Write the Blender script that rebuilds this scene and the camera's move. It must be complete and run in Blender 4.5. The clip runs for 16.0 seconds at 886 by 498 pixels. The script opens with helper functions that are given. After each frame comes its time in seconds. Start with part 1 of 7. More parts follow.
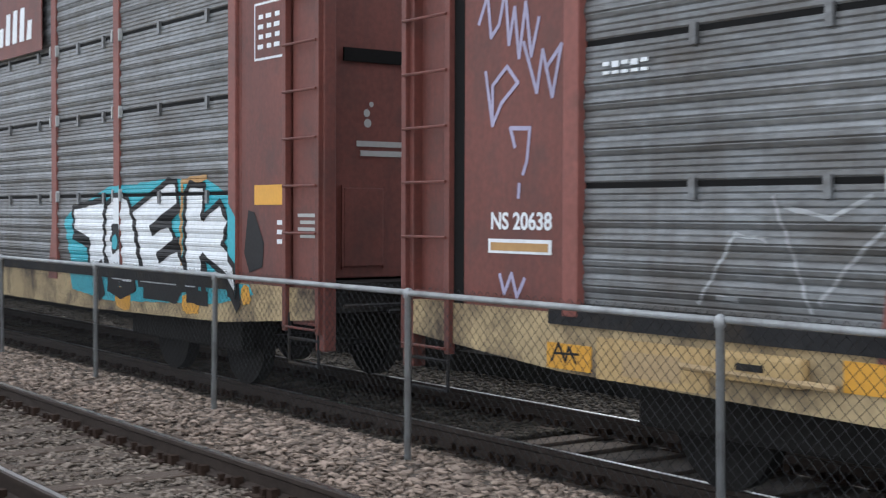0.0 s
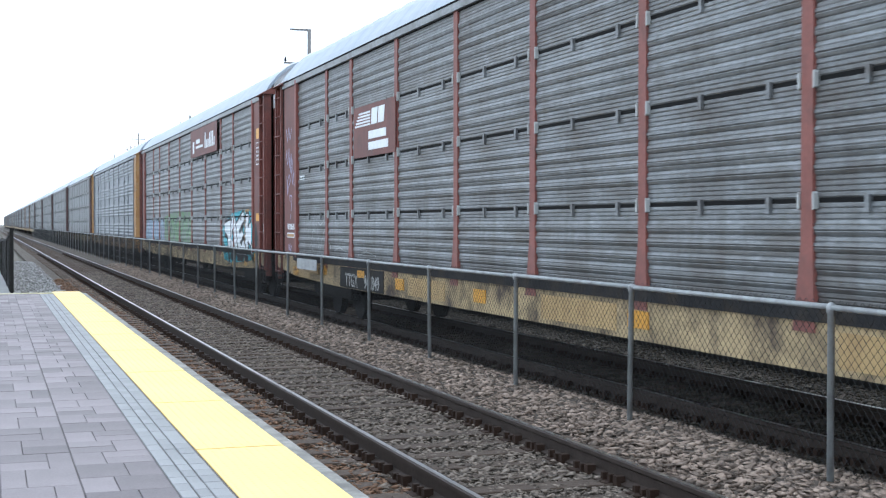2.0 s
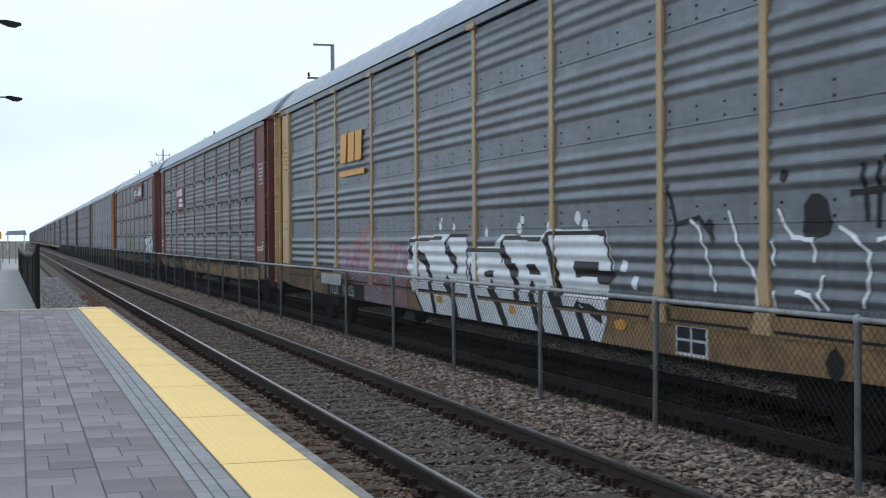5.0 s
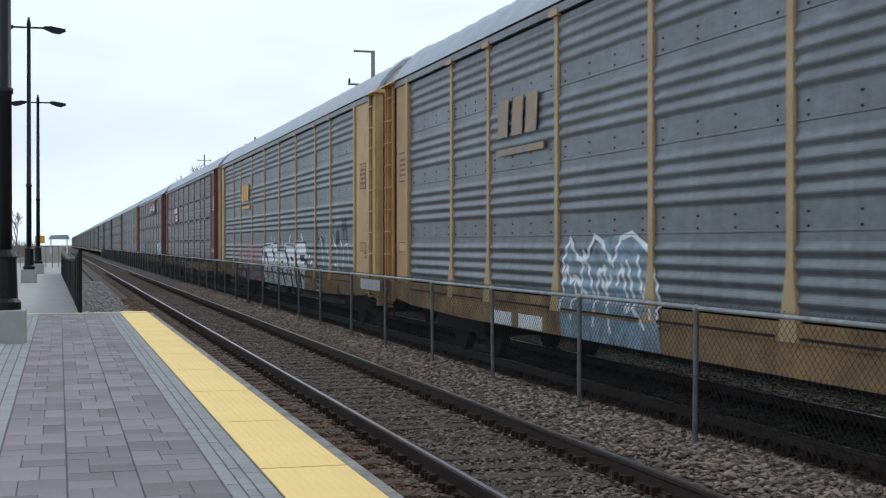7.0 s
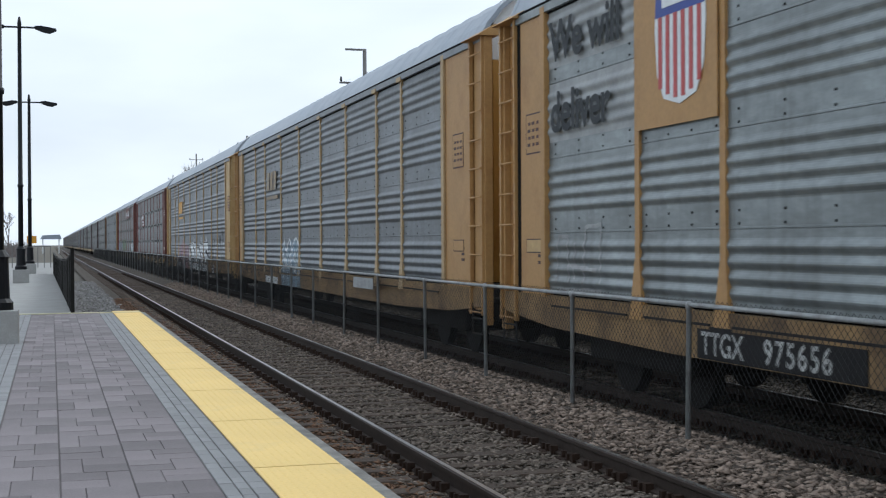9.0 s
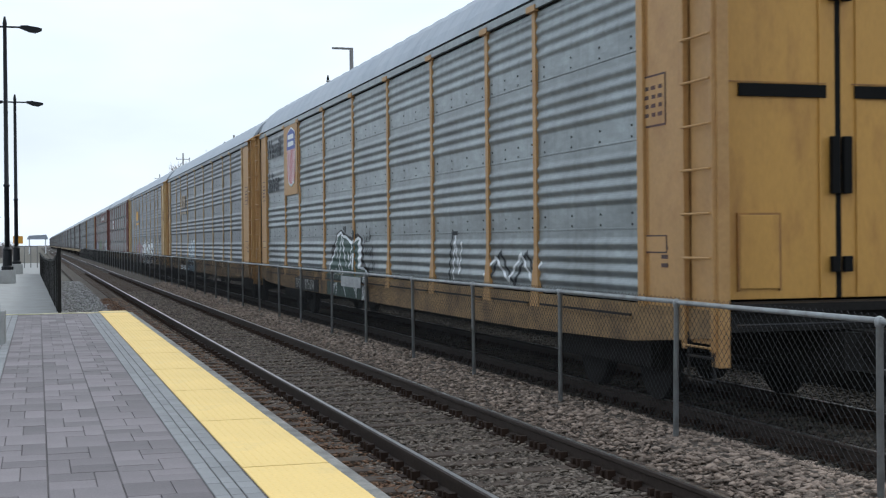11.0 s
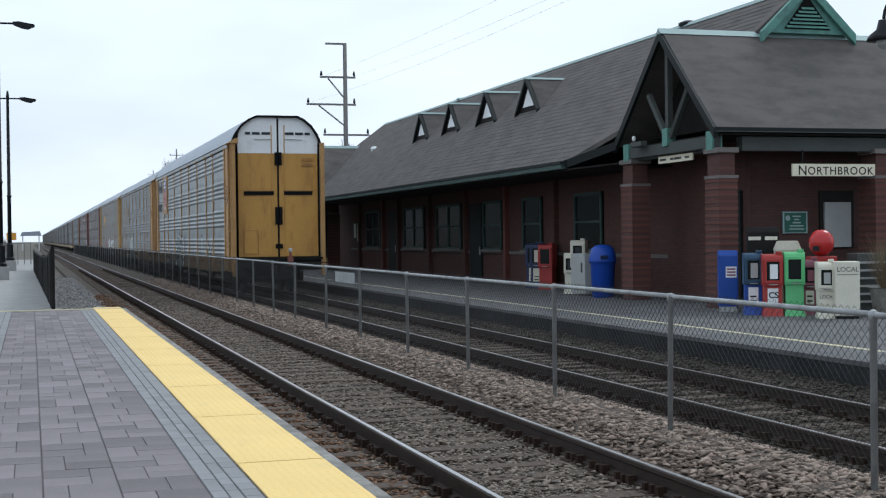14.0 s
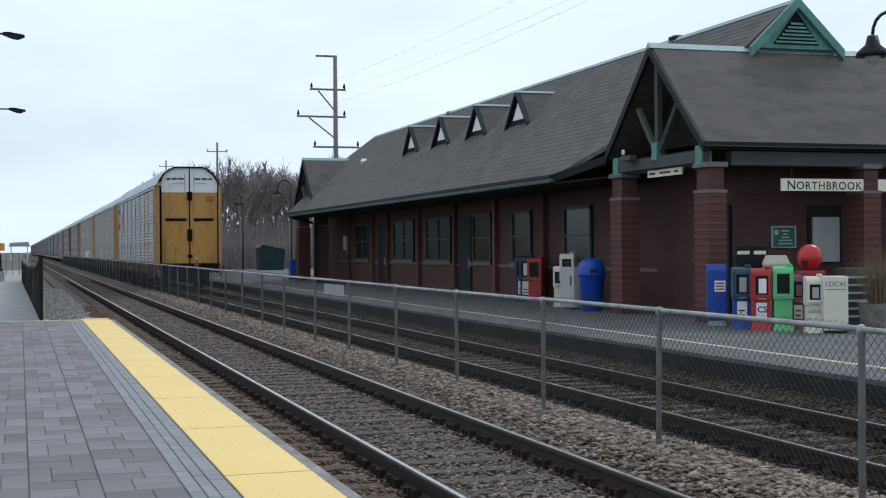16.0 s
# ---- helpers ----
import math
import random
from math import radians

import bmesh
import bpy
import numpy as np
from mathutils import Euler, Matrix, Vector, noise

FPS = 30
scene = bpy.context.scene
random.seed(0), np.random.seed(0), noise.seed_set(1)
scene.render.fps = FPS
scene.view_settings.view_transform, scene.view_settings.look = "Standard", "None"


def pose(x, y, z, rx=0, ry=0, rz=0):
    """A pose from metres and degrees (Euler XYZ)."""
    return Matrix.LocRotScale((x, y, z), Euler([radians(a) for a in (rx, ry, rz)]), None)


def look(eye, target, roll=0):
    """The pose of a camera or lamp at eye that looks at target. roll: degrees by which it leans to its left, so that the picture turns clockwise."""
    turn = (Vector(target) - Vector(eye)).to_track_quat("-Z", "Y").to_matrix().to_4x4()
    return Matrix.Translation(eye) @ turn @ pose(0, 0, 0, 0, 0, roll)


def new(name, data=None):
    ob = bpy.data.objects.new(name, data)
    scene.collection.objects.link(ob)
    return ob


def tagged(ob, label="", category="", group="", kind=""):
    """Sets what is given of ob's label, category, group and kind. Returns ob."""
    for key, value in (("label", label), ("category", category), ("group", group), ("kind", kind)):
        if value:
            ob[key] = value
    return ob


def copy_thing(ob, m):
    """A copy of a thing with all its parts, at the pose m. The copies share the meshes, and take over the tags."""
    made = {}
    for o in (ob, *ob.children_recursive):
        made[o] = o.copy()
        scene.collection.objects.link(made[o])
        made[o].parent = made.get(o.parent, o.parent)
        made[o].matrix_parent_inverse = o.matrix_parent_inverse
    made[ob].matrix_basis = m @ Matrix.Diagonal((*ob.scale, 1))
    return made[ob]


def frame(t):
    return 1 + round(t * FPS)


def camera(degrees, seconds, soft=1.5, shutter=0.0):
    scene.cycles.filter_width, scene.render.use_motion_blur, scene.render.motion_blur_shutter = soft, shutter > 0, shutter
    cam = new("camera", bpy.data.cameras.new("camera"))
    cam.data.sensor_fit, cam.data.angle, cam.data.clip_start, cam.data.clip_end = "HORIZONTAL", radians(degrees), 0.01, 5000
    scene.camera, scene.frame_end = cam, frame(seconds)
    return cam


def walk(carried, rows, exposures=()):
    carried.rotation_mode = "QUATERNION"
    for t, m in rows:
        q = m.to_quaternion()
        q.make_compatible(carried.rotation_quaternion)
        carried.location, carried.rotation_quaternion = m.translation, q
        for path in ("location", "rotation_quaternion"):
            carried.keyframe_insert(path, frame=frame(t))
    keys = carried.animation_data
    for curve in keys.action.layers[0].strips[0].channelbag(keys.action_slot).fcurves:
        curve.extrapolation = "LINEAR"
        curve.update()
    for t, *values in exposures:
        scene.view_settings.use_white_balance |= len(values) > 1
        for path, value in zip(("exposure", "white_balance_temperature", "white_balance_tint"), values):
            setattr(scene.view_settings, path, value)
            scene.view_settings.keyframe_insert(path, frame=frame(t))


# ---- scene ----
# The camera is held by one standing onlooker on the near platform; rail tops lie at z = 0, the tracks run along y.
EYE = Vector((0.0, 0.0, 1.782))
AIM = [  # seconds, heading right of the track, tilt, lean
    (0, 36.32, -1.55, 0.21),
    (0.2, 32.05, -1.16, -0.20),
    (0.5, 27.30, -1.08, 0.31),
    (1, 23.48, -1.47, 1.09),
    (1.5, 21.53, -1.23, 0.06),
    (2, 18.67, -1.07, 0.01),
    (2.5, 17.10, -0.76, 0.20),
    (3, 16.82, -0.59, 0.28),
    (3.5, 16.88, -0.42, 0.18),
    (4, 17.09, -0.51, -0.35),
    (4.5, 17.27, -0.50, -0.13),
    (5, 17.65, -0.48, -0.32),
    (5.2, 17.77, -0.43, -0.31),
    (7.5, 15.68, -0.20, -0.01),
    (8, 15.77, -0.30, -0.13),
    (8.5, 15.84, -0.43, -0.21),
    (9, 16.29, -0.29, -0.31),
    (9.5, 16.41, -0.26, -0.19),
    (11.8, 17.00, -0.47, -0.63),
    (12, 17.01, -0.61, -0.53),
    (12.5, 17.24, -0.64, -0.39),
    (13, 17.01, -0.60, -0.49),
    (13.5, 16.90, -0.64, -0.59),
    (14, 17.07, -0.56, -0.72),
    (14.5, 16.85, -0.63, -0.64),
    (15, 17.29, -0.44, -0.43),
    (15.5, 17.28, -0.30, -0.41),
    (16, 17.53, -0.02, -0.43),
]


def aim(heading, tilt, lean):
    a, b = radians(heading), radians(tilt)
    return look(EYE, EYE + Vector((math.sin(a) * math.cos(b), math.cos(a) * math.cos(b), math.sin(b))), lean)


cam = camera(36.57, 16.0, soft=1.2, shutter=0.12)
walk(cam, [(t, aim(*a)) for t, *a in AIM],
     exposures=[(0.0, 0.71, 6150, 11), (0.25, 0.74, 6080, 10), (0.5, 0.88, 5980, 9.5), (1.5, 0.94, 5780, 7.5), (2.2, 0.78, 5640, 6.5), (3.0, 0.47, 5540, 6.5), (3.6, 0.26, 5480, 6.5), (4.2, 0.1, 5600, 6.5), (5.2, -0.12, 5780, 7),
                (9.0, -0.18, 5950, 7), (12.3, -0.06, 5900, 6.5), (14.5, -0.22, 5850, 6.5), (16.0, -0.25, 5800, 6.2)])

# ---- light: a bright, thinly overcast day ----
world = bpy.data.worlds.new("overcast")
scene.world = world
world.use_nodes = True
wn, wl = world.node_tree.nodes, world.node_tree.links
wn.clear()
w_out, w_bg = wn.new("ShaderNodeOutputWorld"), wn.new("ShaderNodeBackground")
w_sky = wn.new("ShaderNodeTexSky")
w_sky.sky_type, w_sky.sun_disc = "NISHITA", False
w_sky.sun_elevation, w_sky.sun_rotation = radians(46), radians(60)
w_sky.air_density, w_sky.dust_density = 1.0, 3.0
w_co, w_map, w_noise = wn.new("ShaderNodeTexCoord"), wn.new("ShaderNodeMapping"), wn.new("ShaderNodeTexNoise")
w_map.inputs["Scale"].default_value = (1.6, 1.6, 5.0)
w_noise.inputs["Scale"].default_value, w_noise.inputs["Detail"].default_value = 1.6, 5.0
w_ramp, w_mix = wn.new("ShaderNodeValToRGB"), wn.new("ShaderNodeMixRGB")
w_ramp.color_ramp.elements[0].position, w_ramp.color_ramp.elements[1].position = 0.32, 0.62
w_ramp.color_ramp.elements[0].color, w_ramp.color_ramp.elements[1].color = (0.72, 0.72, 0.72, 1), (1, 1, 1, 1)
w_mix.inputs[2].default_value = (13.8, 14.4, 15.2, 1)
wl.new(w_co.outputs["Generated"], w_map.inputs["Vector"])
wl.new(w_map.outputs[0], w_noise.inputs["Vector"])
wl.new(w_noise.outputs[0], w_ramp.inputs[0])
wl.new(w_ramp.outputs[0], w_mix.inputs[0])
wl.new(w_sky.outputs[0], w_mix.inputs[1])
wl.new(w_mix.outputs[0], w_bg.inputs[0])
w_bg.inputs[1].default_value = 0.085
wl.new(w_bg.outputs[0], w_out.inputs[0])
sun = new("sun", bpy.data.lights.new("sun", "SUN"))
sun.data.energy, sun.data.angle, sun.data.color = 1.1, radians(18), (1.0, 0.96, 0.9)
sun.matrix_world = look((30, 18, 38), (0, 0, 0))


# ---- materials ----
def material(name, color, rough=0.6, metal=0.0, vary=0.25, scale=3.0, fine=40.0, bump=0.0, stain=None, stretch=(1, 1, 1), per=0.0, low=0.42, high=0.66, streak=None):
    """Base colour with broad and fine variation, an optional stain colour, run-down streaks, relief, and a shift from piece to piece."""
    m = bpy.data.materials.new(name)
    m.use_nodes = True
    n, l = m.node_tree.nodes, m.node_tree.links
    b = n["Principled BSDF"]
    b.inputs["Roughness"].default_value, b.inputs["Metallic"].default_value = rough, metal
    b.inputs["Specular IOR Level"].default_value = 0.15 if max(color) < 0.06 else 0.4
    co, mp = n.new("ShaderNodeTexCoord"), n.new("ShaderNodeMapping")
    mp.inputs["Scale"].default_value = stretch
    l.new(co.outputs["Object"], mp.inputs["Vector"])
    big, small = n.new("ShaderNodeTexNoise"), n.new("ShaderNodeTexNoise")
    for t, s, d in ((big, scale, 6.0), (small, fine, 3.0)):
        t.inputs["Scale"].default_value, t.inputs["Detail"].default_value = s, d
        l.new(mp.outputs[0], t.inputs["Vector"])
    add = n.new("ShaderNodeMath")
    add.operation = "MULTIPLY_ADD"
    add.inputs[1].default_value = 0.5
    l.new(small.outputs[0], add.inputs[0])
    half = n.new("ShaderNodeMath")
    half.operation, half.inputs[1].default_value = "MULTIPLY", 0.5
    l.new(big.outputs[0], half.inputs[0])
    l.new(half.outputs[0], add.inputs[2])
    value = add.outputs[0]
    if per:
        info, pm = n.new("ShaderNodeObjectInfo"), n.new("ShaderNodeMath")
        geo = n.new("ShaderNodeNewGeometry")
        both = n.new("ShaderNodeMath")
        both.operation = "ADD"
        l.new(info.outputs["Random"], both.inputs[0])
        l.new(geo.outputs["Random Per Island"], both.inputs[1])
        fr = n.new("ShaderNodeMath")
        fr.operation = "FRACT"
        l.new(both.outputs[0], fr.inputs[0])
        pm.operation, pm.inputs[1].default_value = "MULTIPLY_ADD", per
        l.new(fr.outputs[0], pm.inputs[0])
        l.new(value, pm.inputs[2])
        value = pm.outputs[0]
    ramp = n.new("ShaderNodeValToRGB")
    e = ramp.color_ramp.elements
    e[0].position, e[1].position = 0.3, 0.7 + per
    e[0].color = (*[c * (1 - vary) for c in color], 1)
    e[1].color = (*[min(1, c * (1 + vary)) for c in color], 1)
    l.new(value, ramp.inputs[0])
    out = ramp.outputs[0]
    if stain:
        st, sr, mx = n.new("ShaderNodeTexNoise"), n.new("ShaderNodeValToRGB"), n.new("ShaderNodeMixRGB")
        st.inputs["Scale"].default_value, st.inputs["Detail"].default_value, st.inputs["Roughness"].default_value = scale * 1.7, 8.0, 0.65
        off = n.new("ShaderNodeMapping")
        off.inputs["Location"].default_value = (7.3, 2.1, 4.4)
        off.inputs["Scale"].default_value = stretch
        l.new(co.outputs["Object"], off.inputs["Vector"])
        l.new(off.outputs[0], st.inputs["Vector"])
        sr.color_ramp.elements[0].position, sr.color_ramp.elements[1].position = low, high
        l.new(st.outputs[0], sr.inputs[0])
        l.new(sr.outputs[0], mx.inputs[0])
        l.new(out, mx.inputs[1])
        mx.inputs[2].default_value = (*stain, 1)
        out = mx.outputs[0]
    if streak:
        run, rn, rr, rx = n.new("ShaderNodeMapping"), n.new("ShaderNodeTexNoise"), n.new("ShaderNodeValToRGB"), n.new("ShaderNodeMixRGB")
        run.inputs["Scale"].default_value, run.inputs["Location"].default_value = (3.0, 3.0, 0.22), (1.7, 5.2, 0.4)
        rn.inputs["Scale"].default_value, rn.inputs["Detail"].default_value, rn.inputs["Roughness"].default_value = 1.6, 7.0, 0.7
        rr.color_ramp.elements[0].position, rr.color_ramp.elements[1].position = 0.46, 0.74
        rr.color_ramp.elements[1].color = (0.55, 0.55, 0.55, 1)
        l.new(co.outputs["Object"], run.inputs["Vector"])
        l.new(run.outputs[0], rn.inputs["Vector"])
        l.new(rn.outputs[0], rr.inputs[0])
        l.new(rr.outputs[0], rx.inputs[0])
        l.new(out, rx.inputs[1])
        rx.inputs[2].default_value = (*streak, 1)
        out = rx.outputs[0]
    l.new(out, b.inputs["Base Color"])
    if bump:
        bp = n.new("ShaderNodeBump")
        bp.inputs["Strength"].default_value, bp.inputs["Distance"].default_value = bump, 0.02
        l.new(add.outputs[0], bp.inputs["Height"])
        l.new(bp.outputs[0], b.inputs["Normal"])
    return m


def brick_material(name, a, b_, mortar, scale, swap):
    """Brick courses of 0.2 by 0.067 m; swap names the axes that run along and up the wall."""
    m = material(name, a, 0.85)
    n, l = m.node_tree.nodes, m.node_tree.links
    co, sep, com = n.new("ShaderNodeTexCoord"), n.new("ShaderNodeSeparateXYZ"), n.new("ShaderNodeCombineXYZ")
    l.new(co.outputs["Object"], sep.inputs[0])
    l.new(sep.outputs[swap[0]], com.inputs[0])
    l.new(sep.outputs[swap[1]], com.inputs[1])
    t = n.new("ShaderNodeTexBrick")
    t.inputs["Color1"].default_value, t.inputs["Color2"].default_value, t.inputs["Mortar"].default_value = (*a, 1), (*b_, 1), (*mortar, 1)
    t.inputs["Scale"].default_value, t.inputs["Mortar Size"].default_value = scale, 0.012
    t.inputs["Brick Width"].default_value, t.inputs["Row Height"].default_value = 0.21, 0.07
    l.new(com.outputs[0], t.inputs["Vector"])
    l.new(t.outputs[0], n["Principled BSDF"].inputs["Base Color"])
    bp = n.new("ShaderNodeBump")
    bp.inputs["Strength"].default_value, bp.inputs["Distance"].default_value = 0.5, 0.01
    bp.invert = True
    l.new(t.outputs[1], bp.inputs["Height"])
    l.new(bp.outputs[0], n["Principled BSDF"].inputs["Normal"])
    return m


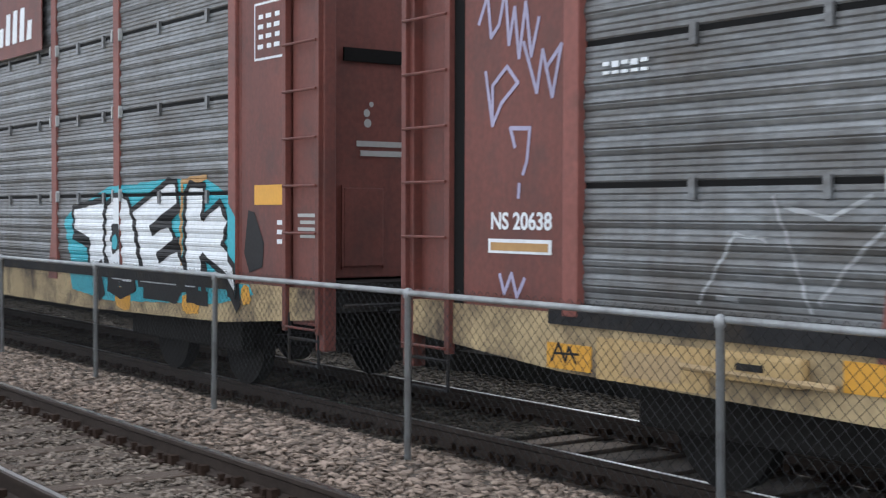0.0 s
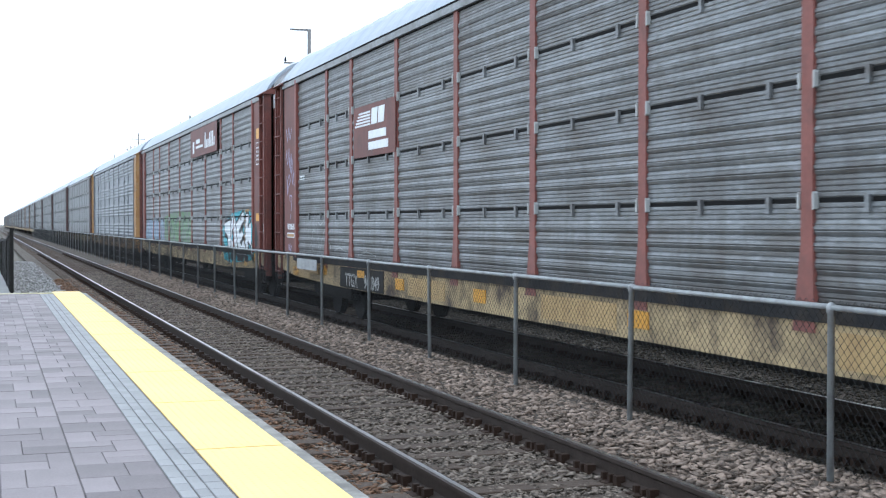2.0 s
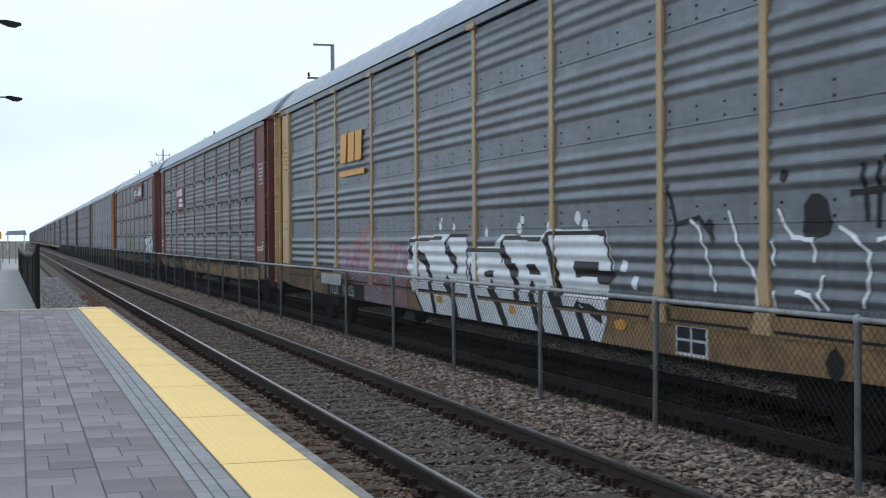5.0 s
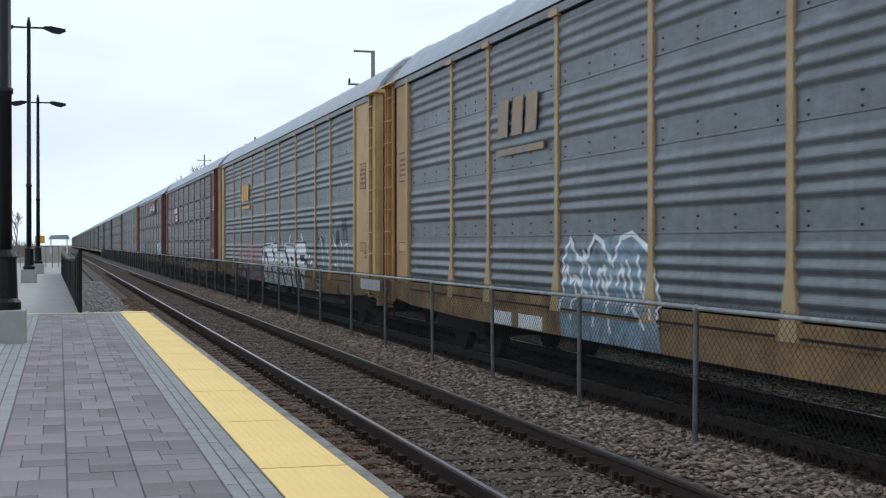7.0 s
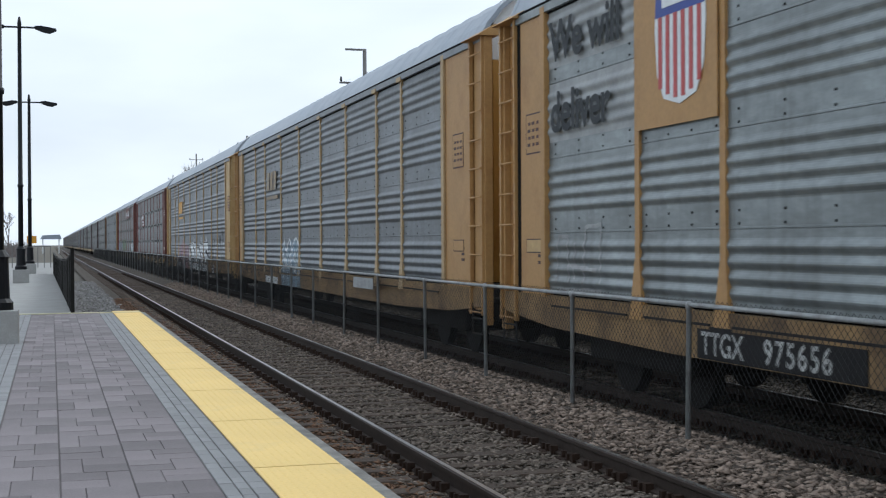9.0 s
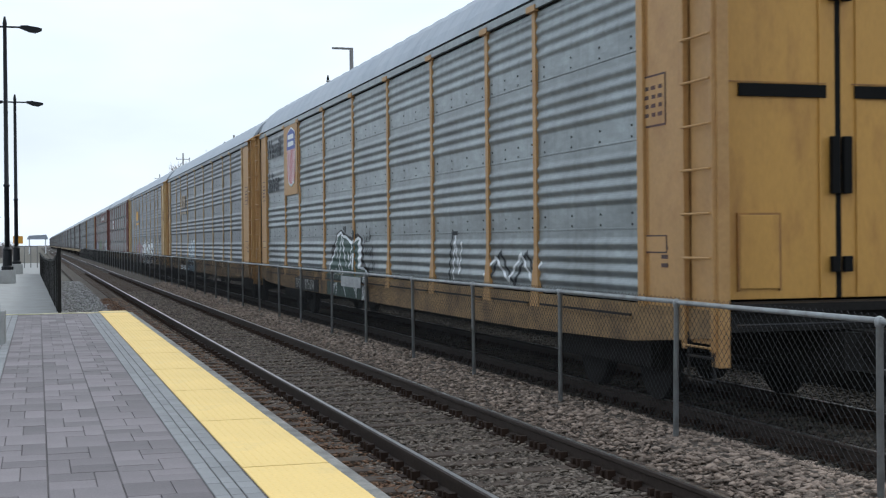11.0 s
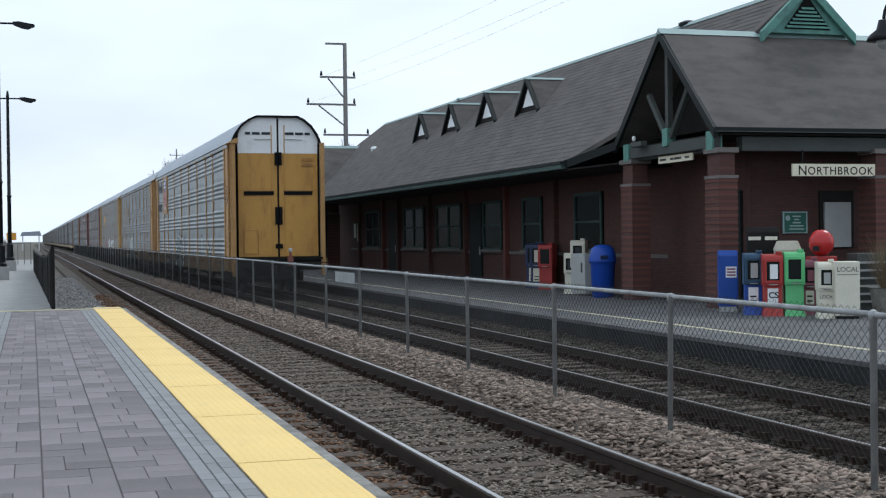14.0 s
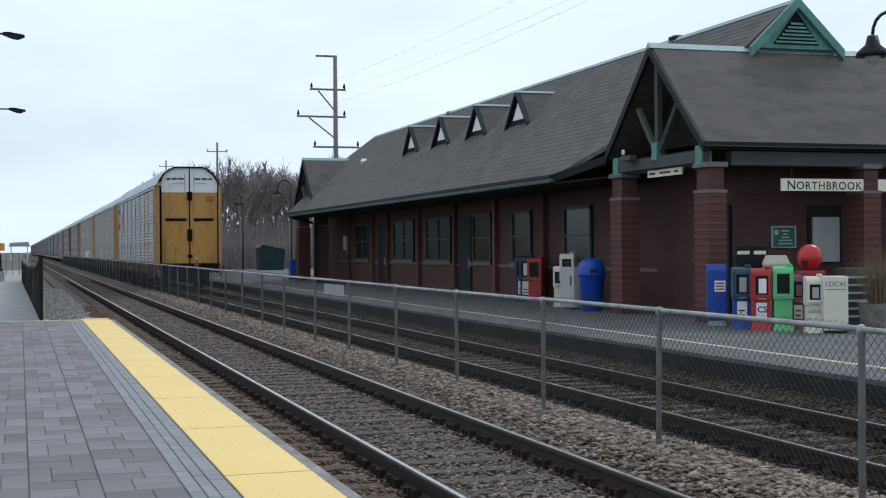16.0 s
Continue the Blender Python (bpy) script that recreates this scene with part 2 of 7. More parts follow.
M = dict(
    galv_dull=material("weathered_galvanised_steel", (0.185, 0.195, 0.2), 0.45, 0.45, 0.4, 0.9, 14, 0.0, (0.085, 0.075, 0.065), (1, 0.6, 2.0), low=0.45, high=0.75, streak=(0.075, 0.066, 0.06)),
    galv_blue=material("galvanised_steel", (0.172, 0.19, 0.207), 0.45, 0.5, 0.3, 0.8, 12, 0.0, (0.115, 0.12, 0.12), (1, 0.5, 1.6), low=0.42, high=0.8, streak=(0.085, 0.09, 0.095)),
    galv_pale=material("pale_galvanised_steel", (0.235, 0.262, 0.268), 0.42, 0.5, 0.28, 0.9, 12, 0.0, (0.15, 0.165, 0.165), (1, 0.5, 1.6), low=0.45, high=0.8, streak=(0.1, 0.105, 0.105)),
    brown=material("oxide_red_paint", (0.135, 0.042, 0.032), 0.6, 0, 0.25, 1.5, 22, 0.05, (0.07, 0.035, 0.03), low=0.5, high=0.8, streak=(0.06, 0.03, 0.028)),
    post_red=material("faded_oxide_red_paint", (0.2, 0.068, 0.054), 0.6, 0, 0.2, 1.5, 22, 0.05, (0.11, 0.05, 0.042), low=0.5, high=0.8),
    brown_dark=material("dark_oxide_paint", (0.075, 0.028, 0.025), 0.6, 0, 0.3, 1.5, 22, 0.05, (0.035, 0.025, 0.022)),
    yellow=material("ochre_rail_paint", (0.385, 0.222, 0.082), 0.55, 0, 0.14, 1.2, 20, 0.04, (0.27, 0.13, 0.045), low=0.5, high=0.85),
    cream=material("pale_ochre_paint", (0.48, 0.335, 0.15), 0.55, 0, 0.14, 1.2, 20, 0.04, (0.3, 0.18, 0.07), low=0.5, high=0.85, streak=(0.27, 0.16, 0.07)),
    tan=material("faded_tan_paint", (0.40, 0.285, 0.15), 0.55, 0, 0.16, 1.2, 20, 0.04, (0.3, 0.2, 0.1), low=0.5, high=0.85),
    sill_yellow=material("dirty_ochre_paint", (0.42, 0.32, 0.175), 0.7, 0, 0.3, 1.0, 15, 0.06, (0.07, 0.05, 0.036), low=0.44, high=0.64),
    # Darker ochre with worn patches; carries the shade of the end recesses.
    ochre_shade=material("worn_shaded_ochre_paint", (0.33, 0.165, 0.04), 0.6, 0, 0.2, 1.5, 20, 0.04, (0.2, 0.1, 0.04)),
    sill_ochre=material("ochre_sill_paint", (0.27, 0.17, 0.075), 0.7, 0, 0.25, 0.8, 15, 0.05, (0.07, 0.045, 0.028), low=0.42, high=0.72),
    sill_dark=material("grimy_black_paint", (0.022, 0.022, 0.023), 0.7, 0, 0.4, 1.5, 20, 0.05, (0.06, 0.045, 0.03), low=0.5, high=0.8),
    white=material("white_paint", (0.74, 0.76, 0.77), 0.5, 0, 0.08, 1.5, 20, 0, (0.5, 0.5, 0.48), low=0.55, high=0.9),
    roof=material("galvanised_roof", (0.28, 0.32, 0.37), 0.45, 0.35, 0.12, 0.6, 10, 0.0, (0.33, 0.36, 0.4)),
    under=material("grimy_underframe_steel", (0.016, 0.015, 0.014), 0.75, 0.1, 0.4, 4, 30, 0.1),
    # Near black for openings, their unlit depth as colour; also latches and seams.
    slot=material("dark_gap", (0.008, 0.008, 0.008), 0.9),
    door_paint=material("rust_streaked_ochre_door_paint", (0.46, 0.25, 0.055), 0.5, 0, 0.12, 0.8, 20, 0.04, (0.25, 0.11, 0.03), (2.2, 2.2, 0.7), low=0.5, high=0.85),
    pale_band=material("chalky_grey_paint", (0.33, 0.345, 0.35), 0.6, 0, 0.2, 1.5, 20, 0, (0.24, 0.255, 0.26)),
    faded_orange=material("faded_orange_paint", (0.34, 0.245, 0.14), 0.6, 0, 0.2, 3, 30, 0, (0.2, 0.2, 0.195), low=0.4, high=0.65),
    orange=material("orange_yellow_paint", (0.62, 0.31, 0.035), 0.5, 0, 0.1, 3, 30),
    blue=material("shield_blue_paint", (0.03, 0.06, 0.28), 0.5, 0, 0.1, 3, 30),
    red=material("shield_red_paint", (0.42, 0.06, 0.06), 0.5, 0, 0.1, 3, 30),
    black=material("black_paint", (0.015, 0.015, 0.016), 0.5, 0, 0.3, 3, 30),
    grey_text=material("grey_lettering", (0.035, 0.04, 0.045), 0.6, 0, 0.2, 3, 30),
    spray_white=material("spray_silver_white", (0.66, 0.69, 0.71), 0.5, 0, 0.15, 2, 20),
    stencil_white=material("worn_white_stencil", (0.47, 0.48, 0.47), 0.6, 0, 0.25, 4, 40, 0, (0.25, 0.25, 0.24)),
    spray_teal=material("spray_teal", (0.03, 0.33, 0.40), 0.5, 0, 0.2, 2, 20),
    spray_red=material("spray_faded_red", (0.28, 0.095, 0.11), 0.6, 0, 0.3, 2, 20, 0, (0.24, 0.225, 0.24), low=0.36, high=0.6),
    spray_blue=material("spray_pale_blue", (0.2, 0.29, 0.37), 0.6, 0, 0.35, 3, 20, 0, (0.15, 0.17, 0.185), low=0.45, high=0.62),
    spray_green=material("spray_green", (0.042, 0.078, 0.066), 0.6, 0, 0.3, 2, 20),
    spray_lilac=material("spray_lilac", (0.32, 0.30, 0.42), 0.6, 0, 0.2, 2, 20),
    rail=material("rusty_rail_steel", (0.045, 0.034, 0.028), 0.65, 0.3, 0.3, 5, 40, 0.05),
    rail_top=material("polished_rail_head", (0.5, 0.49, 0.48), 0.32, 1.0, 0.1, 5, 40),
    tie=material("creosoted_timber", (0.062, 0.043, 0.032), 0.9, 0, 0.55, 3, 30, 0.4, (0.1, 0.077, 0.058), (0.6, 6, 6), per=0.4),
    plate=material("rusty_tie_plate", (0.034, 0.021, 0.015), 0.8, 0.2, 0.4, 8, 40, 0.1),
    ballast=material("ballast_bed", (0.075, 0.062, 0.05), 0.95, 0, 0.45, 2.0, 60, 1.0, (0.085, 0.066, 0.05)),
    stone=material("ballast_stone", (0.188, 0.146, 0.116), 0.9, 0, 0.95, 6, 60, 0.2, None, per=0.55),
    stone_rust=material("rusty_ballast_stone", (0.155, 0.088, 0.052), 0.9, 0, 0.45, 6, 60, 0.2, None, per=0.5),
    stone_dark=material("grimy_ballast_stone", (0.138, 0.113, 0.091), 0.9, 0, 0.9, 6, 60, 0.2, None, per=0.5),
    stone_pale=material("pale_limestone_ballast", (0.33, 0.325, 0.32), 0.9, 0, 0.5, 6, 60, 0.2, None, per=0.5),
    # Far-track stone darkened: shade of train and platform wall put into it.
    stone_far_shaded=material("shaded_far_ballast_stone", (0.058, 0.05, 0.04), 0.9, 0, 0.75, 6, 60, 0.2, None, per=0.5),
    earth=material("dull_ground", (0.11, 0.10, 0.08), 0.95, 0, 0.3, 0.05, 2, 0.2),
    asphalt=material("worn_asphalt", (0.115, 0.115, 0.115), 0.85, 0, 0.2, 0.8, 60, 0.2, (0.075, 0.075, 0.075)),
    # Nearly black concrete, mottled with a still darker tone.
    wall_dark=material("dark_platform_concrete", (0.032, 0.032, 0.032), 0.9, 0, 0.35, 1.2, 20, 0.2, (0.02, 0.02, 0.02)),
    concrete=material("pale_concrete", (0.31, 0.31, 0.30), 0.85, 0, 0.15, 1.0, 40, 0.1, (0.27, 0.265, 0.25)),
    edge=material("weathered_edge_concrete", (0.25, 0.24, 0.22), 0.9, 0, 0.3, 2.5, 40, 0.3, (0.13, 0.125, 0.115)),
    paver=material("plum_grey_paver", (0.158, 0.14, 0.145), 0.8, 0, 0.42, 1.5, 90, 0.12, None, per=0.45),
    paver_pale=material("pale_grey_paver", (0.225, 0.228, 0.232), 0.8, 0, 0.2, 1.5, 90, 0.12, None, per=0.35),
    joint=material("sand_joint", (0.118, 0.106, 0.106), 0.95, 0, 0.2, 3, 60),
    tactile=material("yellow_tactile_panel", (0.80, 0.575, 0.21), 0.7, 0, 0.08, 1.0, 40, 0.05, (0.66, 0.5, 0.22), low=0.55, high=0.85),
    line=material("worn_yellow_line", (0.62, 0.57, 0.36), 0.8, 0, 0.2, 2, 30, 0, (0.3, 0.3, 0.26), low=0.45, high=0.7),
    galv_post=material("galvanised_fence_pipe", (0.31, 0.325, 0.33), 0.5, 0.2, 0.15, 3, 30, 0, (0.2, 0.2, 0.2)),
    wire=material("fence_wire", (0.048, 0.05, 0.052), 0.6, 0.3, 0.2, 5, 30),
    shingle=material("grey_brown_shingles", (0.106, 0.095, 0.088), 0.9, 0, 0.18, 0.7, 24, 0.35, (0.07, 0.064, 0.06), (1, 1, 3), per=0.15),
    fascia=material("dark_green_fascia", (0.014, 0.018, 0.018), 0.6, 0, 0.2, 2, 30),
    green=material("verdigris_trim_paint", (0.105, 0.26, 0.215), 0.6, 0, 0.15, 2, 30, 0.05, (0.08, 0.17, 0.15)),
    flashing=material("pale_green_flashing", (0.26, 0.35, 0.34), 0.55, 0.2, 0.12, 2, 30),
    timber=material("grey_green_timber", (0.055, 0.062, 0.058), 0.75, 0, 0.2, 2, 30, 0.1),
    # Boards set near black: soffit and gable-recess shade is in the colour.
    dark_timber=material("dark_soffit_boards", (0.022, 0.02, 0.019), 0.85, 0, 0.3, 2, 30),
    stone_cap=material("limestone_cap", (0.15, 0.135, 0.125), 0.8, 0, 0.15, 3, 40, 0.1),
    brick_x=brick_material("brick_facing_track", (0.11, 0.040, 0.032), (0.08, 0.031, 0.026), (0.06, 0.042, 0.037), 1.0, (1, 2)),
    # The same brick about a quarter darker: porch shade put into the colour.
    brick_y_shaded=brick_material("shaded_brick_facing_south", (0.085, 0.031, 0.026), (0.065, 0.026, 0.022), (0.05, 0.035, 0.031), 1.0, (0, 2)),
    course=material("brick_course", (0.115, 0.046, 0.036), 0.85, 0, 0.2, 5, 40, 0.1, None, per=0.3),
    frame=material("painted_window_frame", (0.035, 0.068, 0.06), 0.6, 0, 0.15, 2, 30),
    notice_green=material("notice_green_enamel", (0.01, 0.085, 0.06), 0.5, 0, 0.1, 3, 30),
    signboard=material("cream_signboard", (0.72, 0.68, 0.53), 0.6, 0, 0.05, 2, 30),
    bin_blue=material("blue_plastic", (0.012, 0.06, 0.36), 0.45, 0, 0.1, 3, 30),
    box_blue=material("blue_box_paint", (0.01, 0.055, 0.29), 0.45, 0, 0.1, 3, 30),
    box_navy=material("navy_box_paint", (0.015, 0.03, 0.085), 0.45, 0, 0.15, 3, 30),
    box_steel=material("teal_blue_box_paint", (0.02, 0.06, 0.11), 0.45, 0, 0.15, 3, 30),
    box_red=material("red_box_paint", (0.33, 0.03, 0.025), 0.45, 0, 0.15, 3, 30),
    box_green=material("bright_green_box_paint", (0.13, 0.47, 0.19), 0.45, 0, 0.12, 3, 30),
    box_plum=material("plum_box_paint", (0.20, 0.06, 0.09), 0.45, 0, 0.15, 3, 30),
    box_cream=material("cream_box_paint", (0.62, 0.60, 0.50), 0.5, 0, 0.1, 3, 30),
    box_grey=material("grey_box_paint", (0.36, 0.37, 0.36), 0.5, 0, 0.1, 3, 30),
    ball_red=material("red_gloss_plastic", (0.42, 0.025, 0.025), 0.25, 0, 0.05, 3, 30),
    lamp_black=material("black_lamp_enamel", (0.012, 0.013, 0.015), 0.4, 0, 0.3, 3, 30),
    pole=material("weathered_pole_timber", (0.17, 0.165, 0.16), 0.9, 0, 0.2, 2, 30, 0.1, None, (4, 4, 0.5)),
    bark=material("bare_twig_bark", (0.185, 0.16, 0.152), 0.9, 0, 0.3, 2, 30),
    dumpster=material("dark_green_steel", (0.012, 0.03, 0.032), 0.5, 0, 0.2, 3, 30),
    weed=material("dead_grass", (0.17, 0.13, 0.08), 0.9, 0, 0.3, 3, 30),
    brick_house=material("brown_house_brick", (0.17, 0.095, 0.06), 0.9, 0, 0.25, 1, 20),
)
glass = bpy.data.materials.new("dark_window_glass")
glass.use_nodes = True
g = glass.node_tree.nodes["Principled BSDF"]
g.inputs["Base Color"].default_value, g.inputs["Roughness"].default_value = (0.010, 0.013, 0.013, 1), 0.2
g.inputs["Specular IOR Level"].default_value = 0.15
M["glass"] = glass


# ---- mesh helpers ----
class Geo:
    """Collects vertices and faces."""

    def __init__(self):
        self.v, self.f = [], []

    def add(self, verts, faces):
        k = len(self.v)
        self.v += [tuple(p) for p in verts]
        self.f += [tuple(i + k for i in q) for q in faces]
        return self

    def box(self, x0, x1, y0, y1, z0, z1):
        return self.add([(x, y, z) for z in (z0, z1) for y in (y0, y1) for x in (x0, x1)],
                        [(0, 2, 3, 1), (4, 5, 7, 6), (0, 1, 5, 4), (2, 6, 7, 3), (0, 4, 6, 2), (1, 3, 7, 5)])

    def along_y(self, profile, y0, y1, caps=True):
        """A closed (x, z) outline, extruded along y."""
        n = len(profile)
        verts = [(x, y, z) for y in (y0, y1) for x, z in profile]
        faces = [(i, (i + 1) % n, n + (i + 1) % n, n + i) for i in range(n)]
        if caps:
            faces += [tuple(range(n))[::-1], tuple(range(n, 2 * n))]
        return self.add(verts, faces)

    def along_x(self, profile, x0, x1, caps=True):
        n = len(profile)
        verts = [(x, y, z) for x in (x0, x1) for y, z in profile]
        faces = [(i, n + i, n + (i + 1) % n, (i + 1) % n) for i in range(n)]
        if caps:
            faces += [tuple(range(n)), tuple(range(n, 2 * n))[::-1]]
        return self.add(verts, faces)

    def tube(self, a, b, r0, r1=None, n=8):
        a, b, r1 = Vector(a), Vector(b), r0 if r1 is None else r1
        w = (b - a).normalized()
        u = w.orthogonal().normalized()
        s = w.cross(u)
        ring = [(math.cos(k * math.tau / n), math.sin(k * math.tau / n)) for k in range(n)]
        verts = [p + (u * c + s * d) * r for p, r in ((a, r0), (b, r1)) for c, d in ring]
        return self.add(verts, [(k, (k + 1) % n, n + (k + 1) % n, n + k) for k in range(n)] + [tuple(range(n))[::-1], tuple(range(n, 2 * n))])

    def turned(self, rings, cx=0.0, cy=0.0, n=16):
        """A solid of revolution about the vertical at (cx, cy): rings of (radius, z)."""
        verts = [(cx + r * math.cos(k * math.tau / n), cy + r * math.sin(k * math.tau / n), z) for r, z in rings for k in range(n)]
        faces = [(j * n + k, j * n + (k + 1) % n, (j + 1) * n + (k + 1) % n, (j + 1) * n + k) for j in range(len(rings) - 1) for k in range(n)]
        return self.add(verts, faces + [tuple(range(n))[::-1], tuple(range((len(rings) - 1) * n, len(rings) * n))])

    def mesh(self, name, mat, bevel=0.0, smooth=False):
        me = bpy.data.meshes.new(name)
        me.from_pydata(self.v, [], self.f)
        if bevel:
            bm = bmesh.new()
            bm.from_mesh(me)
            bmesh.ops.bevel(bm, geom=bm.edges[:], offset=bevel, segments=2, affect="EDGES", profile=0.6)
            bm.to_mesh(me)
            bm.free()
        me.materials.append(mat)
        if smooth:
            for p in me.polygons:
                p.use_smooth = True
        me.update()
        return me


def part(name, geo, mat, parent=None, label="", bevel=0.0, smooth=False):
    """One mesh object under a thing or a part."""
    ob = new(name, geo if isinstance(geo, bpy.types.Mesh) else geo.mesh(name, mat, bevel, smooth))
    ob.parent = parent
    return tagged(ob, label)


def thing(name, label, category, group="", at=None):
    ob = new(name)
    ob.empty_display_size = 0.2
    if at is not None:
        ob.matrix_basis = at
    return tagged(ob, label, category, group)


def structure(name, geo, mat, label, bevel=0.0):
    return tagged(part(name, geo, mat, None, "", bevel), label, "", "", "structure")


def cloud_mesh(name, verts, faces, mat):
    """A mesh from arrays of many small pieces."""
    me = bpy.data.meshes.new(name)
    me.vertices.add(len(verts))
    me.vertices.foreach_set("co", np.asarray(verts, np.float32).ravel())
    k = faces.shape[1]
    me.loops.add(faces.size)
    me.loops.foreach_set("vertex_index", faces.astype(np.int32).ravel())
    me.polygons.add(len(faces))
    me.polygons.foreach_set("loop_start", np.arange(0, faces.size, k, dtype=np.int32))
    me.polygons.foreach_set("loop_total", np.full(len(faces), k, np.int32))
    me.materials.append(mat)
    me.update(calc_edges=True)
    me.validate()
    return me


def lettering(name, text, size, mat, parent, m, label="", spread=1.0, align="LEFT", bold=0.0):
    """Raised lettering as a mesh under its thing; it reads along its own x, upright along y."""
    cu = bpy.data.curves.new(name, "FONT")
    cu.body, cu.size, cu.extrude, cu.align_x, cu.space_character = text, size, 0.001, align, spread
    cu.offset = bold
    tmp = bpy.data.objects.new(name, cu)
    me = bpy.data.meshes.new_from_object(tmp)
    me.name = name
    bpy.data.objects.remove(tmp)
    me.transform(m)
    me.materials.clear()
    me.materials.append(mat)
    return part(name, me, mat, parent, label)


# Lettering on a face that looks towards -x (reads along -y), or towards -y (reads along x).
FACE_TRACK = Matrix(((0, 0, -1, 0), (-1, 0, 0, 0), (0, 1, 0, 0), (0, 0, 0, 1)))
FACE_SOUTH = Matrix(((1, 0, 0, 0), (0, 0, -1, 0), (0, 1, 0, 0), (0, 0, 0, 1)))


# ---- ground, tracks, platforms ----
FAR = 900.0
NEAR_TRACK, FAR_TRACK, GAUGE = 3.767, 7.393, 0.753
structure("ground", Geo().box(-1500, 1500, -300, 3000, -1.2, -0.46), M["earth"], "dull brown open ground beyond the railway")
bed = [(1.9, -0.45), (1.9, -0.28), (2.4, -0.205), (5.0, -0.2), (5.35, -0.06), (5.85, -0.04), (6.2, -0.2), (8.7, -0.205), (9.05, -0.17), (9.55, -0.13), (9.55, -0.45)]
structure("ballast_bed", Geo().along_y(bed, -30, FAR), M["ballast"], "grey-brown ballast bed under two railway tracks")


def rail(x):
    prof = [(-0.075, -0.17), (0.075, -0.17), (0.075, -0.155), (0.012, -0.13), (0.012, -0.05), (0.037, -0.035), (0.037, -0.006), (0.03, 0),
            (-0.03, 0), (-0.037, -0.006), (-0.037, -0.035), (-0.012, -0.05), (-0.012, -0.13), (-0.075, -0.155)]
    ob = thing("rail", "long rust-brown steel rail with a polished running head", "rail", "rails of the two tracks", pose(x, 0, 0))
    part("rail_body", Geo().along_y(prof, -30, FAR), M["rail"], ob)
    part("running_head", Geo().box(-0.019, 0.019, -30, FAR, 0.0005, 0.003), M["rail_top"], ob, "worn shiny running surface")


for cx in (NEAR_TRACK, FAR_TRACK):
    for s in (-1, 1):
        rail(cx + s * GAUGE)

tie_mesh = Geo().box(-1.3, 1.3, -0.11, 0.11, -0.36, -0.175).mesh("tie", M["tie"], 0.012)
track_plates = Geo()
rng = random.Random(4)
for name, cx in (("track_near", NEAR_TRACK), ("track_far", FAR_TRACK)):
    bedding = tagged(thing(name, "row of weathered dark timber ties in grimy ballast", "railway track", "", pose(cx, 0, 0)))
    rest = Geo()
    k, y = 0, -6.0
    while y < 330:
        if y < 130:
            ob = new("tie", tie_mesh)
            ob.parent = bedding
            ob.matrix_basis = pose(rng.uniform(-0.03, 0.03), y, rng.uniform(-0.004, 0.012), 0, 0, rng.uniform(-0.8, 0.8))
        else:
            rest.box(-1.3, 1.3, y - 0.11, y + 0.11, -0.36, -0.175)
        if y < 90:
            for s in (-1, 1):
                x = s * GAUGE
                track_plates.box(cx + x - 0.17, cx + x + 0.17, y - 0.09, y + 0.09, -0.176, -0.158)
                for dx in (-0.1, 0.1):
                    for dy in (-0.06, 0.05):
                        track_plates.box(cx + x + dx - 0.022, cx + x + dx + 0.022, y + dy - 0.02, y + dy + 0.02, -0.16, -0.115 + rng.uniform(0, 0.02))
                track_plates.box(cx + x - 0.11, cx + x - 0.04, y - 0.18, y - 0.115, -0.175, -0.10)
                track_plates.box(cx + x + 0.04, cx + x + 0.11, y + 0.115, y + 0.18, -0.175, -0.10)
        y += 0.51 + rng.uniform(-0.025, 0.025)
    tagged(part("far_tie", rest, M["tie"], bedding), kind="stuff")
tagged(part("tie_plates", track_plates, M["plate"]), "rusty tie plates, spikes and anchors along the rails", "rail fastenings", "", "stuff")


def stones(name, count, xr, yr, height, size, mat, label, seed, power=1.8, flat=0.36):
    """Angular ballast stones strewn over a strip; height gives the bed's z at x."""
    r = np.random.RandomState(seed)
    octa = np.array([(1, 0, 0), (-1, 0, 0), (0, 1, 0), (0, -1, 0), (0, 0, 1), (0, 0, -1)], float)
    tri = np.array([(0, 2, 4), (2, 1, 4), (1, 3, 4), (3, 0, 4), (2, 0, 5), (1, 2, 5), (3, 1, 5), (0, 3, 5)])
    u = r.rand(count)
    y = yr[0] + (yr[1] - yr[0]) * u ** power
    x = r.uniform(xr[0], xr[1], count)
    z = np.interp(x, [p[0] for p in height], [p[1] for p in height])
    s = size * (0.35 + 1.15 * r.rand(count) ** 1.5)
    shape = octa[None] * r.uniform(0.4, 1.4, (count, 6, 1)) * np.array([1.25, 0.85, 1.0]) + r.uniform(-0.4, 0.4, (count, 6, 3))
    a = r.uniform(0, math.tau, count)
    ca, sa = np.cos(a), np.sin(a)
    b = r.uniform(-0.4, 0.4, count)
    cb, sb = np.cos(b), np.sin(b)
    px = shape[..., 0] * ca[:, None] - shape[..., 1] * sa[:, None]
    py = shape[..., 0] * sa[:, None] + shape[..., 1] * ca[:, None]
    pz = shape[..., 2] * flat
    px, pz = px * cb[:, None] - pz * sb[:, None], px * sb[:, None] + pz * cb[:, None]
    verts = np.stack([x[:, None] + px * s[:, None], y[:, None] + py * s[:, None], z[:, None] + pz * s[:, None] + r.uniform(-0.3, 0.5, count)[:, None] * s[:, None]], -1)
    faces = (tri[None] + 6 * np.arange(count)[:, None, None]).reshape(-1, 3)
    ob = new(name, cloud_mesh(name, verts.reshape(-1, 3), faces, mat))
    return tagged(ob, label, "ballast", "", "stuff")


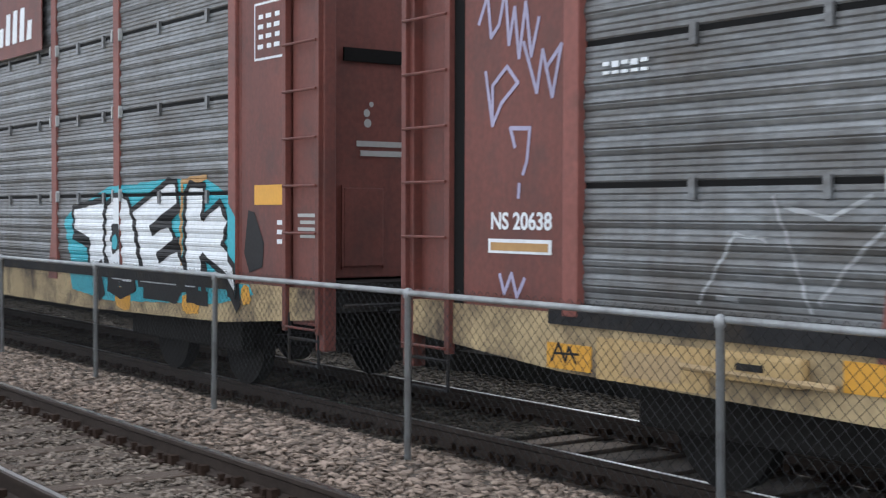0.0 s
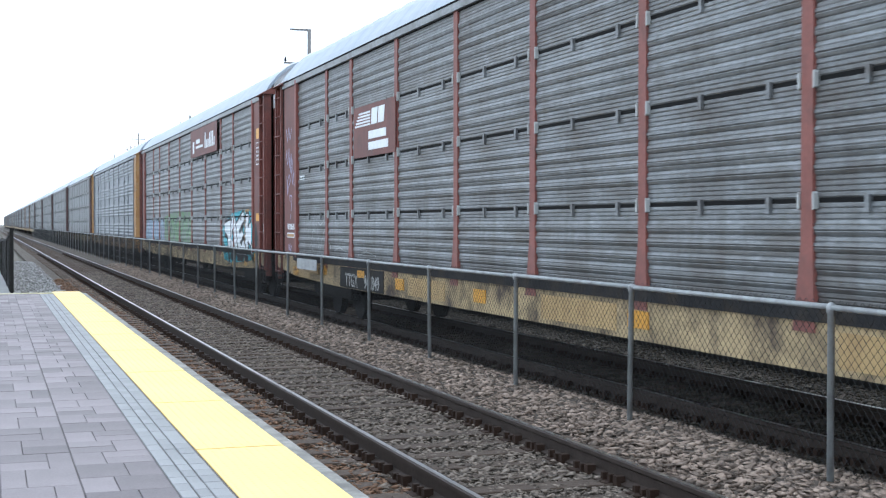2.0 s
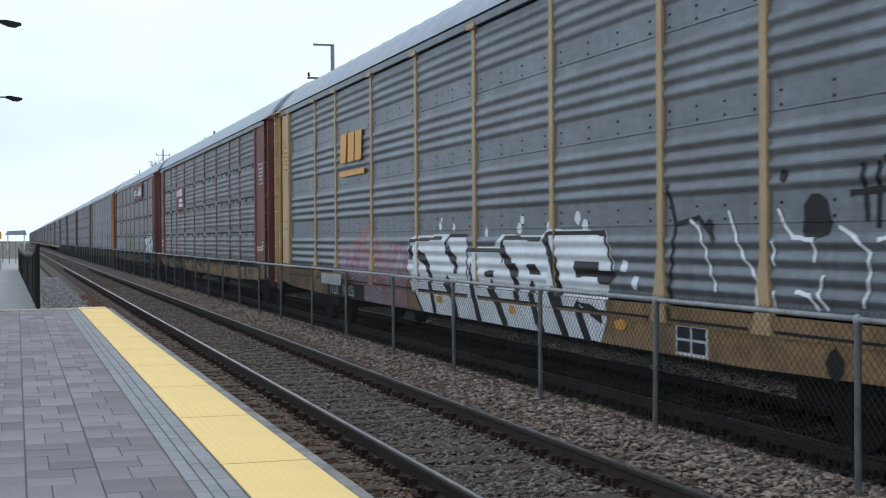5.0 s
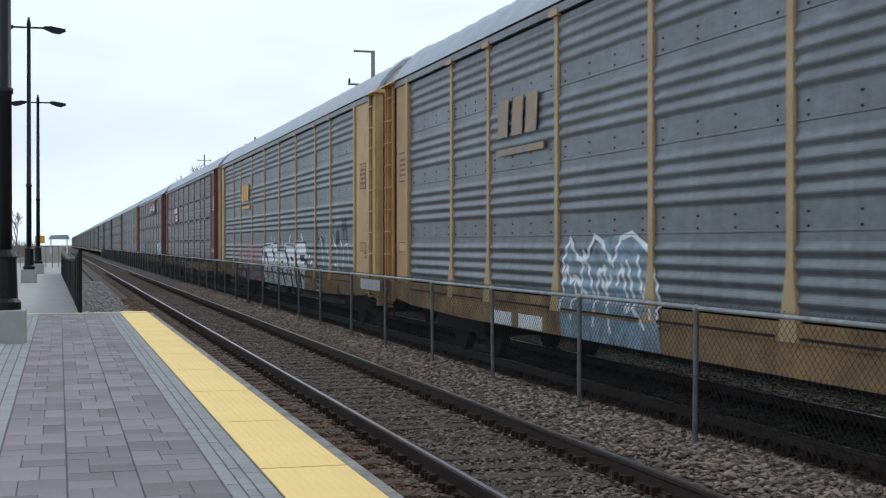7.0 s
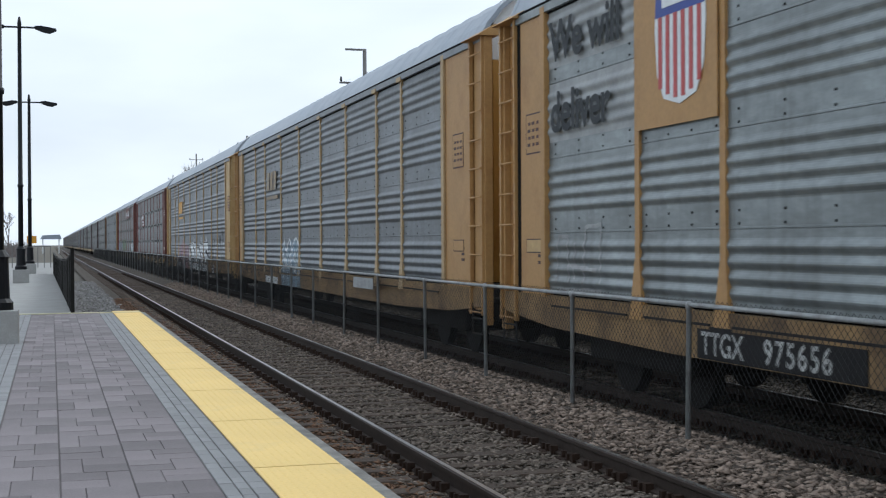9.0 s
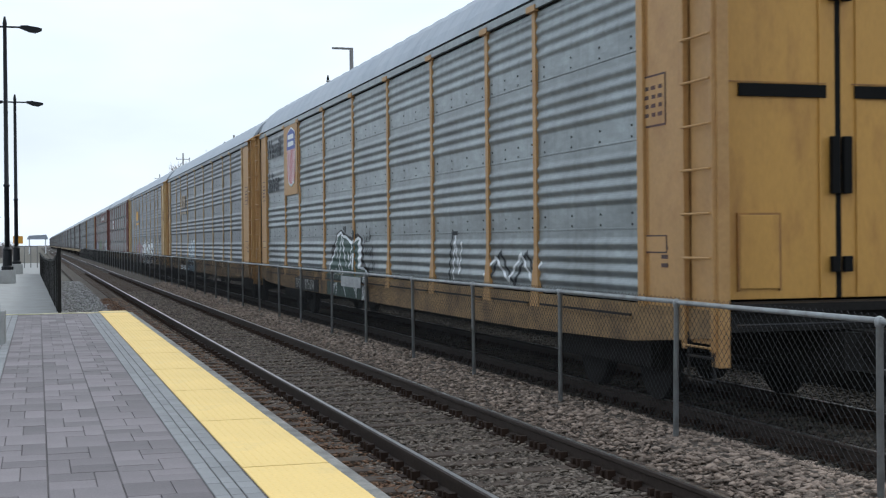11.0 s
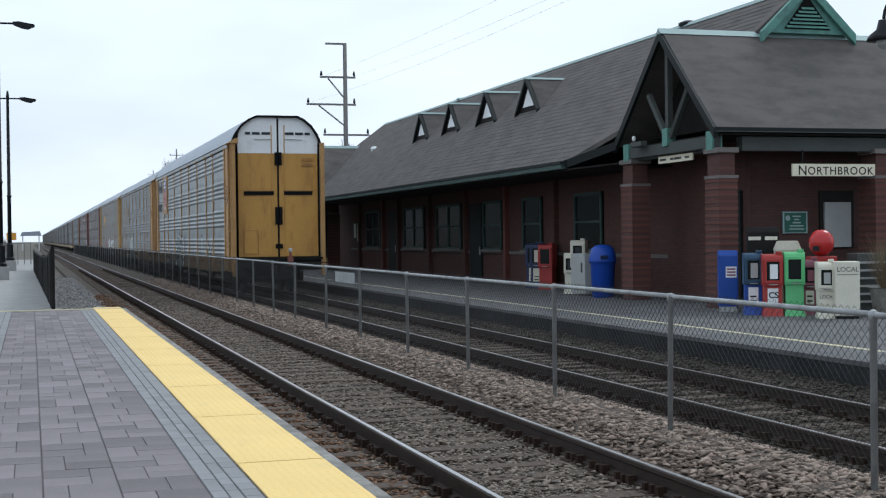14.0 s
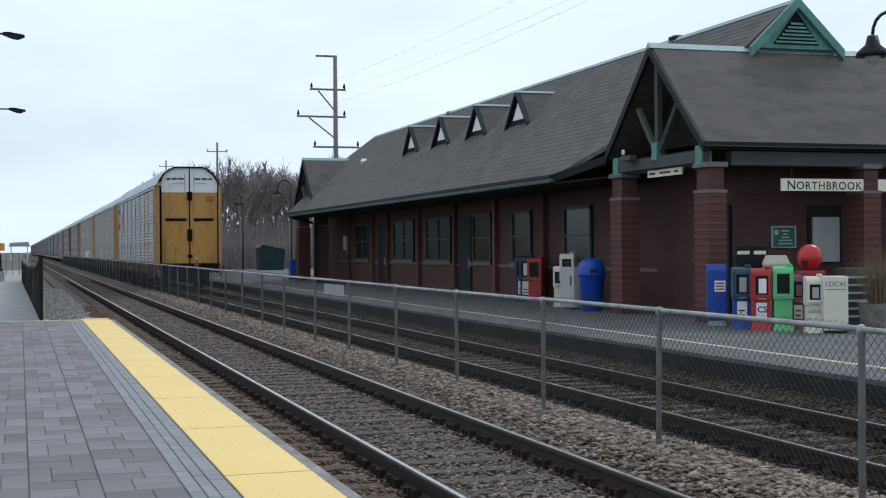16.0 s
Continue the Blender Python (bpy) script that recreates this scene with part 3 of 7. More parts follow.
between = [(4.6, -0.22), (5.0, -0.2), (5.3, -0.07), (5.9, -0.05), (6.3, -0.2), (6.6, -0.23)]
near_bed = [(1.9, -0.25), (2.4, -0.19), (2.9, -0.186), (3.2, -0.183), (4.3, -0.183), (4.8, -0.186)]
far_bed = [(6.1, -0.185), (6.4, -0.184), (6.8, -0.182), (8.0, -0.182), (8.6, -0.184), (9.0, -0.15), (9.55, -0.1)]
stones("ballast_stones", 74000, (4.68, 6.3), (5.5, 64), between, 0.036, M["stone"], "pale grey and pinkish crushed ballast between the tracks", 11)
stones("track_ballast", 60000, (2.72, 4.78), (6.0, 56), near_bed, 0.028, M["stone_dark"], "grimy grey ballast between the near rails", 12)
stones("rusty_ballast", 22000, (2.06, 2.95), (6.0, 50), near_bed, 0.027, M["stone_rust"], "rust-brown ballast beside the platform edge", 13)
stones("far_ballast", 54000, (6.1, 9.55), (9.0, 60), far_bed, 0.032, M["stone_far_shaded"], "far-track ballast darkened for the shade under the train", 14)
stones("walkway_ballast", 7000, (0.65, 2.2), (31.2, 75), [(0.6, -0.2), (2.2, -0.25)], 0.045, M["stone_pale"], "pale loose ballast beside the far walkway", 15)

# Near platform: concrete slab, tactile strip, two colours of paver.
PZ = 0.236
platform = structure("platform_near", Geo().box(-7.0, 1.94, -9.0, 31.25, -0.46, PZ - 0.011), M["joint"], "low station platform with brick pavers and yellow edge")
structure("platform_edge", Geo().along_y([(1.945, PZ - 0.006), (2.04, PZ - 0.012), (2.055, PZ - 0.03), (2.06, -0.45), (1.945, -0.45)], -9.0, 31.3), M["edge"], "weathered grey concrete platform edge")
structure("platform_end_curb", Geo().box(-7.0, 1.94, 31.08, 31.3, PZ - 0.03, PZ + 0.006), M["line"], "painted cream curb across the platform end")

panel_geo = Geo().box(-0.302, 0.302, -1.243, 1.243, -0.02, 0.0)
for i in range(41):
    for j in range(10):
        cx, cy = -0.272 + 0.0605 * j, -1.21 + 0.0605 * i
        r0, r1 = 0.0115, 0.007
        base = [(cx + r0 * math.cos(a), cy + r0 * math.sin(a), 0.0) for a in (0.4, 1.657, 2.913, 4.17, 5.427)]
        top = [(cx + r1 * math.cos(a), cy + r1 * math.sin(a), 0.002) for a in (0.4, 1.657, 2.913, 4.17, 5.427)]
        panel_geo.add(base + top, [(a, (a + 1) % 5, 5 + (a + 1) % 5, 5 + a) for a in range(5)] + [(5, 6, 7, 8, 9)])
panel_mesh = panel_geo.mesh("tactile_panel", M["tactile"])
strip = thing("tactile_strip", "yellow truncated-dome warning strip along the platform edge", "tactile paving")
for k in range(-3, 9):
    ob = new("tactile_panel", panel_mesh)
    ob.parent = strip
    ob.location = (1.634, 10.48 + 2.515 * k, PZ)

# Poles, rails and wire of the fence between the tracks.
FX = 5.637


def pipe_fence():
    f = thing("chain_link_fence", "galvanised chain-link fence with round posts between the tracks", "fence")
    post = Geo().turned([(0.026, -0.3), (0.026, 1.15), (0.034, 1.155), (0.036, 1.19), (0.03, 1.215), (0.01, 1.228)], n=10).mesh("post", M["galv_post"], smooth=True)
    for k in range(-5, 62):
        ob = new("post", post)
        ob.parent = f
        ob.matrix_basis = pose(FX, 8.1 + 3.05 * k + {1: 0.1, 2: -0.09, 5: 0.12, 7: 0.25}.get(k, 0.0), 0, 0.5 * math.sin(k * 2.1), 0.6 * math.sin(k * 1.3), 0)
    span = Geo().tube((FX, 0, 1.195), (FX, 3.05, 1.195), 0.022, n=8).mesh("top_rail", M["galv_post"], smooth=True)
    for k in range(-5, 61):
        ob = new("top_rail", span)
        ob.parent, ob.location = f, (0.003 * math.sin(k * 2.3), 8.1 + 3.05 * k, 0.005 * math.sin(k * 1.7))
    wires = []
    pitch, h, r = 0.084, 1.2, 0.0017
    y = -7.0
    x = FX + 0.032
    while y < 190:
        for s in (1, -1):
            wires.append((y, s))
        y += pitch if y < 70 else pitch * 2
    v, q = [], []
    for y, s in wires:
        w = 1.26
        a, b = (y, 0.04), (y + s * w, 0.04 + h)
        k = len(v)
        d = r * (1.0 if y < 70 else 1.7)
        n = (h, -s * w)
        ln = math.hypot(*n)
        ny, nz = n[0] / ln * d, n[1] / ln * d
        off = 0.002 * s
        for p in (a, b):
            v += [(x + off - d, p[0], p[1]), (x + off + d, p[0] + ny, p[1] + nz), (x + off + d, p[0] - ny, p[1] - nz)]
        q += [(k, k + 1, k + 4, k + 3), (k + 1, k + 2, k + 5, k + 4), (k + 2, k, k + 3, k + 5)]
    ob = part("wire_mesh", cloud_mesh("wire_mesh", np.array(v), np.array(q), M["wire"]), M["wire"], f, "diamond wire mesh")
    return f


pipe_fence()
plate_ = thing("fence_notice", "small pale weathered notice plate hung on the fence", "sign", "", pose(FX + 0.029, 24.8, 0.92))
part("plate", Geo().box(-0.008, 0.0, -0.82, 0.82, 0.0, 0.2), M["pale_band"], plate_, "", 0.002)
for k in range(2):
    part("text_bar", Geo().box(-0.012, -0.009, -0.6, 0.6, 0.05 + 0.07 * k, 0.085 + 0.07 * k), M["galv_post"], plate_)

# Far platform: retaining wall, asphalt top, worn yellow line.
FZ = 0.2
structure("platform_far", Geo().box(9.62, 45, -12, 110, -0.46, FZ - 0.02).box(9.66, 45, -12, 110, FZ - 0.02, FZ), M["asphalt"], "worn asphalt platform before the station building")
structure("platform_far_wall", Geo().box(9.57, 9.619, -12, 110, -0.46, FZ - 0.06), M["wall_dark"], "dark mottled concrete platform wall")
structure("platform_far_coping", Geo().box(9.56, 9.95, -12, 110, FZ - 0.058, FZ + 0.004), M["asphalt"], "worn grey coping of the far platform")
structure("platform_line", Geo().box(10.55, 10.66, -12, 100, FZ + 0.001, FZ + 0.005), M["line"], "worn pale yellow line along the platform")


# ---- the train ----
PITCH, SPEED = 27.3, 10.08
BAYS = [2.5, 5.15, 7.03, 9.78, 12.53, 15.3, 18.05, 20.8, 22.67, 25.3]
BAYS_EVEN = [2.05, 4.82, 6.75, 9.5, 12.27, 15.03, 17.8, 20.52, 22.45, 25.22]
BAYS_PALE = [2.0, 5.05, 6.9, 9.6, 12.35, 15.08, 17.88, 20.7, 22.57, 25.24]
CAR_BAYS = {}
Z0, Z1 = 1.14, 4.66


SLOT_Z = [1.95, 2.87, 3.72]
SEAM_Z = [1.885, 2.80, 3.72, 4.637]


def rib_profile(kind):
    """(depth, z) down the face of a corrugated side sheet."""
    out = []
    if kind == "fine":
        # four tiers with an open slot between; thin ribs all over, and four broad waves across the middle of each tier
        tiers = [Z0] + SLOT_Z + [Z1]
        for k, (lo, hi) in enumerate(zip(tiers, tiers[1:])):
            lo, hi = lo + (0.03 if k else 0.0), hi - (0.008 if k < 3 else 0.0)
            n = round((hi - lo) / 0.042)
            step, start = (hi - lo) / n, (lo + hi) / 2 - 0.28
            if k:
                out += [(-0.03, lo - 0.002)]
            for q in range(n):
                for d, f in ((0.0, 0.0), (0.007, 0.28), (0.007, 0.82)):
                    z = lo + step * (q + f)
                    u = (z - start) / 0.14
                    out.append((d + (0.009 * (1 - math.cos(math.tau * u)) if 0 < u < 4 else 0.0), z))
            out.append((0.0, hi))
            if k < 3:
                out += [(-0.03, hi + 0.002)]
    else:
        # four panels, each with four broad waves above a flat strip; a seam where panels meet
        out += [(0.0, Z0)]
        for top in SEAM_Z:
            for q in range(33):
                out.append((0.0115 - 0.0115 * math.cos(math.tau * q / 8), top - 0.66 + 0.145 * q / 8))
            if top < Z1 - 0.1:
                out += [(0.0, top - 0.005), (-0.008, top - 0.003), (-0.008, top + 0.003), (0.005, top + 0.005), (0.005, top + 0.02), (0.0, top + 0.024)]
    out = [(d, min(zz, Z1)) for d, zz in out]
    res = [out[0]]
    for d, zz in out[1:]:
        if zz > res[-1][1] + 1e-4 or abs(d - res[-1][0]) > 1e-4:
            res.append((d, zz))
    return res + [(0.0, Z1)]


PROFILES = {"fine": rib_profile("fine"), "group": rib_profile("group")}
XF = -1.455  # the sheets' plane; ribs stand out from it towards the viewer
SHEETS, SLOTS = {}, {}


def sheet(kind, width, mat):
    key = (kind, round(width, 2), mat.name)
    if key not in SHEETS:
        g, p = Geo(), PROFILES[kind]
        verts = [(XF - d, y, z) for y in (0.0, width) for d, z in p]
        n = len(p)
        g.add(verts, [(i, i + 1, n + i + 1, n + i) for i in range(n - 1)])
        g.box(XF + 0.035, XF + 0.06, 0, width, Z0, Z1)
        if kind == "fine":
            for e in (1.95, 2.87, 3.72):
                for q in (0.2, 0.6):
                    g.box(XF - 0.034, XF + 0.0, width * q - 0.026, width * q + 0.026, e - 0.085, e + 0.045)
        SHEETS[key] = g.mesh("side_sheet", mat)
        # Black strips and dots paint the dark inside of slots and holes.
        extra = Geo()
        if kind == "fine":
            for e in (1.95, 2.87, 3.72):
                extra.box(XF - 0.002, XF + 0.026, 0.03, width - 0.03, e - 0.007, e + 0.029)
        else:
            for z in SEAM_Z[:3]:
                for q in (0.09, 0.36, 0.63, 0.91):
                    for dz in (0.04, 0.16):
                        extra.box(XF - 0.008, XF - 0.001, width * q - 0.011, width * q + 0.011, z + dz, z + dz + 0.022)
        SLOTS[key] = extra.mesh("tier_slot" if kind == "fine" else "vent_hole", M["slot"])
    return SHEETS[key]


def spray(name, shapes, kind, mat, parent, label="", lift=0.006, over=False):
    """Paint that follows the ribs: outlines in (y, z), filled rib by rib; also over the sill below the sheets."""
    p = [(0.047, 0.67 + 0.029 * i) for i in range(16)] + [(d, z) for d, z in PROFILES[kind]]
    fine = [p[0]]
    for a, b in zip(p, p[1:]):
        m = max(1, int((b[1] - a[1]) / 0.014))
        fine += [(a[0] + (b[0] - a[0]) * (j + 1) / m, a[1] + (b[1] - a[1]) * (j + 1) / m) for j in range(m)]
    g = Geo()
    for poly in shapes:
        n = len(poly)
        for a, b in zip(fine, fine[1:]):
            if b[1] - a[1] < 1e-5 and abs(a[0] - b[0]) < 1e-5:
                continue
            z = (a[1] + b[1]) / 2
            cuts = []
            for i in range(n):
                (y0, z0), (y1, z1) = poly[i], poly[(i + 1) % n]
                if (z0 > z) != (z1 > z):
                    lean = (y1 - y0) / (z1 - z0)
                    cuts.append((y0 + (z - z0) * lean, max(-0.04, min(0.04, lean * (b[1] - a[1]) / 2))))
            cuts.sort()
            for (y0, s0), (y1, s1) in zip(cuts[::2], cuts[1::2]):
                if y1 - y0 > 0.004:
                    g.add([(XF - a[0] - lift, y0 - s0, a[1]), (XF - a[0] - lift, y1 - s1, a[1]), (XF - b[0] - lift, y1 + s1, b[1]), (XF - b[0] - lift, y0 + s0, b[1])], [(0, 1, 2, 3)])
                if over and z > 0.97:
                    k = max(0.0, min(1.0, (1.62 - z) / 0.66))
                    bays = CAR_BAYS[parent.name]
                    for yp, half in [(q, (0.078 + 0.072 * k if kind == "fine" else 0.055 + 0.095 * k)) for q in bays[1:-1]] + [(bays[0] - 0.055, 0.075)]:
                        lo, hi = max(y0, yp - half), min(y1, yp + half)
                        if hi - lo > 0.003:
                            x = (-1.489 - 0.024 * k if yp > bays[0] else -1.526) - lift * 0.4
                            g.add([(x, lo, a[1]), (x, hi, a[1]), (x, hi, b[1]), (x, lo, b[1])], [(0, 1, 2, 3)])
    return part(name, g, mat, parent, label) if g.v else None


def stroke(points, w):
    """A brush stroke along (y, z) points as small quads."""
    out = []
    for (a, b), (c, d) in zip(points, points[1:]):
        ln = math.hypot(c - a, d - b) or 1
        ny, nz = -(d - b) / ln * w / 2, (c - a) / ln * w / 2
        ey, ez = (c - a) / ln * w * 0.3, (d - b) / ln * w * 0.3
        out.append([(a + ny - ey, b + nz - ez), (c + ny + ey, d + nz + ez), (c - ny + ey, d - nz + ez), (a - ny - ey, b - nz - ez)])
    return out


def roof_line(rise):
    """The roof outline; taller cars carry a higher crown."""
    return [(x, z + (rise * min(1.0, (z - 4.74) / 0.4) if z > 4.74 else 0.0)) for x, z in ROOF_LOW]


ROOF_LOW = [(-1.47, 4.66), (-1.47, 4.74), (-1.36, 4.98), (-1.16, 5.26), (-0.9, 5.46), (-0.66, 5.56), (0.62, 5.56), (0.83, 5.46), (1.07, 5.26), (1.26, 4.98), (1.36, 4.74), (1.36, 4.66)]


def flip(y, far_end):
    return PITCH - y if far_end else y


def ladder(parent, far_end, mat):
    """Side ladder near one end of a car: two stiles and rungs."""
    lad = Geo()
    ya, yb = flip(0.42, far_end), flip(0.98, far_end)
    for y in (ya, yb):
        lad.box(-1.54, -1.48, y - 0.03, y + 0.03, 0.74, 4.72)
    ob = part("ladder", lad, mat, parent, "", 0.006)
    if mat.name not in RUNGS:
        RUNGS[mat.name] = Geo().tube((-1.55, 0, 0), (-1.55, 0.56, 0), 0.012, n=6).mesh("rung", mat)
    z = 0.78
    while z < 4.6:
        rg = new("rung", RUNGS[mat.name])
        rg.parent, rg.location = ob, (0, min(ya, yb), z)
        z += 0.41


RUNGS = {}


def car_end(root, far_end, c, roof_out, bare, wide=2.05):
    """The solid end panel, corner post, ladder and doors at one end of a car."""
    lo, hi = sorted((flip(0.98, far_end), flip(wide, far_end)))
    part("end_panel", Geo().box(-1.49, -1.40, lo, hi, 0.95, 4.68), c["end"], root, "", 0.01)
    a, b = sorted((flip(wide - 0.13, far_end), flip(wide + 0.02, far_end)))
    part("end_post", Geo().box(-1.525, -1.44, a, b, 1.1, 4.70), c.get("side", c["post"]), root, "", 0.012)
    # Thin recess-toned strip paints the shade beside the end post.
    a, b = sorted((flip(wide - 0.19, far_end), flip(wide - 0.135, far_end)))
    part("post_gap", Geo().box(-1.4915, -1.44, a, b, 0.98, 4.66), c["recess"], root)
    a, b = sorted((flip(0.36, far_end), flip(0.5, far_end)))
    part("corner_post", Geo().box(-1.50, -1.38, a, b, 0.6, 4.74), c["post"], root, "", 0.012)
    part("corner_post", Geo().box(1.27, 1.40, a, b, 0.6, 4.74), c["post"], root, "", 0.012)
    a, b = sorted((flip(0.3, far_end), flip(1.15, far_end)))
    part("gusset", Geo().along_y([(-1.62, 4.70), (-1.30, 4.70), (-1.30, 4.86), (-1.36, 4.86)], a, b), c["post"], root)
    a, b = sorted((flip(0.5, far_end), flip(0.98, far_end)))
    # On ochre cars the recess shade is part of this face's paint.
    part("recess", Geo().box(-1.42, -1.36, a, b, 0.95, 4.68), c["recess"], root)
    ladder(root, far_end, c["post"])
    if not far_end:
        part("ladder_plate", Geo().box(-1.475, -1.421, 0.5, 0.93, 0.8, 4.66), c["end"], root, "", 0.01)
    if far_end:
        # No opening here: a solid black strip paints the shaded gap.
        part("side_gap", Geo().box(-1.4925, -1.41, PITCH - 1.13, PITCH - 0.99, 0.96, 4.66), M["slot"], root, "black strip painted as a shaded gap beside the end panel")
    # two tall doors with a white head and dark locking bars
    y0, y1 = sorted((flip(0.74, far_end), flip(0.80, far_end)))
    for s in (-1, 1):
        low = Geo()
        a, b = sorted((s * 0.03, s * 1.25))
        low.box(a, b, y0, y1, 1.2, 4.42)
        door = part("end_door", low, c["door"], root, "", 0.008)
        top = [(s * 0.03, 4.42), (s * 1.25, 4.42), (s * 1.26, 4.85), (s * 1.2, 5.1), (s * 1.05, 5.32), (s * 0.84, 5.46), (s * 0.64, 5.53), (s * 0.03, 5.53)]
        part("door_head", Geo().along_y(top if s < 0 else top[::-1], y0, y1), M["white"], door, "white-painted door head")
        ys = flip(0.725, far_end)
        dy = 0.012
        slot = Geo().box(*sorted((s * 0.14 + (0.04 if s > 0 else 0), s * 1.08)), ys - dy, ys + dy, 3.12, 3.24)
        part("vent_slot", slot, M["slot"], door, "dark vent slot")
        if bare:
            for za, zb in ((4.05, 4.45), (2.2, 2.75), (1.45, 1.6)):
                part("latch", Geo().box(*sorted((s * 0.02, s * 0.11)), 0.66, 0.72, za, zb), M["slot"], door, "", 0.008)
            part("grab_bar", Geo().tube((s * 0.22, 0.70, 4.86), (s * 0.75, 0.70, 4.84), 0.014, n=6), M["box_grey"], door)
            for q, w in ((0.24, 0.26), (0.56, 0.24), (0.86, 0.16)):
                part("text_bar", Geo().box(*sorted((s * q, s * (q + w))), ys - dy, ys + dy, 5.0, 5.075), M["grey_text"], door)
            part("door_seam", Geo().box(*sorted((s * 0.14, s * 1.24)), ys - dy + 0.004, ys, 3.25, 3.262), M["ochre_shade"], door)
            part("hinge_strip", Geo().box(*sorted((s * 0.19, s * 0.215)), ys - 0.006, ys + 0.012, 1.2, 5.3), c["door"], door)
            if s > 0:
                for q in (4.02, 4.18):
                    part("text_bar", Geo().box(0.75, 1.1, ys - dy, ys + dy, q, q + 0.09), M["ochre_shade"], door)
        if s < 0:
            part("hatch", Geo().box(-1.08, -0.66, ys - 0.012, ys + 0.02, 1.3, 2.0), c["door"], door, "", 0.01)
            for a, b, q, w in ((-1.1, -1.08, 1.28, 2.02), (-0.66, -0.64, 1.28, 2.02), (-1.08, -0.66, 2.0, 2.02)):
                part("hatch_edge", Geo().box(a, b, ys - 0.008, ys + 0.02, q, w), c["recess"], door)
    part("centre_gap", Geo().box(-0.03, 0.03, y0, y1, 1.2, 5.5), M["slot"], root)
    hood = [(x * 1.003, z + 0.012) for x, z in roof_out[1:-1]]
    a, b = sorted((flip(0.62, far_end), flip(0.74, far_end)))
    g = Geo()
    n = len(hood)
    inner = [(x * 0.97, z - 0.04) for x, z in roof_out[1:-1]]
    g.along_y(hood + inner[::-1], a, b)
    part("roof_hoop", g, M["slot"] if bare else M["roof"], root)


def truck(root, yc):
    t = part("truck_frame", Geo().box(-1.12, -0.98, yc - 1.35, yc + 1.35, 0.38, 0.72).box(0.98, 1.12, yc - 1.35, yc + 1.35, 0.38, 0.72).box(-1.1, 1.1, yc - 0.25, yc + 0.25, 0.4, 0.75), M["under"], root, "", 0.03)
    for dy in (-0.86, 0.86):
        wheel = Geo()
        for s in (-1, 1):
            wheel.tube((s * 0.70, yc + dy, 0.42), (s * 0.83, yc + dy, 0.42), 0.42, n=24)
        wheel.tube((-0.95, yc + dy, 0.42), (0.95, yc + dy, 0.42), 0.075, n=10)
        part("wheelset", wheel, M["under"], t)


def autorack(label, c, kind, sheet_mat, rise=-0.08, bays=BAYS, last=False):
    root = thing("autorack_car", label, "freight car", "cars of the auto-rack train")
    CAR_BAYS[root.name] = bays
    # Solid black core stands in for the unlit car interior.
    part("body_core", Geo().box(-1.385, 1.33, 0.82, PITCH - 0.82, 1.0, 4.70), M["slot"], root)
    g = Geo()
    roof_out = roof_line(rise)
    n = len(roof_out)
    step = 0.45
    y = 0.62
    k = 0
    rows = []
    while y < PITCH - 0.62:
        rise = 0.012 if k % 2 else 0.0
        rows.append((y, rise))
        rows.append((min(y + step * 0.75, PITCH - 0.62), rise))
        y += step
        k += 1
    verts = [(x, yy, z + (r if 0 < i < n - 1 else 0)) for yy, r in rows for i, (x, z) in enumerate(roof_out)]
    faces = [(j * n + i, j * n + i + 1, (j + 1) * n + i + 1, (j + 1) * n + i) for j in range(len(rows) - 1) for i in range(n - 1)]
    g.add(verts, faces)
    part("roof", g, M["roof"], root, "pale corrugated metal roof")
    part("roof_rail", Geo().box(-1.52, -1.44, 1.0, PITCH - 1.0, 4.62, 4.73), sheet_mat, root, "", 0.008)
    part("far_side", Geo().box(1.34, 1.40, 1.0, PITCH - 1.0, Z0, 4.7), sheet_mat, root)
    pw = 0.078 if kind == "fine" else 0.055
    post_mesh = Geo().box(-1.488, -1.44, -pw, pw, 1.62, 4.66).add(
        [(-1.488, -pw, 1.62), (-1.488, pw, 1.62), (-1.512, 0.15, 0.96), (-1.512, -0.15, 0.96), (-1.44, -pw, 1.62), (-1.44, pw, 1.62), (-1.44, 0.15, 0.96), (-1.44, -0.15, 0.96)],
        [(0, 1, 2, 3), (0, 3, 7, 4), (1, 5, 6, 2), (3, 2, 6, 7), (0, 4, 5, 1)]).mesh("side_post", c.get("side", c["post"]))
    for a, b in zip(bays, bays[1:]):
        ob = new("side_sheet", sheet(kind, b - a, sheet_mat))
        ob.parent, ob.location = root, (0, a, 0)
        hole = tagged(new("tier_slot" if kind == "fine" else "vent_hole", SLOTS[(kind, round(b - a, 2), sheet_mat.name)]), kind="stuff")
        hole.parent = ob
    cap_mesh = Geo().box(-1.532, -1.44, -0.15, 0.15, 4.60, 4.675).mesh("post_cap", c.get("side", c["post"]))
    for y in bays[1:-1]:
        ob = new("side_post", post_mesh)
        ob.parent, ob.location = root, (0, y, 0)
        if kind != "fine":
            cap = new("post_cap", cap_mesh)
            cap.parent = ob
    part("roof_seam", Geo().box(-1.53, -1.44, 1.0, PITCH - 1.0, 4.732, 4.752), M["slot"], root, "dark seam under the roof edge")
    part("rail_seam", Geo().box(-1.478, -1.44, bays[0], bays[-1], 4.602, 4.619), M["slot"], root)
    if kind == "fine":
        if "lug" not in SLOTS:
            SLOTS["lug"] = Geo().along_x([(-0.014, -0.05), (0.012, -0.06), (0.016, 0.05), (0.004, 0.08), (-0.012, 0.06)], -1.5, -1.45).mesh("bracket", M["box_grey"])
        for y in bays[1:-1]:
            for e in (1.95, 2.87, 3.72):
                for s in (-1, 1):
                    lug = new("bracket", SLOTS["lug"])
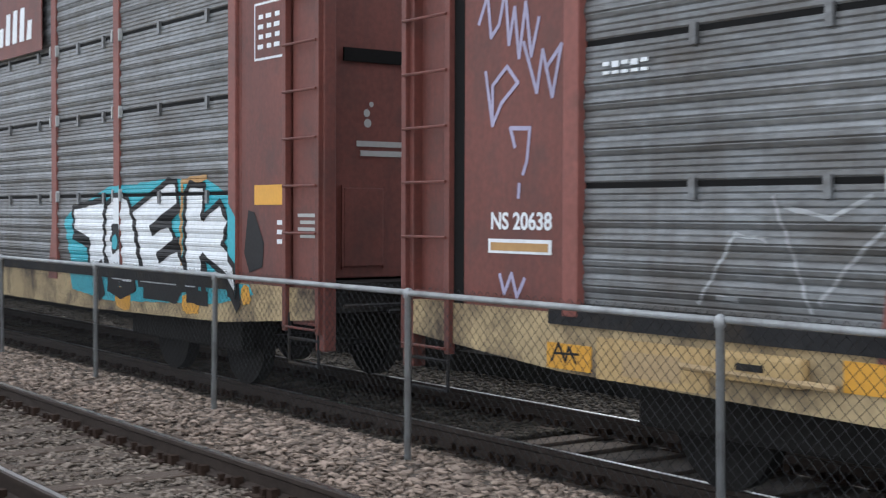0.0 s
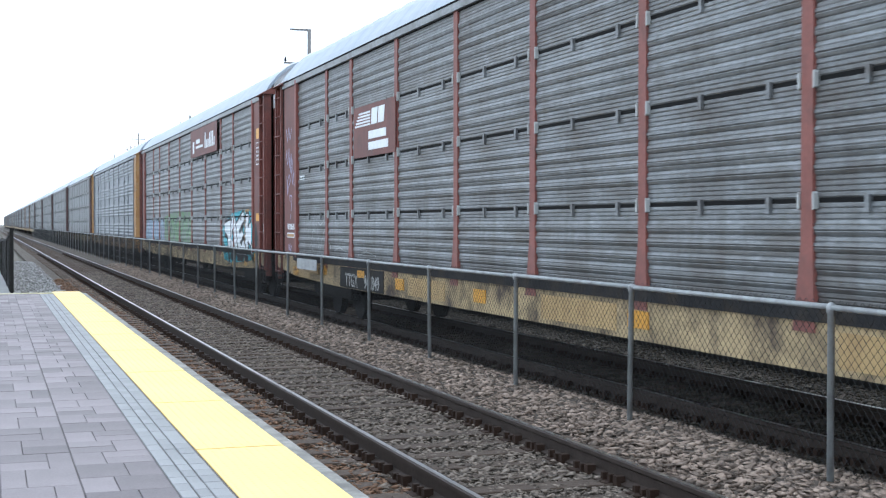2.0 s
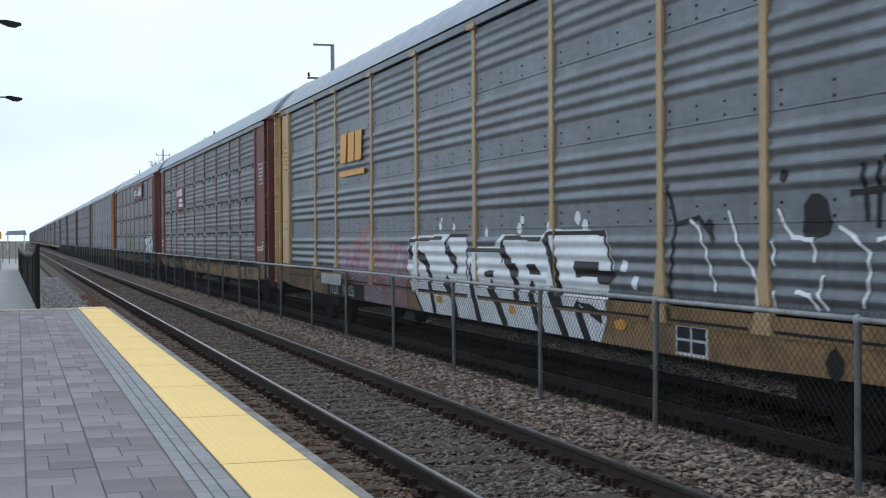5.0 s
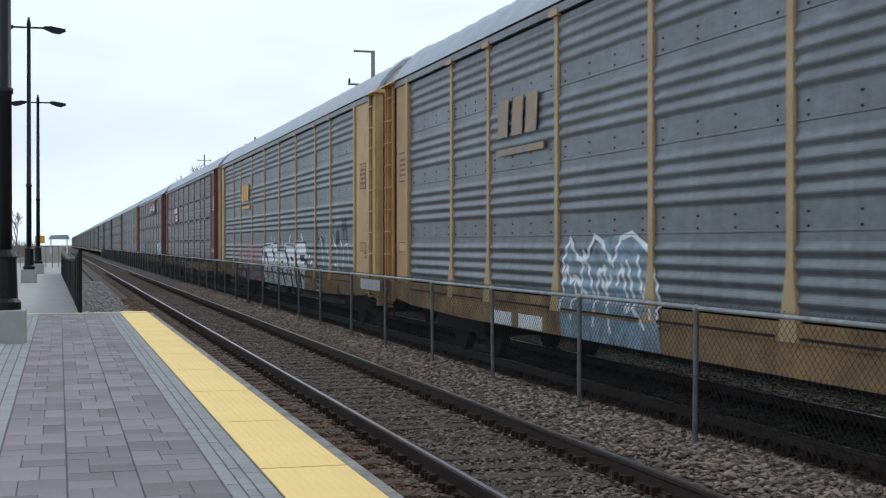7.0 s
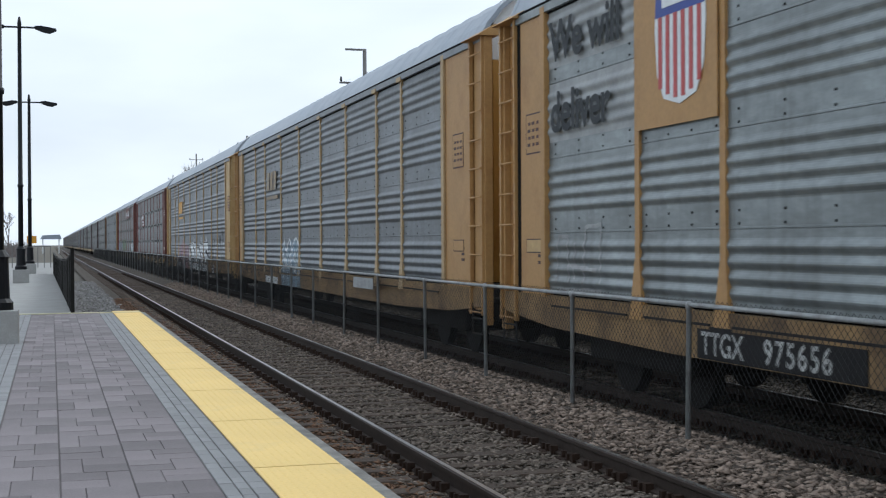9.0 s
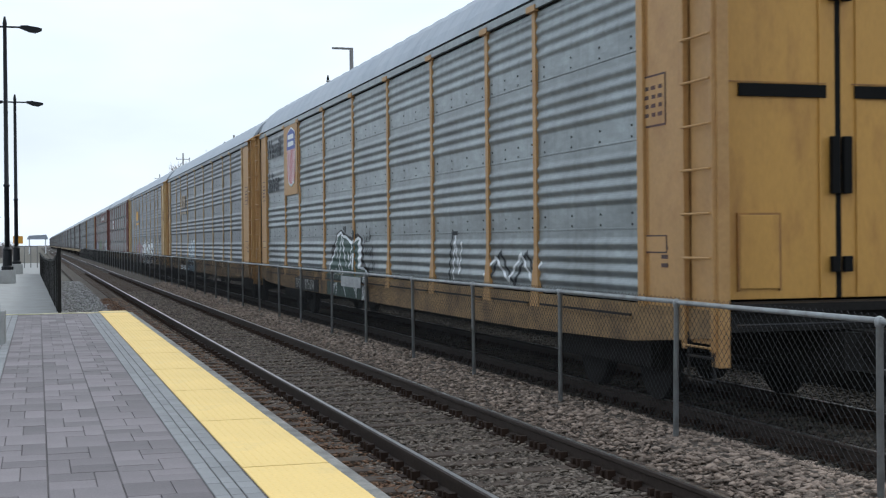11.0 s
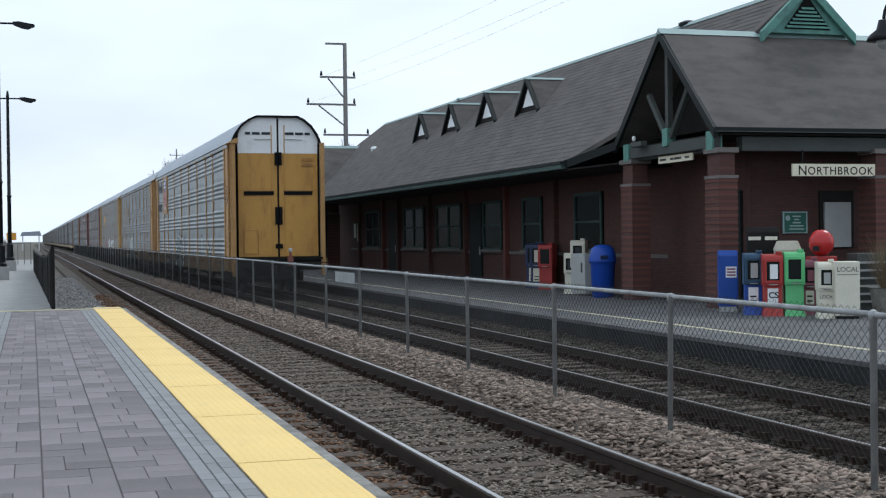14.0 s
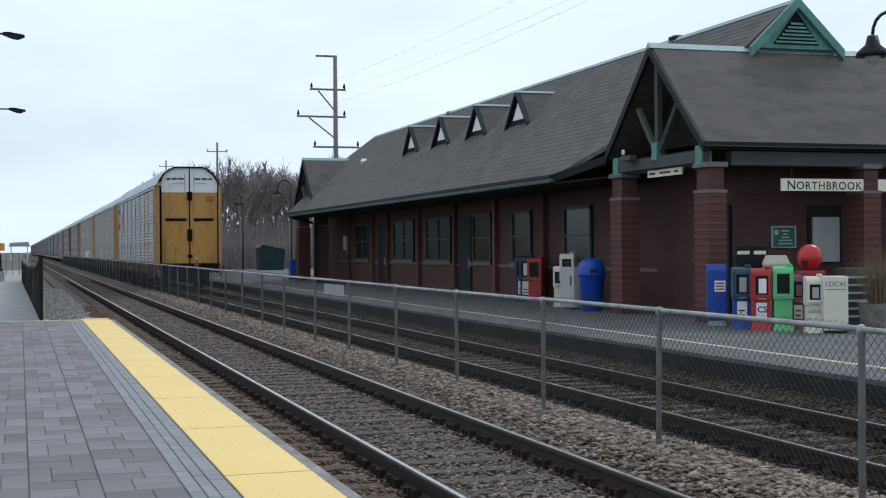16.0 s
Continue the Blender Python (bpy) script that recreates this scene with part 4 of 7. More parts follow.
                    lug.parent, lug.location = root, (0, y + s * 0.1, e)
    for far_end in (False, True):
        car_end(root, far_end, c, roof_out, last and not far_end, PITCH - bays[-1] if far_end else bays[0])
    sill = [(0.5, 1.12), (0.5, 0.86), (2.2, 0.73), (5.5, 0.665), (PITCH - 5.5, 0.665), (PITCH - 2.2, 0.73), (PITCH - 0.5, 0.86), (PITCH - 0.5, 1.12)]
    part("side_sill", Geo().along_x(sill, -1.5, -1.40), c["sill"], root, "grimy ochre side sill")
    part("side_sill", Geo().along_x(sill, 1.40, 1.5), c["sill"], root)
    if kind == "fine":
        part("rub_rail", Geo().box(-1.52, -1.48, 2.1, PITCH - 2.1, 1.045, 1.155), M["sill_dark"], root)
    else:
        for a, b in zip(bays, bays[1:]):
            # Ledge strip painted black to draw the shadow line along the sill.
            ledge = part("sill_ledge", Geo().box(-1.522, -1.5, a + 0.22, b - 0.22, 0.985, 1.008), M["sill_dark"], root)
            part("ledge_lip", Geo().box(-1.516, -1.5, a + 0.22, b - 0.22, 0.955, 0.983), c["sill"], ledge)
    part("deck", Geo().box(-1.39, 1.39, 0.4, PITCH - 0.4, 0.92, 1.1).box(-0.3, 0.3, 0.2, PITCH - 0.2, 0.55, 0.9), M["under"], root)
    part("coupler", Geo().box(-0.12, 0.12, -0.12, 0.5, 0.68, 0.92).box(-0.12, 0.12, PITCH - 0.5, PITCH + 0.12, 0.68, 0.92), M["under"], root, "", 0.03)
    for e in (False, True):
        step_geo = Geo()
        for z in (0.46, 0.68):
            step_geo.tube((-1.5, flip(0.45, e), z), (-1.5, flip(0.95, e), z), 0.014, n=6)
        for y in (0.45, 0.95):
            step_geo.tube((-1.5, flip(y, e), 0.46), (-1.5, flip(y, e), 0.9), 0.014, n=6)
        step_geo.tube((-1.46, flip(0.1, e), 1.0), (1.46, flip(0.1, e), 1.0), 0.016, n=6)
        part("sill_step", step_geo, M["sill_dark"], root)
        part("door_sill", Geo().box(-1.3, 1.3, *sorted((flip(0.3, e), flip(0.8, e))), 1.1, 1.18), M["under"], root)
    truck(root, 3.9)
    truck(root, PITCH - 3.9)
    return root


def side_bar(name, root, y0, y1, z0, z1, mat, x=-1.552, label=""):
    return part(name, Geo().box(x, x + 0.012, min(y0, y1), max(y0, y1), z0, z1), mat, root, label)


def side_text(name, root, text, y, z, size, mat, x=-1.512, spread=1.0, label=""):
    """Lettering on the side whose left end is at y (it runs towards smaller y)."""
    return lettering(name, text, size, mat, root, Matrix.Translation((x, y, z)) @ FACE_TRACK, label, spread, bold=size * 0.022)


BROWN = dict(side=M["post_red"], post=M["brown"], end=M["brown"], recess=M["brown"], door=M["brown"], sill=M["sill_yellow"])
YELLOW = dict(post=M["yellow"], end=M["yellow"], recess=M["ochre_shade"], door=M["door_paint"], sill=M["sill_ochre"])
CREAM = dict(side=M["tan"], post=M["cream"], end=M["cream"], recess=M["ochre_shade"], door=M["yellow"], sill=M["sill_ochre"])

TAN = dict(YELLOW, side=M["tan"])
# Far cars: darker ends and doors hold the shade between cars.
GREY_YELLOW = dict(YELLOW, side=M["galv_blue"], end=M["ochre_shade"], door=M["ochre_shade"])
GREY_BROWN = dict(side=M["galv_dull"], post=M["brown_dark"], end=M["brown_dark"], recess=M["brown_dark"], door=M["under"], sill=M["sill_yellow"])

car_deliver = autorack("yellow-ended auto-rack car with pale grey corrugated sides and lettering", YELLOW, "group", M["galv_pale"], 0.02, BAYS_PALE, True)
car_blue_tag = autorack("yellow-ended auto-rack car with grey sides and a pale blue spray tag", TAN, "group", M["galv_blue"])
car_white_tag = autorack("cream-ended auto-rack car with blue-grey sides and a large white spray tag", CREAM, "group", M["galv_blue"])
car_red_board = autorack("oxide-red auto-rack car with dull ribbed sides and a red sign board", BROWN, "fine", M["galv_dull"],
                         bays=[2.55, 5.2, 7.05, 9.78, 12.52, 15.2, 17.98, 20.7, 22.48, 24.93])
car_teal_tag = autorack("oxide-red auto-rack car with ribbed sides and a teal spray tag", BROWN, "fine", M["galv_dull"], bays=BAYS_EVEN)

# lettering and boards, car by car
r = car_deliver
for z0, z1 in ((3.0, 3.72), (3.9, 4.6)):
    spray("slogan_ground", [[(25.2, z0), (25.2, z1), (22.66, z1), (22.66, z0)]], "group", M["pale_band"], r, "chalky pale band behind the slogan", 0.003)
side_text("slogan", r, "We will", 25.05, 3.98, 0.68, M["grey_text"], XF - 0.052, 0.98, "dark grey slogan lettering")
side_text("slogan", r, "deliver", 25.05, 3.12, 0.68, M["grey_text"], XF - 0.052, 0.98)
side_bar("shield_board", r, 20.75, 22.52, 2.93, 4.66, M["yellow"], -1.512, "yellow board behind the shield")
shield = [(0.0, 3.12), (-0.35, 3.2), (-0.5, 3.45), (-0.55, 3.9), (-0.5, 4.42), (-0.25, 4.5), (0, 4.56), (0.25, 4.5), (0.5, 4.42), (0.55, 3.9), (0.5, 3.45), (0.35, 3.2)]
ob = part("shield", Geo().along_x([(21.5 + a, z) for a, z in shield], -1.522, -1.514), M["spray_white"], r, "white shield with red stripes and a blue head")
for k in range(6):
    y = 21.5 - 0.42 + 0.168 * k
    lo = 3.14 + 0.5 * (abs(y - 21.5)) ** 1.6
    part("stripe", Geo().box(-1.527, -1.523, y - 0.04, y + 0.04, lo + 0.04, 4.02), M["red"], ob)
part("shield_head", Geo().along_x([(21.5 - 0.53, 4.02), (21.5 + 0.53, 4.02), (22.0, 4.4), (21.75, 4.47), (21.5, 4.52), (21.25, 4.47), (21.0, 4.4)], -1.527, -1.523), M["blue"], ob)
for z in (4.10, 4.27):
    part("word_bar", Geo().box(-1.532, -1.528, 21.13, 21.87, z, z + 0.11), M["spray_white"], ob)
side_bar("number_board", r, 18.4, 21.17, 0.675, 0.98, M["black"], -1.512, "black number board")
side_text("car_number", r, "TTGX", 21.08, 0.72, 0.3, M["stencil_white"], -1.515, 1.0, "white car number")
side_text("car_number", r, "975656", 19.93, 0.72, 0.3, M["stencil_white"], -1.515, 1.22)

marker = part("tail_marker", Geo().box(0.12, 0.28, -0.18, -0.02, 0.92, 1.2).tube((0.2, -0.11, 1.2), (0.2, -0.11, 1.36), 0.04, n=10), M["post_red"], r, "dull red tail marker on the coupler", 0.01)
part("marker_lens", Geo().turned([(0.06, 1.36), (0.065, 1.42), (0.04, 1.47)], 0.2, -0.11, 12), M["box_grey"], marker)
part("air_hose", Geo().tube((0.2, -0.1, 0.95), (0.24, -0.16, 0.6), 0.025, n=8).tube((0.24, -0.16, 0.6), (0.1, -0.05, 0.5), 0.025, n=8), M["under"], r)

r = car_white_tag


def slanted(root, ys, z0, z1, mat, w):
    for y in ys:
        s = (z1 - z0) * 0.12
        part("logo_block", Geo().along_x([(y, z0), (y - w, z0), (y - w - s, z1), (y - s, z1)], XF - 0.05, XF - 0.04), mat, root, "plain orange-yellow logo block")


slanted(r, (20.3, 19.7, 19.15), 3.2, 3.74, M["orange"], 0.46)
side_bar("logo_underline", r, 18.45, 20.35, 2.94, 3.04, M["orange"], XF - 0.05)
side_bar("number_board", r, 18.5, 21.4, 0.672, 0.945, M["sill_dark"], -1.5125, "dark number board")
side_text("car_number", r, "TTGX", 21.22, 0.71, 0.29, M["stencil_white"], -1.5135, 1.0, "white car number")
side_text("car_number", r, "986036", 20.12, 0.71, 0.29, M["stencil_white"], -1.5135, 1.05)
r = car_blue_tag
slanted(r, (20.3, 19.7, 19.15), 3.25, 3.76, M["faded_orange"], 0.42)
side_bar("logo_underline", r, 18.45, 20.35, 3.0, 3.09, M["faded_orange"], XF - 0.05)
for y in (20.6, 19.4):
    side_bar("number_bar", r, y - 0.9, y, 0.68, 0.86, M["spray_white"], -1.508)
r = car_red_board
ob = side_bar("sign_board", r, 17.93, 20.40, 2.89, 3.74, M["brown"], -1.51, "oxide-red sign board with white bars")
for k in range(5):
    part("logo_stripe", Geo().box(-1.516, -1.511, 19.35 + 0.0 * k, 20.3 - 0.06 * k, 3.40 + 0.05 * k, 3.43 + 0.05 * k), M["spray_white"], ob)
part("logo_block", Geo().along_x([(19.3, 3.40), (18.95, 3.40), (18.9, 3.66), (19.25, 3.66)], -1.516, -1.511).along_x([(18.9, 3.40), (18.55, 3.40), (18.5, 3.66), (18.85, 3.66)], -1.516, -1.511), M["spray_white"], ob)
for z, w in ((3.17, 1.02), (2.99, 1.14)):
    part("word_bar", Geo().box(-1.516, -1.511, 19.45 - w, 19.45, z, z + 0.13), M["spray_white"], ob)
side_text("car_number", r, "NS 20638", 25.86, 1.67, 0.165, M["spray_white"], -1.493, 1.0, "white car number")
edge_plate = side_bar("yellow_plate", r, 25.2, 25.88, 1.5, 1.6, M["spray_white"], -1.496, "white-edged yellow plate")
part("plate_field", Geo().box(-1.4985, -1.4965, 25.23, 25.85, 1.518, 1.575), M["yellow"], edge_plate)
side_bar("number_board", r, 18.6, 21.35, 0.675, 1.03, M["sill_dark"], -1.512, "dark number board")
side_text("car_number", r, "TTGX", 20.97, 0.71, 0.31, M["stencil_white"], -1.515, 1.0, "white car number")
side_text("car_number", r, "941849", 19.74, 0.71, 0.31, M["stencil_white"], -1.515, 1.0)
side_bar("reflector", r, 19.73, 20.16, 0.88, 1.0, M["orange"], -1.518)
for y, z in ((24.79, 0.75), (22.4, 0.84), (17.5, 0.78), (2.13, 0.79), (5.0, 0.78), (9.6, 0.78), (14.0, 0.78)):
    side_bar("reflector", r, y, y + 0.43, z, z + 0.17, M["orange"], -1.512, "worn orange-yellow sill panel")
part("scribble", Geo().add([(-1.5135, y, z) for q in stroke([(25.17, 0.8), (25.1, 0.92), (25.03, 0.8), (25.0, 0.9), (24.93, 0.8)], 0.02) + stroke([(25.15, 0.85), (24.9, 0.86)], 0.016) for y, z in q], [(4 * k, 4 * k + 1, 4 * k + 2, 4 * k + 3) for k in range(5)]), M["black"], r, "black marker scribble")
for y0, y1 in ((23.78, 24.74), (15.6, 17.3), (5.5, 6.6), (10.3, 12.2)):
    side_bar("patch_plate", r, y0, y1, 0.72, 0.99, M["cream"], -1.508, "pale repaired sill plate")
side_bar("patch_shade", r, 24.0, 24.5, 0.76, 0.92, M["tan"], -1.511)
for y in (23.05, 3.95):
    bx = part("brake_box", Geo().box(-1.58, -1.5, y, y + 0.66, 0.83, 1.0), M["cream"], r, "pale ochre brake housing", 0.03)
    part("brake_rod", Geo().tube((-1.565, y - 0.22, 0.86), (-1.565, y + 0.9, 0.88), 0.022, n=8), M["tan"], bx)
    part("housing_slot", Geo().box(-1.586, -1.578, y + 0.26, y + 0.46, 0.9, 0.94), M["sill_dark"], bx)
plate = side_bar("number_plate", r, 3.13, 3.57, 0.8, 1.01, M["spray_white"], -1.512, "white-edged black data plate")
for y, z in ((3.15, 0.915), (3.36, 0.915), (3.15, 0.82), (3.36, 0.82)):
    part("plate_field", Geo().box(-1.515, -1.5125, y, y + 0.185, z, z + 0.08), M["black"], plate)
for k in range(5):
    side_bar("text_bar", r, 24.32 + 0.085 * k, 24.38 + 0.085 * k, 2.72 - 0.012 * (k % 2), 2.745, M["spray_white"], -1.49)
    side_bar("text_bar", r, 24.32 + 0.085 * k, 24.38 + 0.085 * k, 2.665, 2.685, M["spray_white"], -1.49)
r = car_teal_tag
ob = side_bar("sign_board", r, 7.0, 12.0, 3.78, 4.6, M["brown"], -1.545, "oxide-red sign board with white bars")
part("word_bar", Geo().box(-1.551, -1.546, 9.5, 10.9, 4.02, 4.09), M["spray_white"], ob)
part("word_bar", Geo().box(-1.551, -1.546, 10.1, 10.8, 4.16, 4.28), M["spray_white"], ob)
part("word_bar", Geo().box(-1.551, -1.546, 11.2, 11.5, 3.9, 4.25), M["spray_white"], ob)
for k in range(7):
    y, up = 9.15 - 0.27 * k, (0.44, 0.24, 0.24, 0.4, 0.42, 0.42, 0.24)[k]
    part("word_bar", Geo().along_x([(y, 3.95), (y - 0.17, 3.95), (y - 0.2, 3.95 + up), (y - 0.05, 3.95 + up)], -1.551, -1.546), M["spray_white"], ob)

# the rest of the train, far ahead
TRAIN = [(car_deliver, -100.35), (car_blue_tag, -73.05), (car_white_tag, -45.75), (car_red_board, -18.4), (car_teal_tag, 9.35)]
plain_yellow = autorack("yellow-ended auto-rack car with plain grey corrugated sides", GREY_YELLOW, "group", M["galv_blue"])
plain_brown = autorack("grey auto-rack car with dark brown ends and plain ribbed sides", GREY_BROWN, "fine", M["galv_dull"])
TRAIN += [(plain_yellow, 36.7), (plain_brown, 64.0)]
order = [plain_brown if k % 5 else plain_yellow for k in range(1, 20)]
for k, source in enumerate(order):
    y = 64.0 + PITCH * (k + 1)
    TRAIN.append((copy_thing(source, pose(FAR_TRACK, y, 0)), y))


def motions():
    """The whole train rolls away along the far track at a steady pace."""
    for car, y in TRAIN:
        walk(car, [(0.0, pose(FAR_TRACK, y, 0)), (16.0, pose(FAR_TRACK, y + 16.0 * SPEED, 0))])


# ---- the station building ----
def slab(points, thick):
    """A sloping sheet with thickness, from corner points in order."""
    g = Geo()
    n = len(points)
    g.add([(x, y, z) for x, y, z in points] + [(x, y, z - thick) for x, y, z in points],
          [tuple(range(n)), tuple(range(n, 2 * n))[::-1]] + [(i, n + i, n + (i + 1) % n, (i + 1) % n) for i in range(n)])
    return g


RIDGE_X, RIDGE_Z, EAVE_X, EAVE_Z, PITCH_ROOF = 17.1, 7.45, 12.75, 3.60, 0.885
WING_Y, WING_Z, WING_HALF, WING_EAVE = 27.2, 6.32, 2.45, 3.96
station = thing("station_building", "dark red brick railway station under a grey-brown shingle roof", "building")


def main_z(x):
    return RIDGE_Z - PITCH_ROOF * abs(RIDGE_X - x)


roof = part("roof", slab([(EAVE_X, 31.05, EAVE_Z), (13.5, 29.5, main_z(13.5)), (15.9, 27.15, main_z(15.9)), (RIDGE_X, 27.15, RIDGE_Z), (RIDGE_X, 65.4, RIDGE_Z), (15.6, 67.3, main_z(15.6)), (EAVE_X, 66.2, EAVE_Z)], 0.12), M["shingle"], station, "grey-brown asphalt shingle roof")
part("east_slope", slab([(RIDGE_X, 27.15, RIDGE_Z), (21.45, 27.15, EAVE_Z), (21.45, 66.2, EAVE_Z), (RIDGE_X, 65.4, RIDGE_Z)], 0.12), M["shingle"], roof)
part("end_slope", slab([(RIDGE_X, 65.4, RIDGE_Z), (21.45, 66.2, EAVE_Z), (21.0, 69.5, EAVE_Z), (15.0, 69.5, EAVE_Z), (15.6, 67.3, main_z(15.6))], 0.12), M["shingle"], roof)
part("ridge_flashing", Geo().along_y([(RIDGE_X - 0.12, RIDGE_Z - 0.085), (RIDGE_X, RIDGE_Z + 0.03), (RIDGE_X + 0.12, RIDGE_Z - 0.085)], 27.0, 65.4), M["flashing"], roof, "pale green metal ridge flashing")
# shingle courses stand proud in thin steps on the two slopes that face the tracks
course = Geo()
for k in range(1, 29):
    x = EAVE_X + k * 0.15
    y0 = 31.05 - (x - EAVE_X) * 1.24 + 0.25
    course.box(x - 0.006, x + 0.02, max(y0, 27.5), 65.6, main_z(x) + 0.001, main_z(x) + 0.0035)
tagged(part("shingle_course", course, M["shingle"], roof), kind="stuff")


def wing(yc, x0, x1, name):
    """A cross wing with its gable towards the track."""
    for s, nm in ((-1, "south"), (1, "north")):
        part("wing_slope", slab([(x0, yc, WING_Z), (x0, yc + s * WING_HALF, WING_EAVE), (x1, yc + s * WING_HALF, WING_EAVE), (x1, yc, WING_Z)], 0.1), M["shingle"], roof)
        part("rake_board", slab([(x0 - 0.06, yc, WING_Z - 0.02), (x0 - 0.06, yc + s * (WING_HALF + 0.03), WING_EAVE - 0.02), (x0 + 0.02, yc + s * (WING_HALF + 0.03), WING_EAVE - 0.02), (x0 + 0.02, yc, WING_Z - 0.02)], 0.22), M["fascia"], roof)
    part("ridge_flashing", Geo().along_x([(yc - 0.13, WING_Z - 0.10), (yc + 0.13, WING_Z - 0.10), (yc, WING_Z + 0.035)], x0 - 0.07, x1), M["flashing"], roof)
    gable = Geo().along_x([(yc - 2.2, 4.05), (yc + 2.2, 4.05), (yc, WING_Z - 0.18)], x0 + 0.9, x0 + 0.98)
    part("gable_wall", gable, M["dark_timber"], station, "boarded gable recess with its shade in the dark colour")
    truss = part("gable_truss", Geo().box(x0 + 0.1, x0 + 0.26, yc - 2.2, yc + 2.2, 3.55, 3.80), M["timber"], station, "grey-green timber gable truss", 0.012)
    part("king_post", Geo().box(x0 + 0.12, x0 + 0.24, yc - 0.07, yc + 0.07, 3.8, WING_Z - 0.2), M["timber"], truss)
    for s in (-1, 1):
        part("strut", Geo().tube((x0 + 0.18, yc + s * 0.1, 3.92), (x0 + 0.18, yc + s * 0.98, 4.95), 0.085, n=6), M["timber"], truss)
        part("bracket", Geo().box(x0 + 0.06, x0 + 0.3, yc + s * 2.05 - 0.14, yc + s * 2.05 + 0.14, 3.5, 3.9), M["green"], truss, "verdigris bracket", 0.01)
    part("centre_plate", Geo().box(x0 + 0.06, x0 + 0.28, yc - 0.13, yc + 0.13, 3.72, 4.12), M["green"], truss, "verdigris plate", 0.01)


wing(WING_Y, 13.5, 23.0, "near")
wing(65.7, 13.5, 16.2, "far")
part("south_gutter", Geo().box(13.45, 23.0, 24.66, 24.76, 3.86, 3.95), M["fascia"], roof, "dark eave gutter")
part("gutter_edge", Geo().box(13.45, 23.0, 24.63, 24.66, 3.85, 3.87), M["timber"], roof)
part("eave_gutter", Geo().box(12.62, 12.78, 31.05, 66.2, 3.41, 3.52), M["frame"], roof, "dull green eave gutter", 0.01)
part("drip_edge", Geo().box(12.60, 12.70, 31.05, 66.2, 3.53, 3.585), M["fascia"], roof, "dark drip edge")
part("eave_fascia", Geo().box(12.70, 12.80, 31.0, 66.2, 3.48, 3.62), M["fascia"], roof)
part("corner_fascia", slab([(12.72, 31.1, 3.62), (13.46, 29.55, 4.0), (13.56, 29.6, 4.0), (12.82, 31.15, 3.62)], 0.2), M["fascia"], roof)
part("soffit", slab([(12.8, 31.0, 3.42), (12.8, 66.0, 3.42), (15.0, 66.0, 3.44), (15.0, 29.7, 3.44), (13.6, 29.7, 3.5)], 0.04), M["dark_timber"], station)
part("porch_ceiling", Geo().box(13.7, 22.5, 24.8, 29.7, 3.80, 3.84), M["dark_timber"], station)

# louvred gablet at the south end of the main ridge
vent = part("vent_gablet", Geo().along_y([(15.98, WING_Z), (18.22, WING_Z), (RIDGE_X, RIDGE_Z - 0.02)], 27.0, 27.2), M["green"], station, "verdigris louvred gable vent")
part("louvre_recess", Geo().along_y([(16.5, WING_Z + 0.1), (17.7, WING_Z + 0.1), (RIDGE_X, RIDGE_Z - 0.26)], 26.97, 26.999), M["slot"], vent)
for k in range(6):
    z = WING_Z + 0.12 + 0.085 * k
    w = 0.56 * (1 - k / 7.0)
    part("louvre", Geo().along_x([(26.93, z), (26.97, z + 0.055), (26.98, z + 0.055), (26.94, z)], RIDGE_X - w, RIDGE_X + w), M["green"], vent)
for s in (-1, 1):
    part("rake", slab([(RIDGE_X, 26.88, RIDGE_Z + 0.05), (RIDGE_X + s * 1.22, 26.88, WING_Z + 0.01), (RIDGE_X + s * 1.22, 27.02, WING_Z + 0.01), (RIDGE_X, 27.02, RIDGE_Z + 0.05)], 0.24), M["green"], vent)
part("roof_vent", Geo().turned([(0.17, 7.2), (0.17, 7.42), (0.26, 7.43), (0.26, 7.5), (0.12, 7.56)], RIDGE_X + 0.1, 33.0, 14), M["lamp_black"], roof, "dark round roof vent")
part("roof_vent", Geo().turned([(0.14, 5.5), (0.14, 5.85), (0.2, 5.86), (0.1, 5.98)], 15.3, 60.5, 12), M["white"], roof, "white roof vent")
part("roof_vent", Geo().turned([(0.12, 7.2), (0.12, 7.4), (0.2, 7.42), (0.1, 7.5)], RIDGE_X, 53.0, 12), M["flashing"], roof)
for y in (39.7, 43.7, 47.8, 51.8):
    xf, zb, za, hw = 15.1, main_z(15.1), 6.72, 0.95
    xb = RIDGE_X - (RIDGE_Z - za) / PITCH_ROOF
    g = Geo().add([(xf, y - hw, zb), (xf, y + hw, zb), (xf, y, za), (xb, y, za)], [(0, 2, 3), (1, 3, 2), (0, 3, 1)])
    d = part("dormer", g, M["shingle"], station, "triangular shingled dormer with a pale glazed front")
    # Reflected sky in the pane is painted on as plain white.
    part("dormer_window", Geo().along_x([(y - 0.5, zb + 0.16), (y + 0.5, zb + 0.16), (y, za - 0.3)], xf - 0.03, xf + 0.005), M["white"], d, "triangular pane painted white for its reflection")
    part("dormer_front", Geo().along_x([(y - hw, zb), (y + hw, zb), (y, za)], xf, xf + 0.02), M["dark_timber"], d)
    for s in (-1, 1):
        part("dormer_rake", slab([(xf - 0.14, y, za + 0.03), (xf - 0.14, y + s * hw * 1.05, zb + 0.0), (xf - 0.02, y + s * hw * 1.05, zb), (xf - 0.02, y, za + 0.03)], 0.13), M["fascia"], d)
    part("dormer_ridge", Geo().along_x([(y - 0.07, za - 0.03), (y + 0.07, za - 0.03), (y, za + 0.04)], xf - 0.15, xb + 0.1), M["flashing"], d)


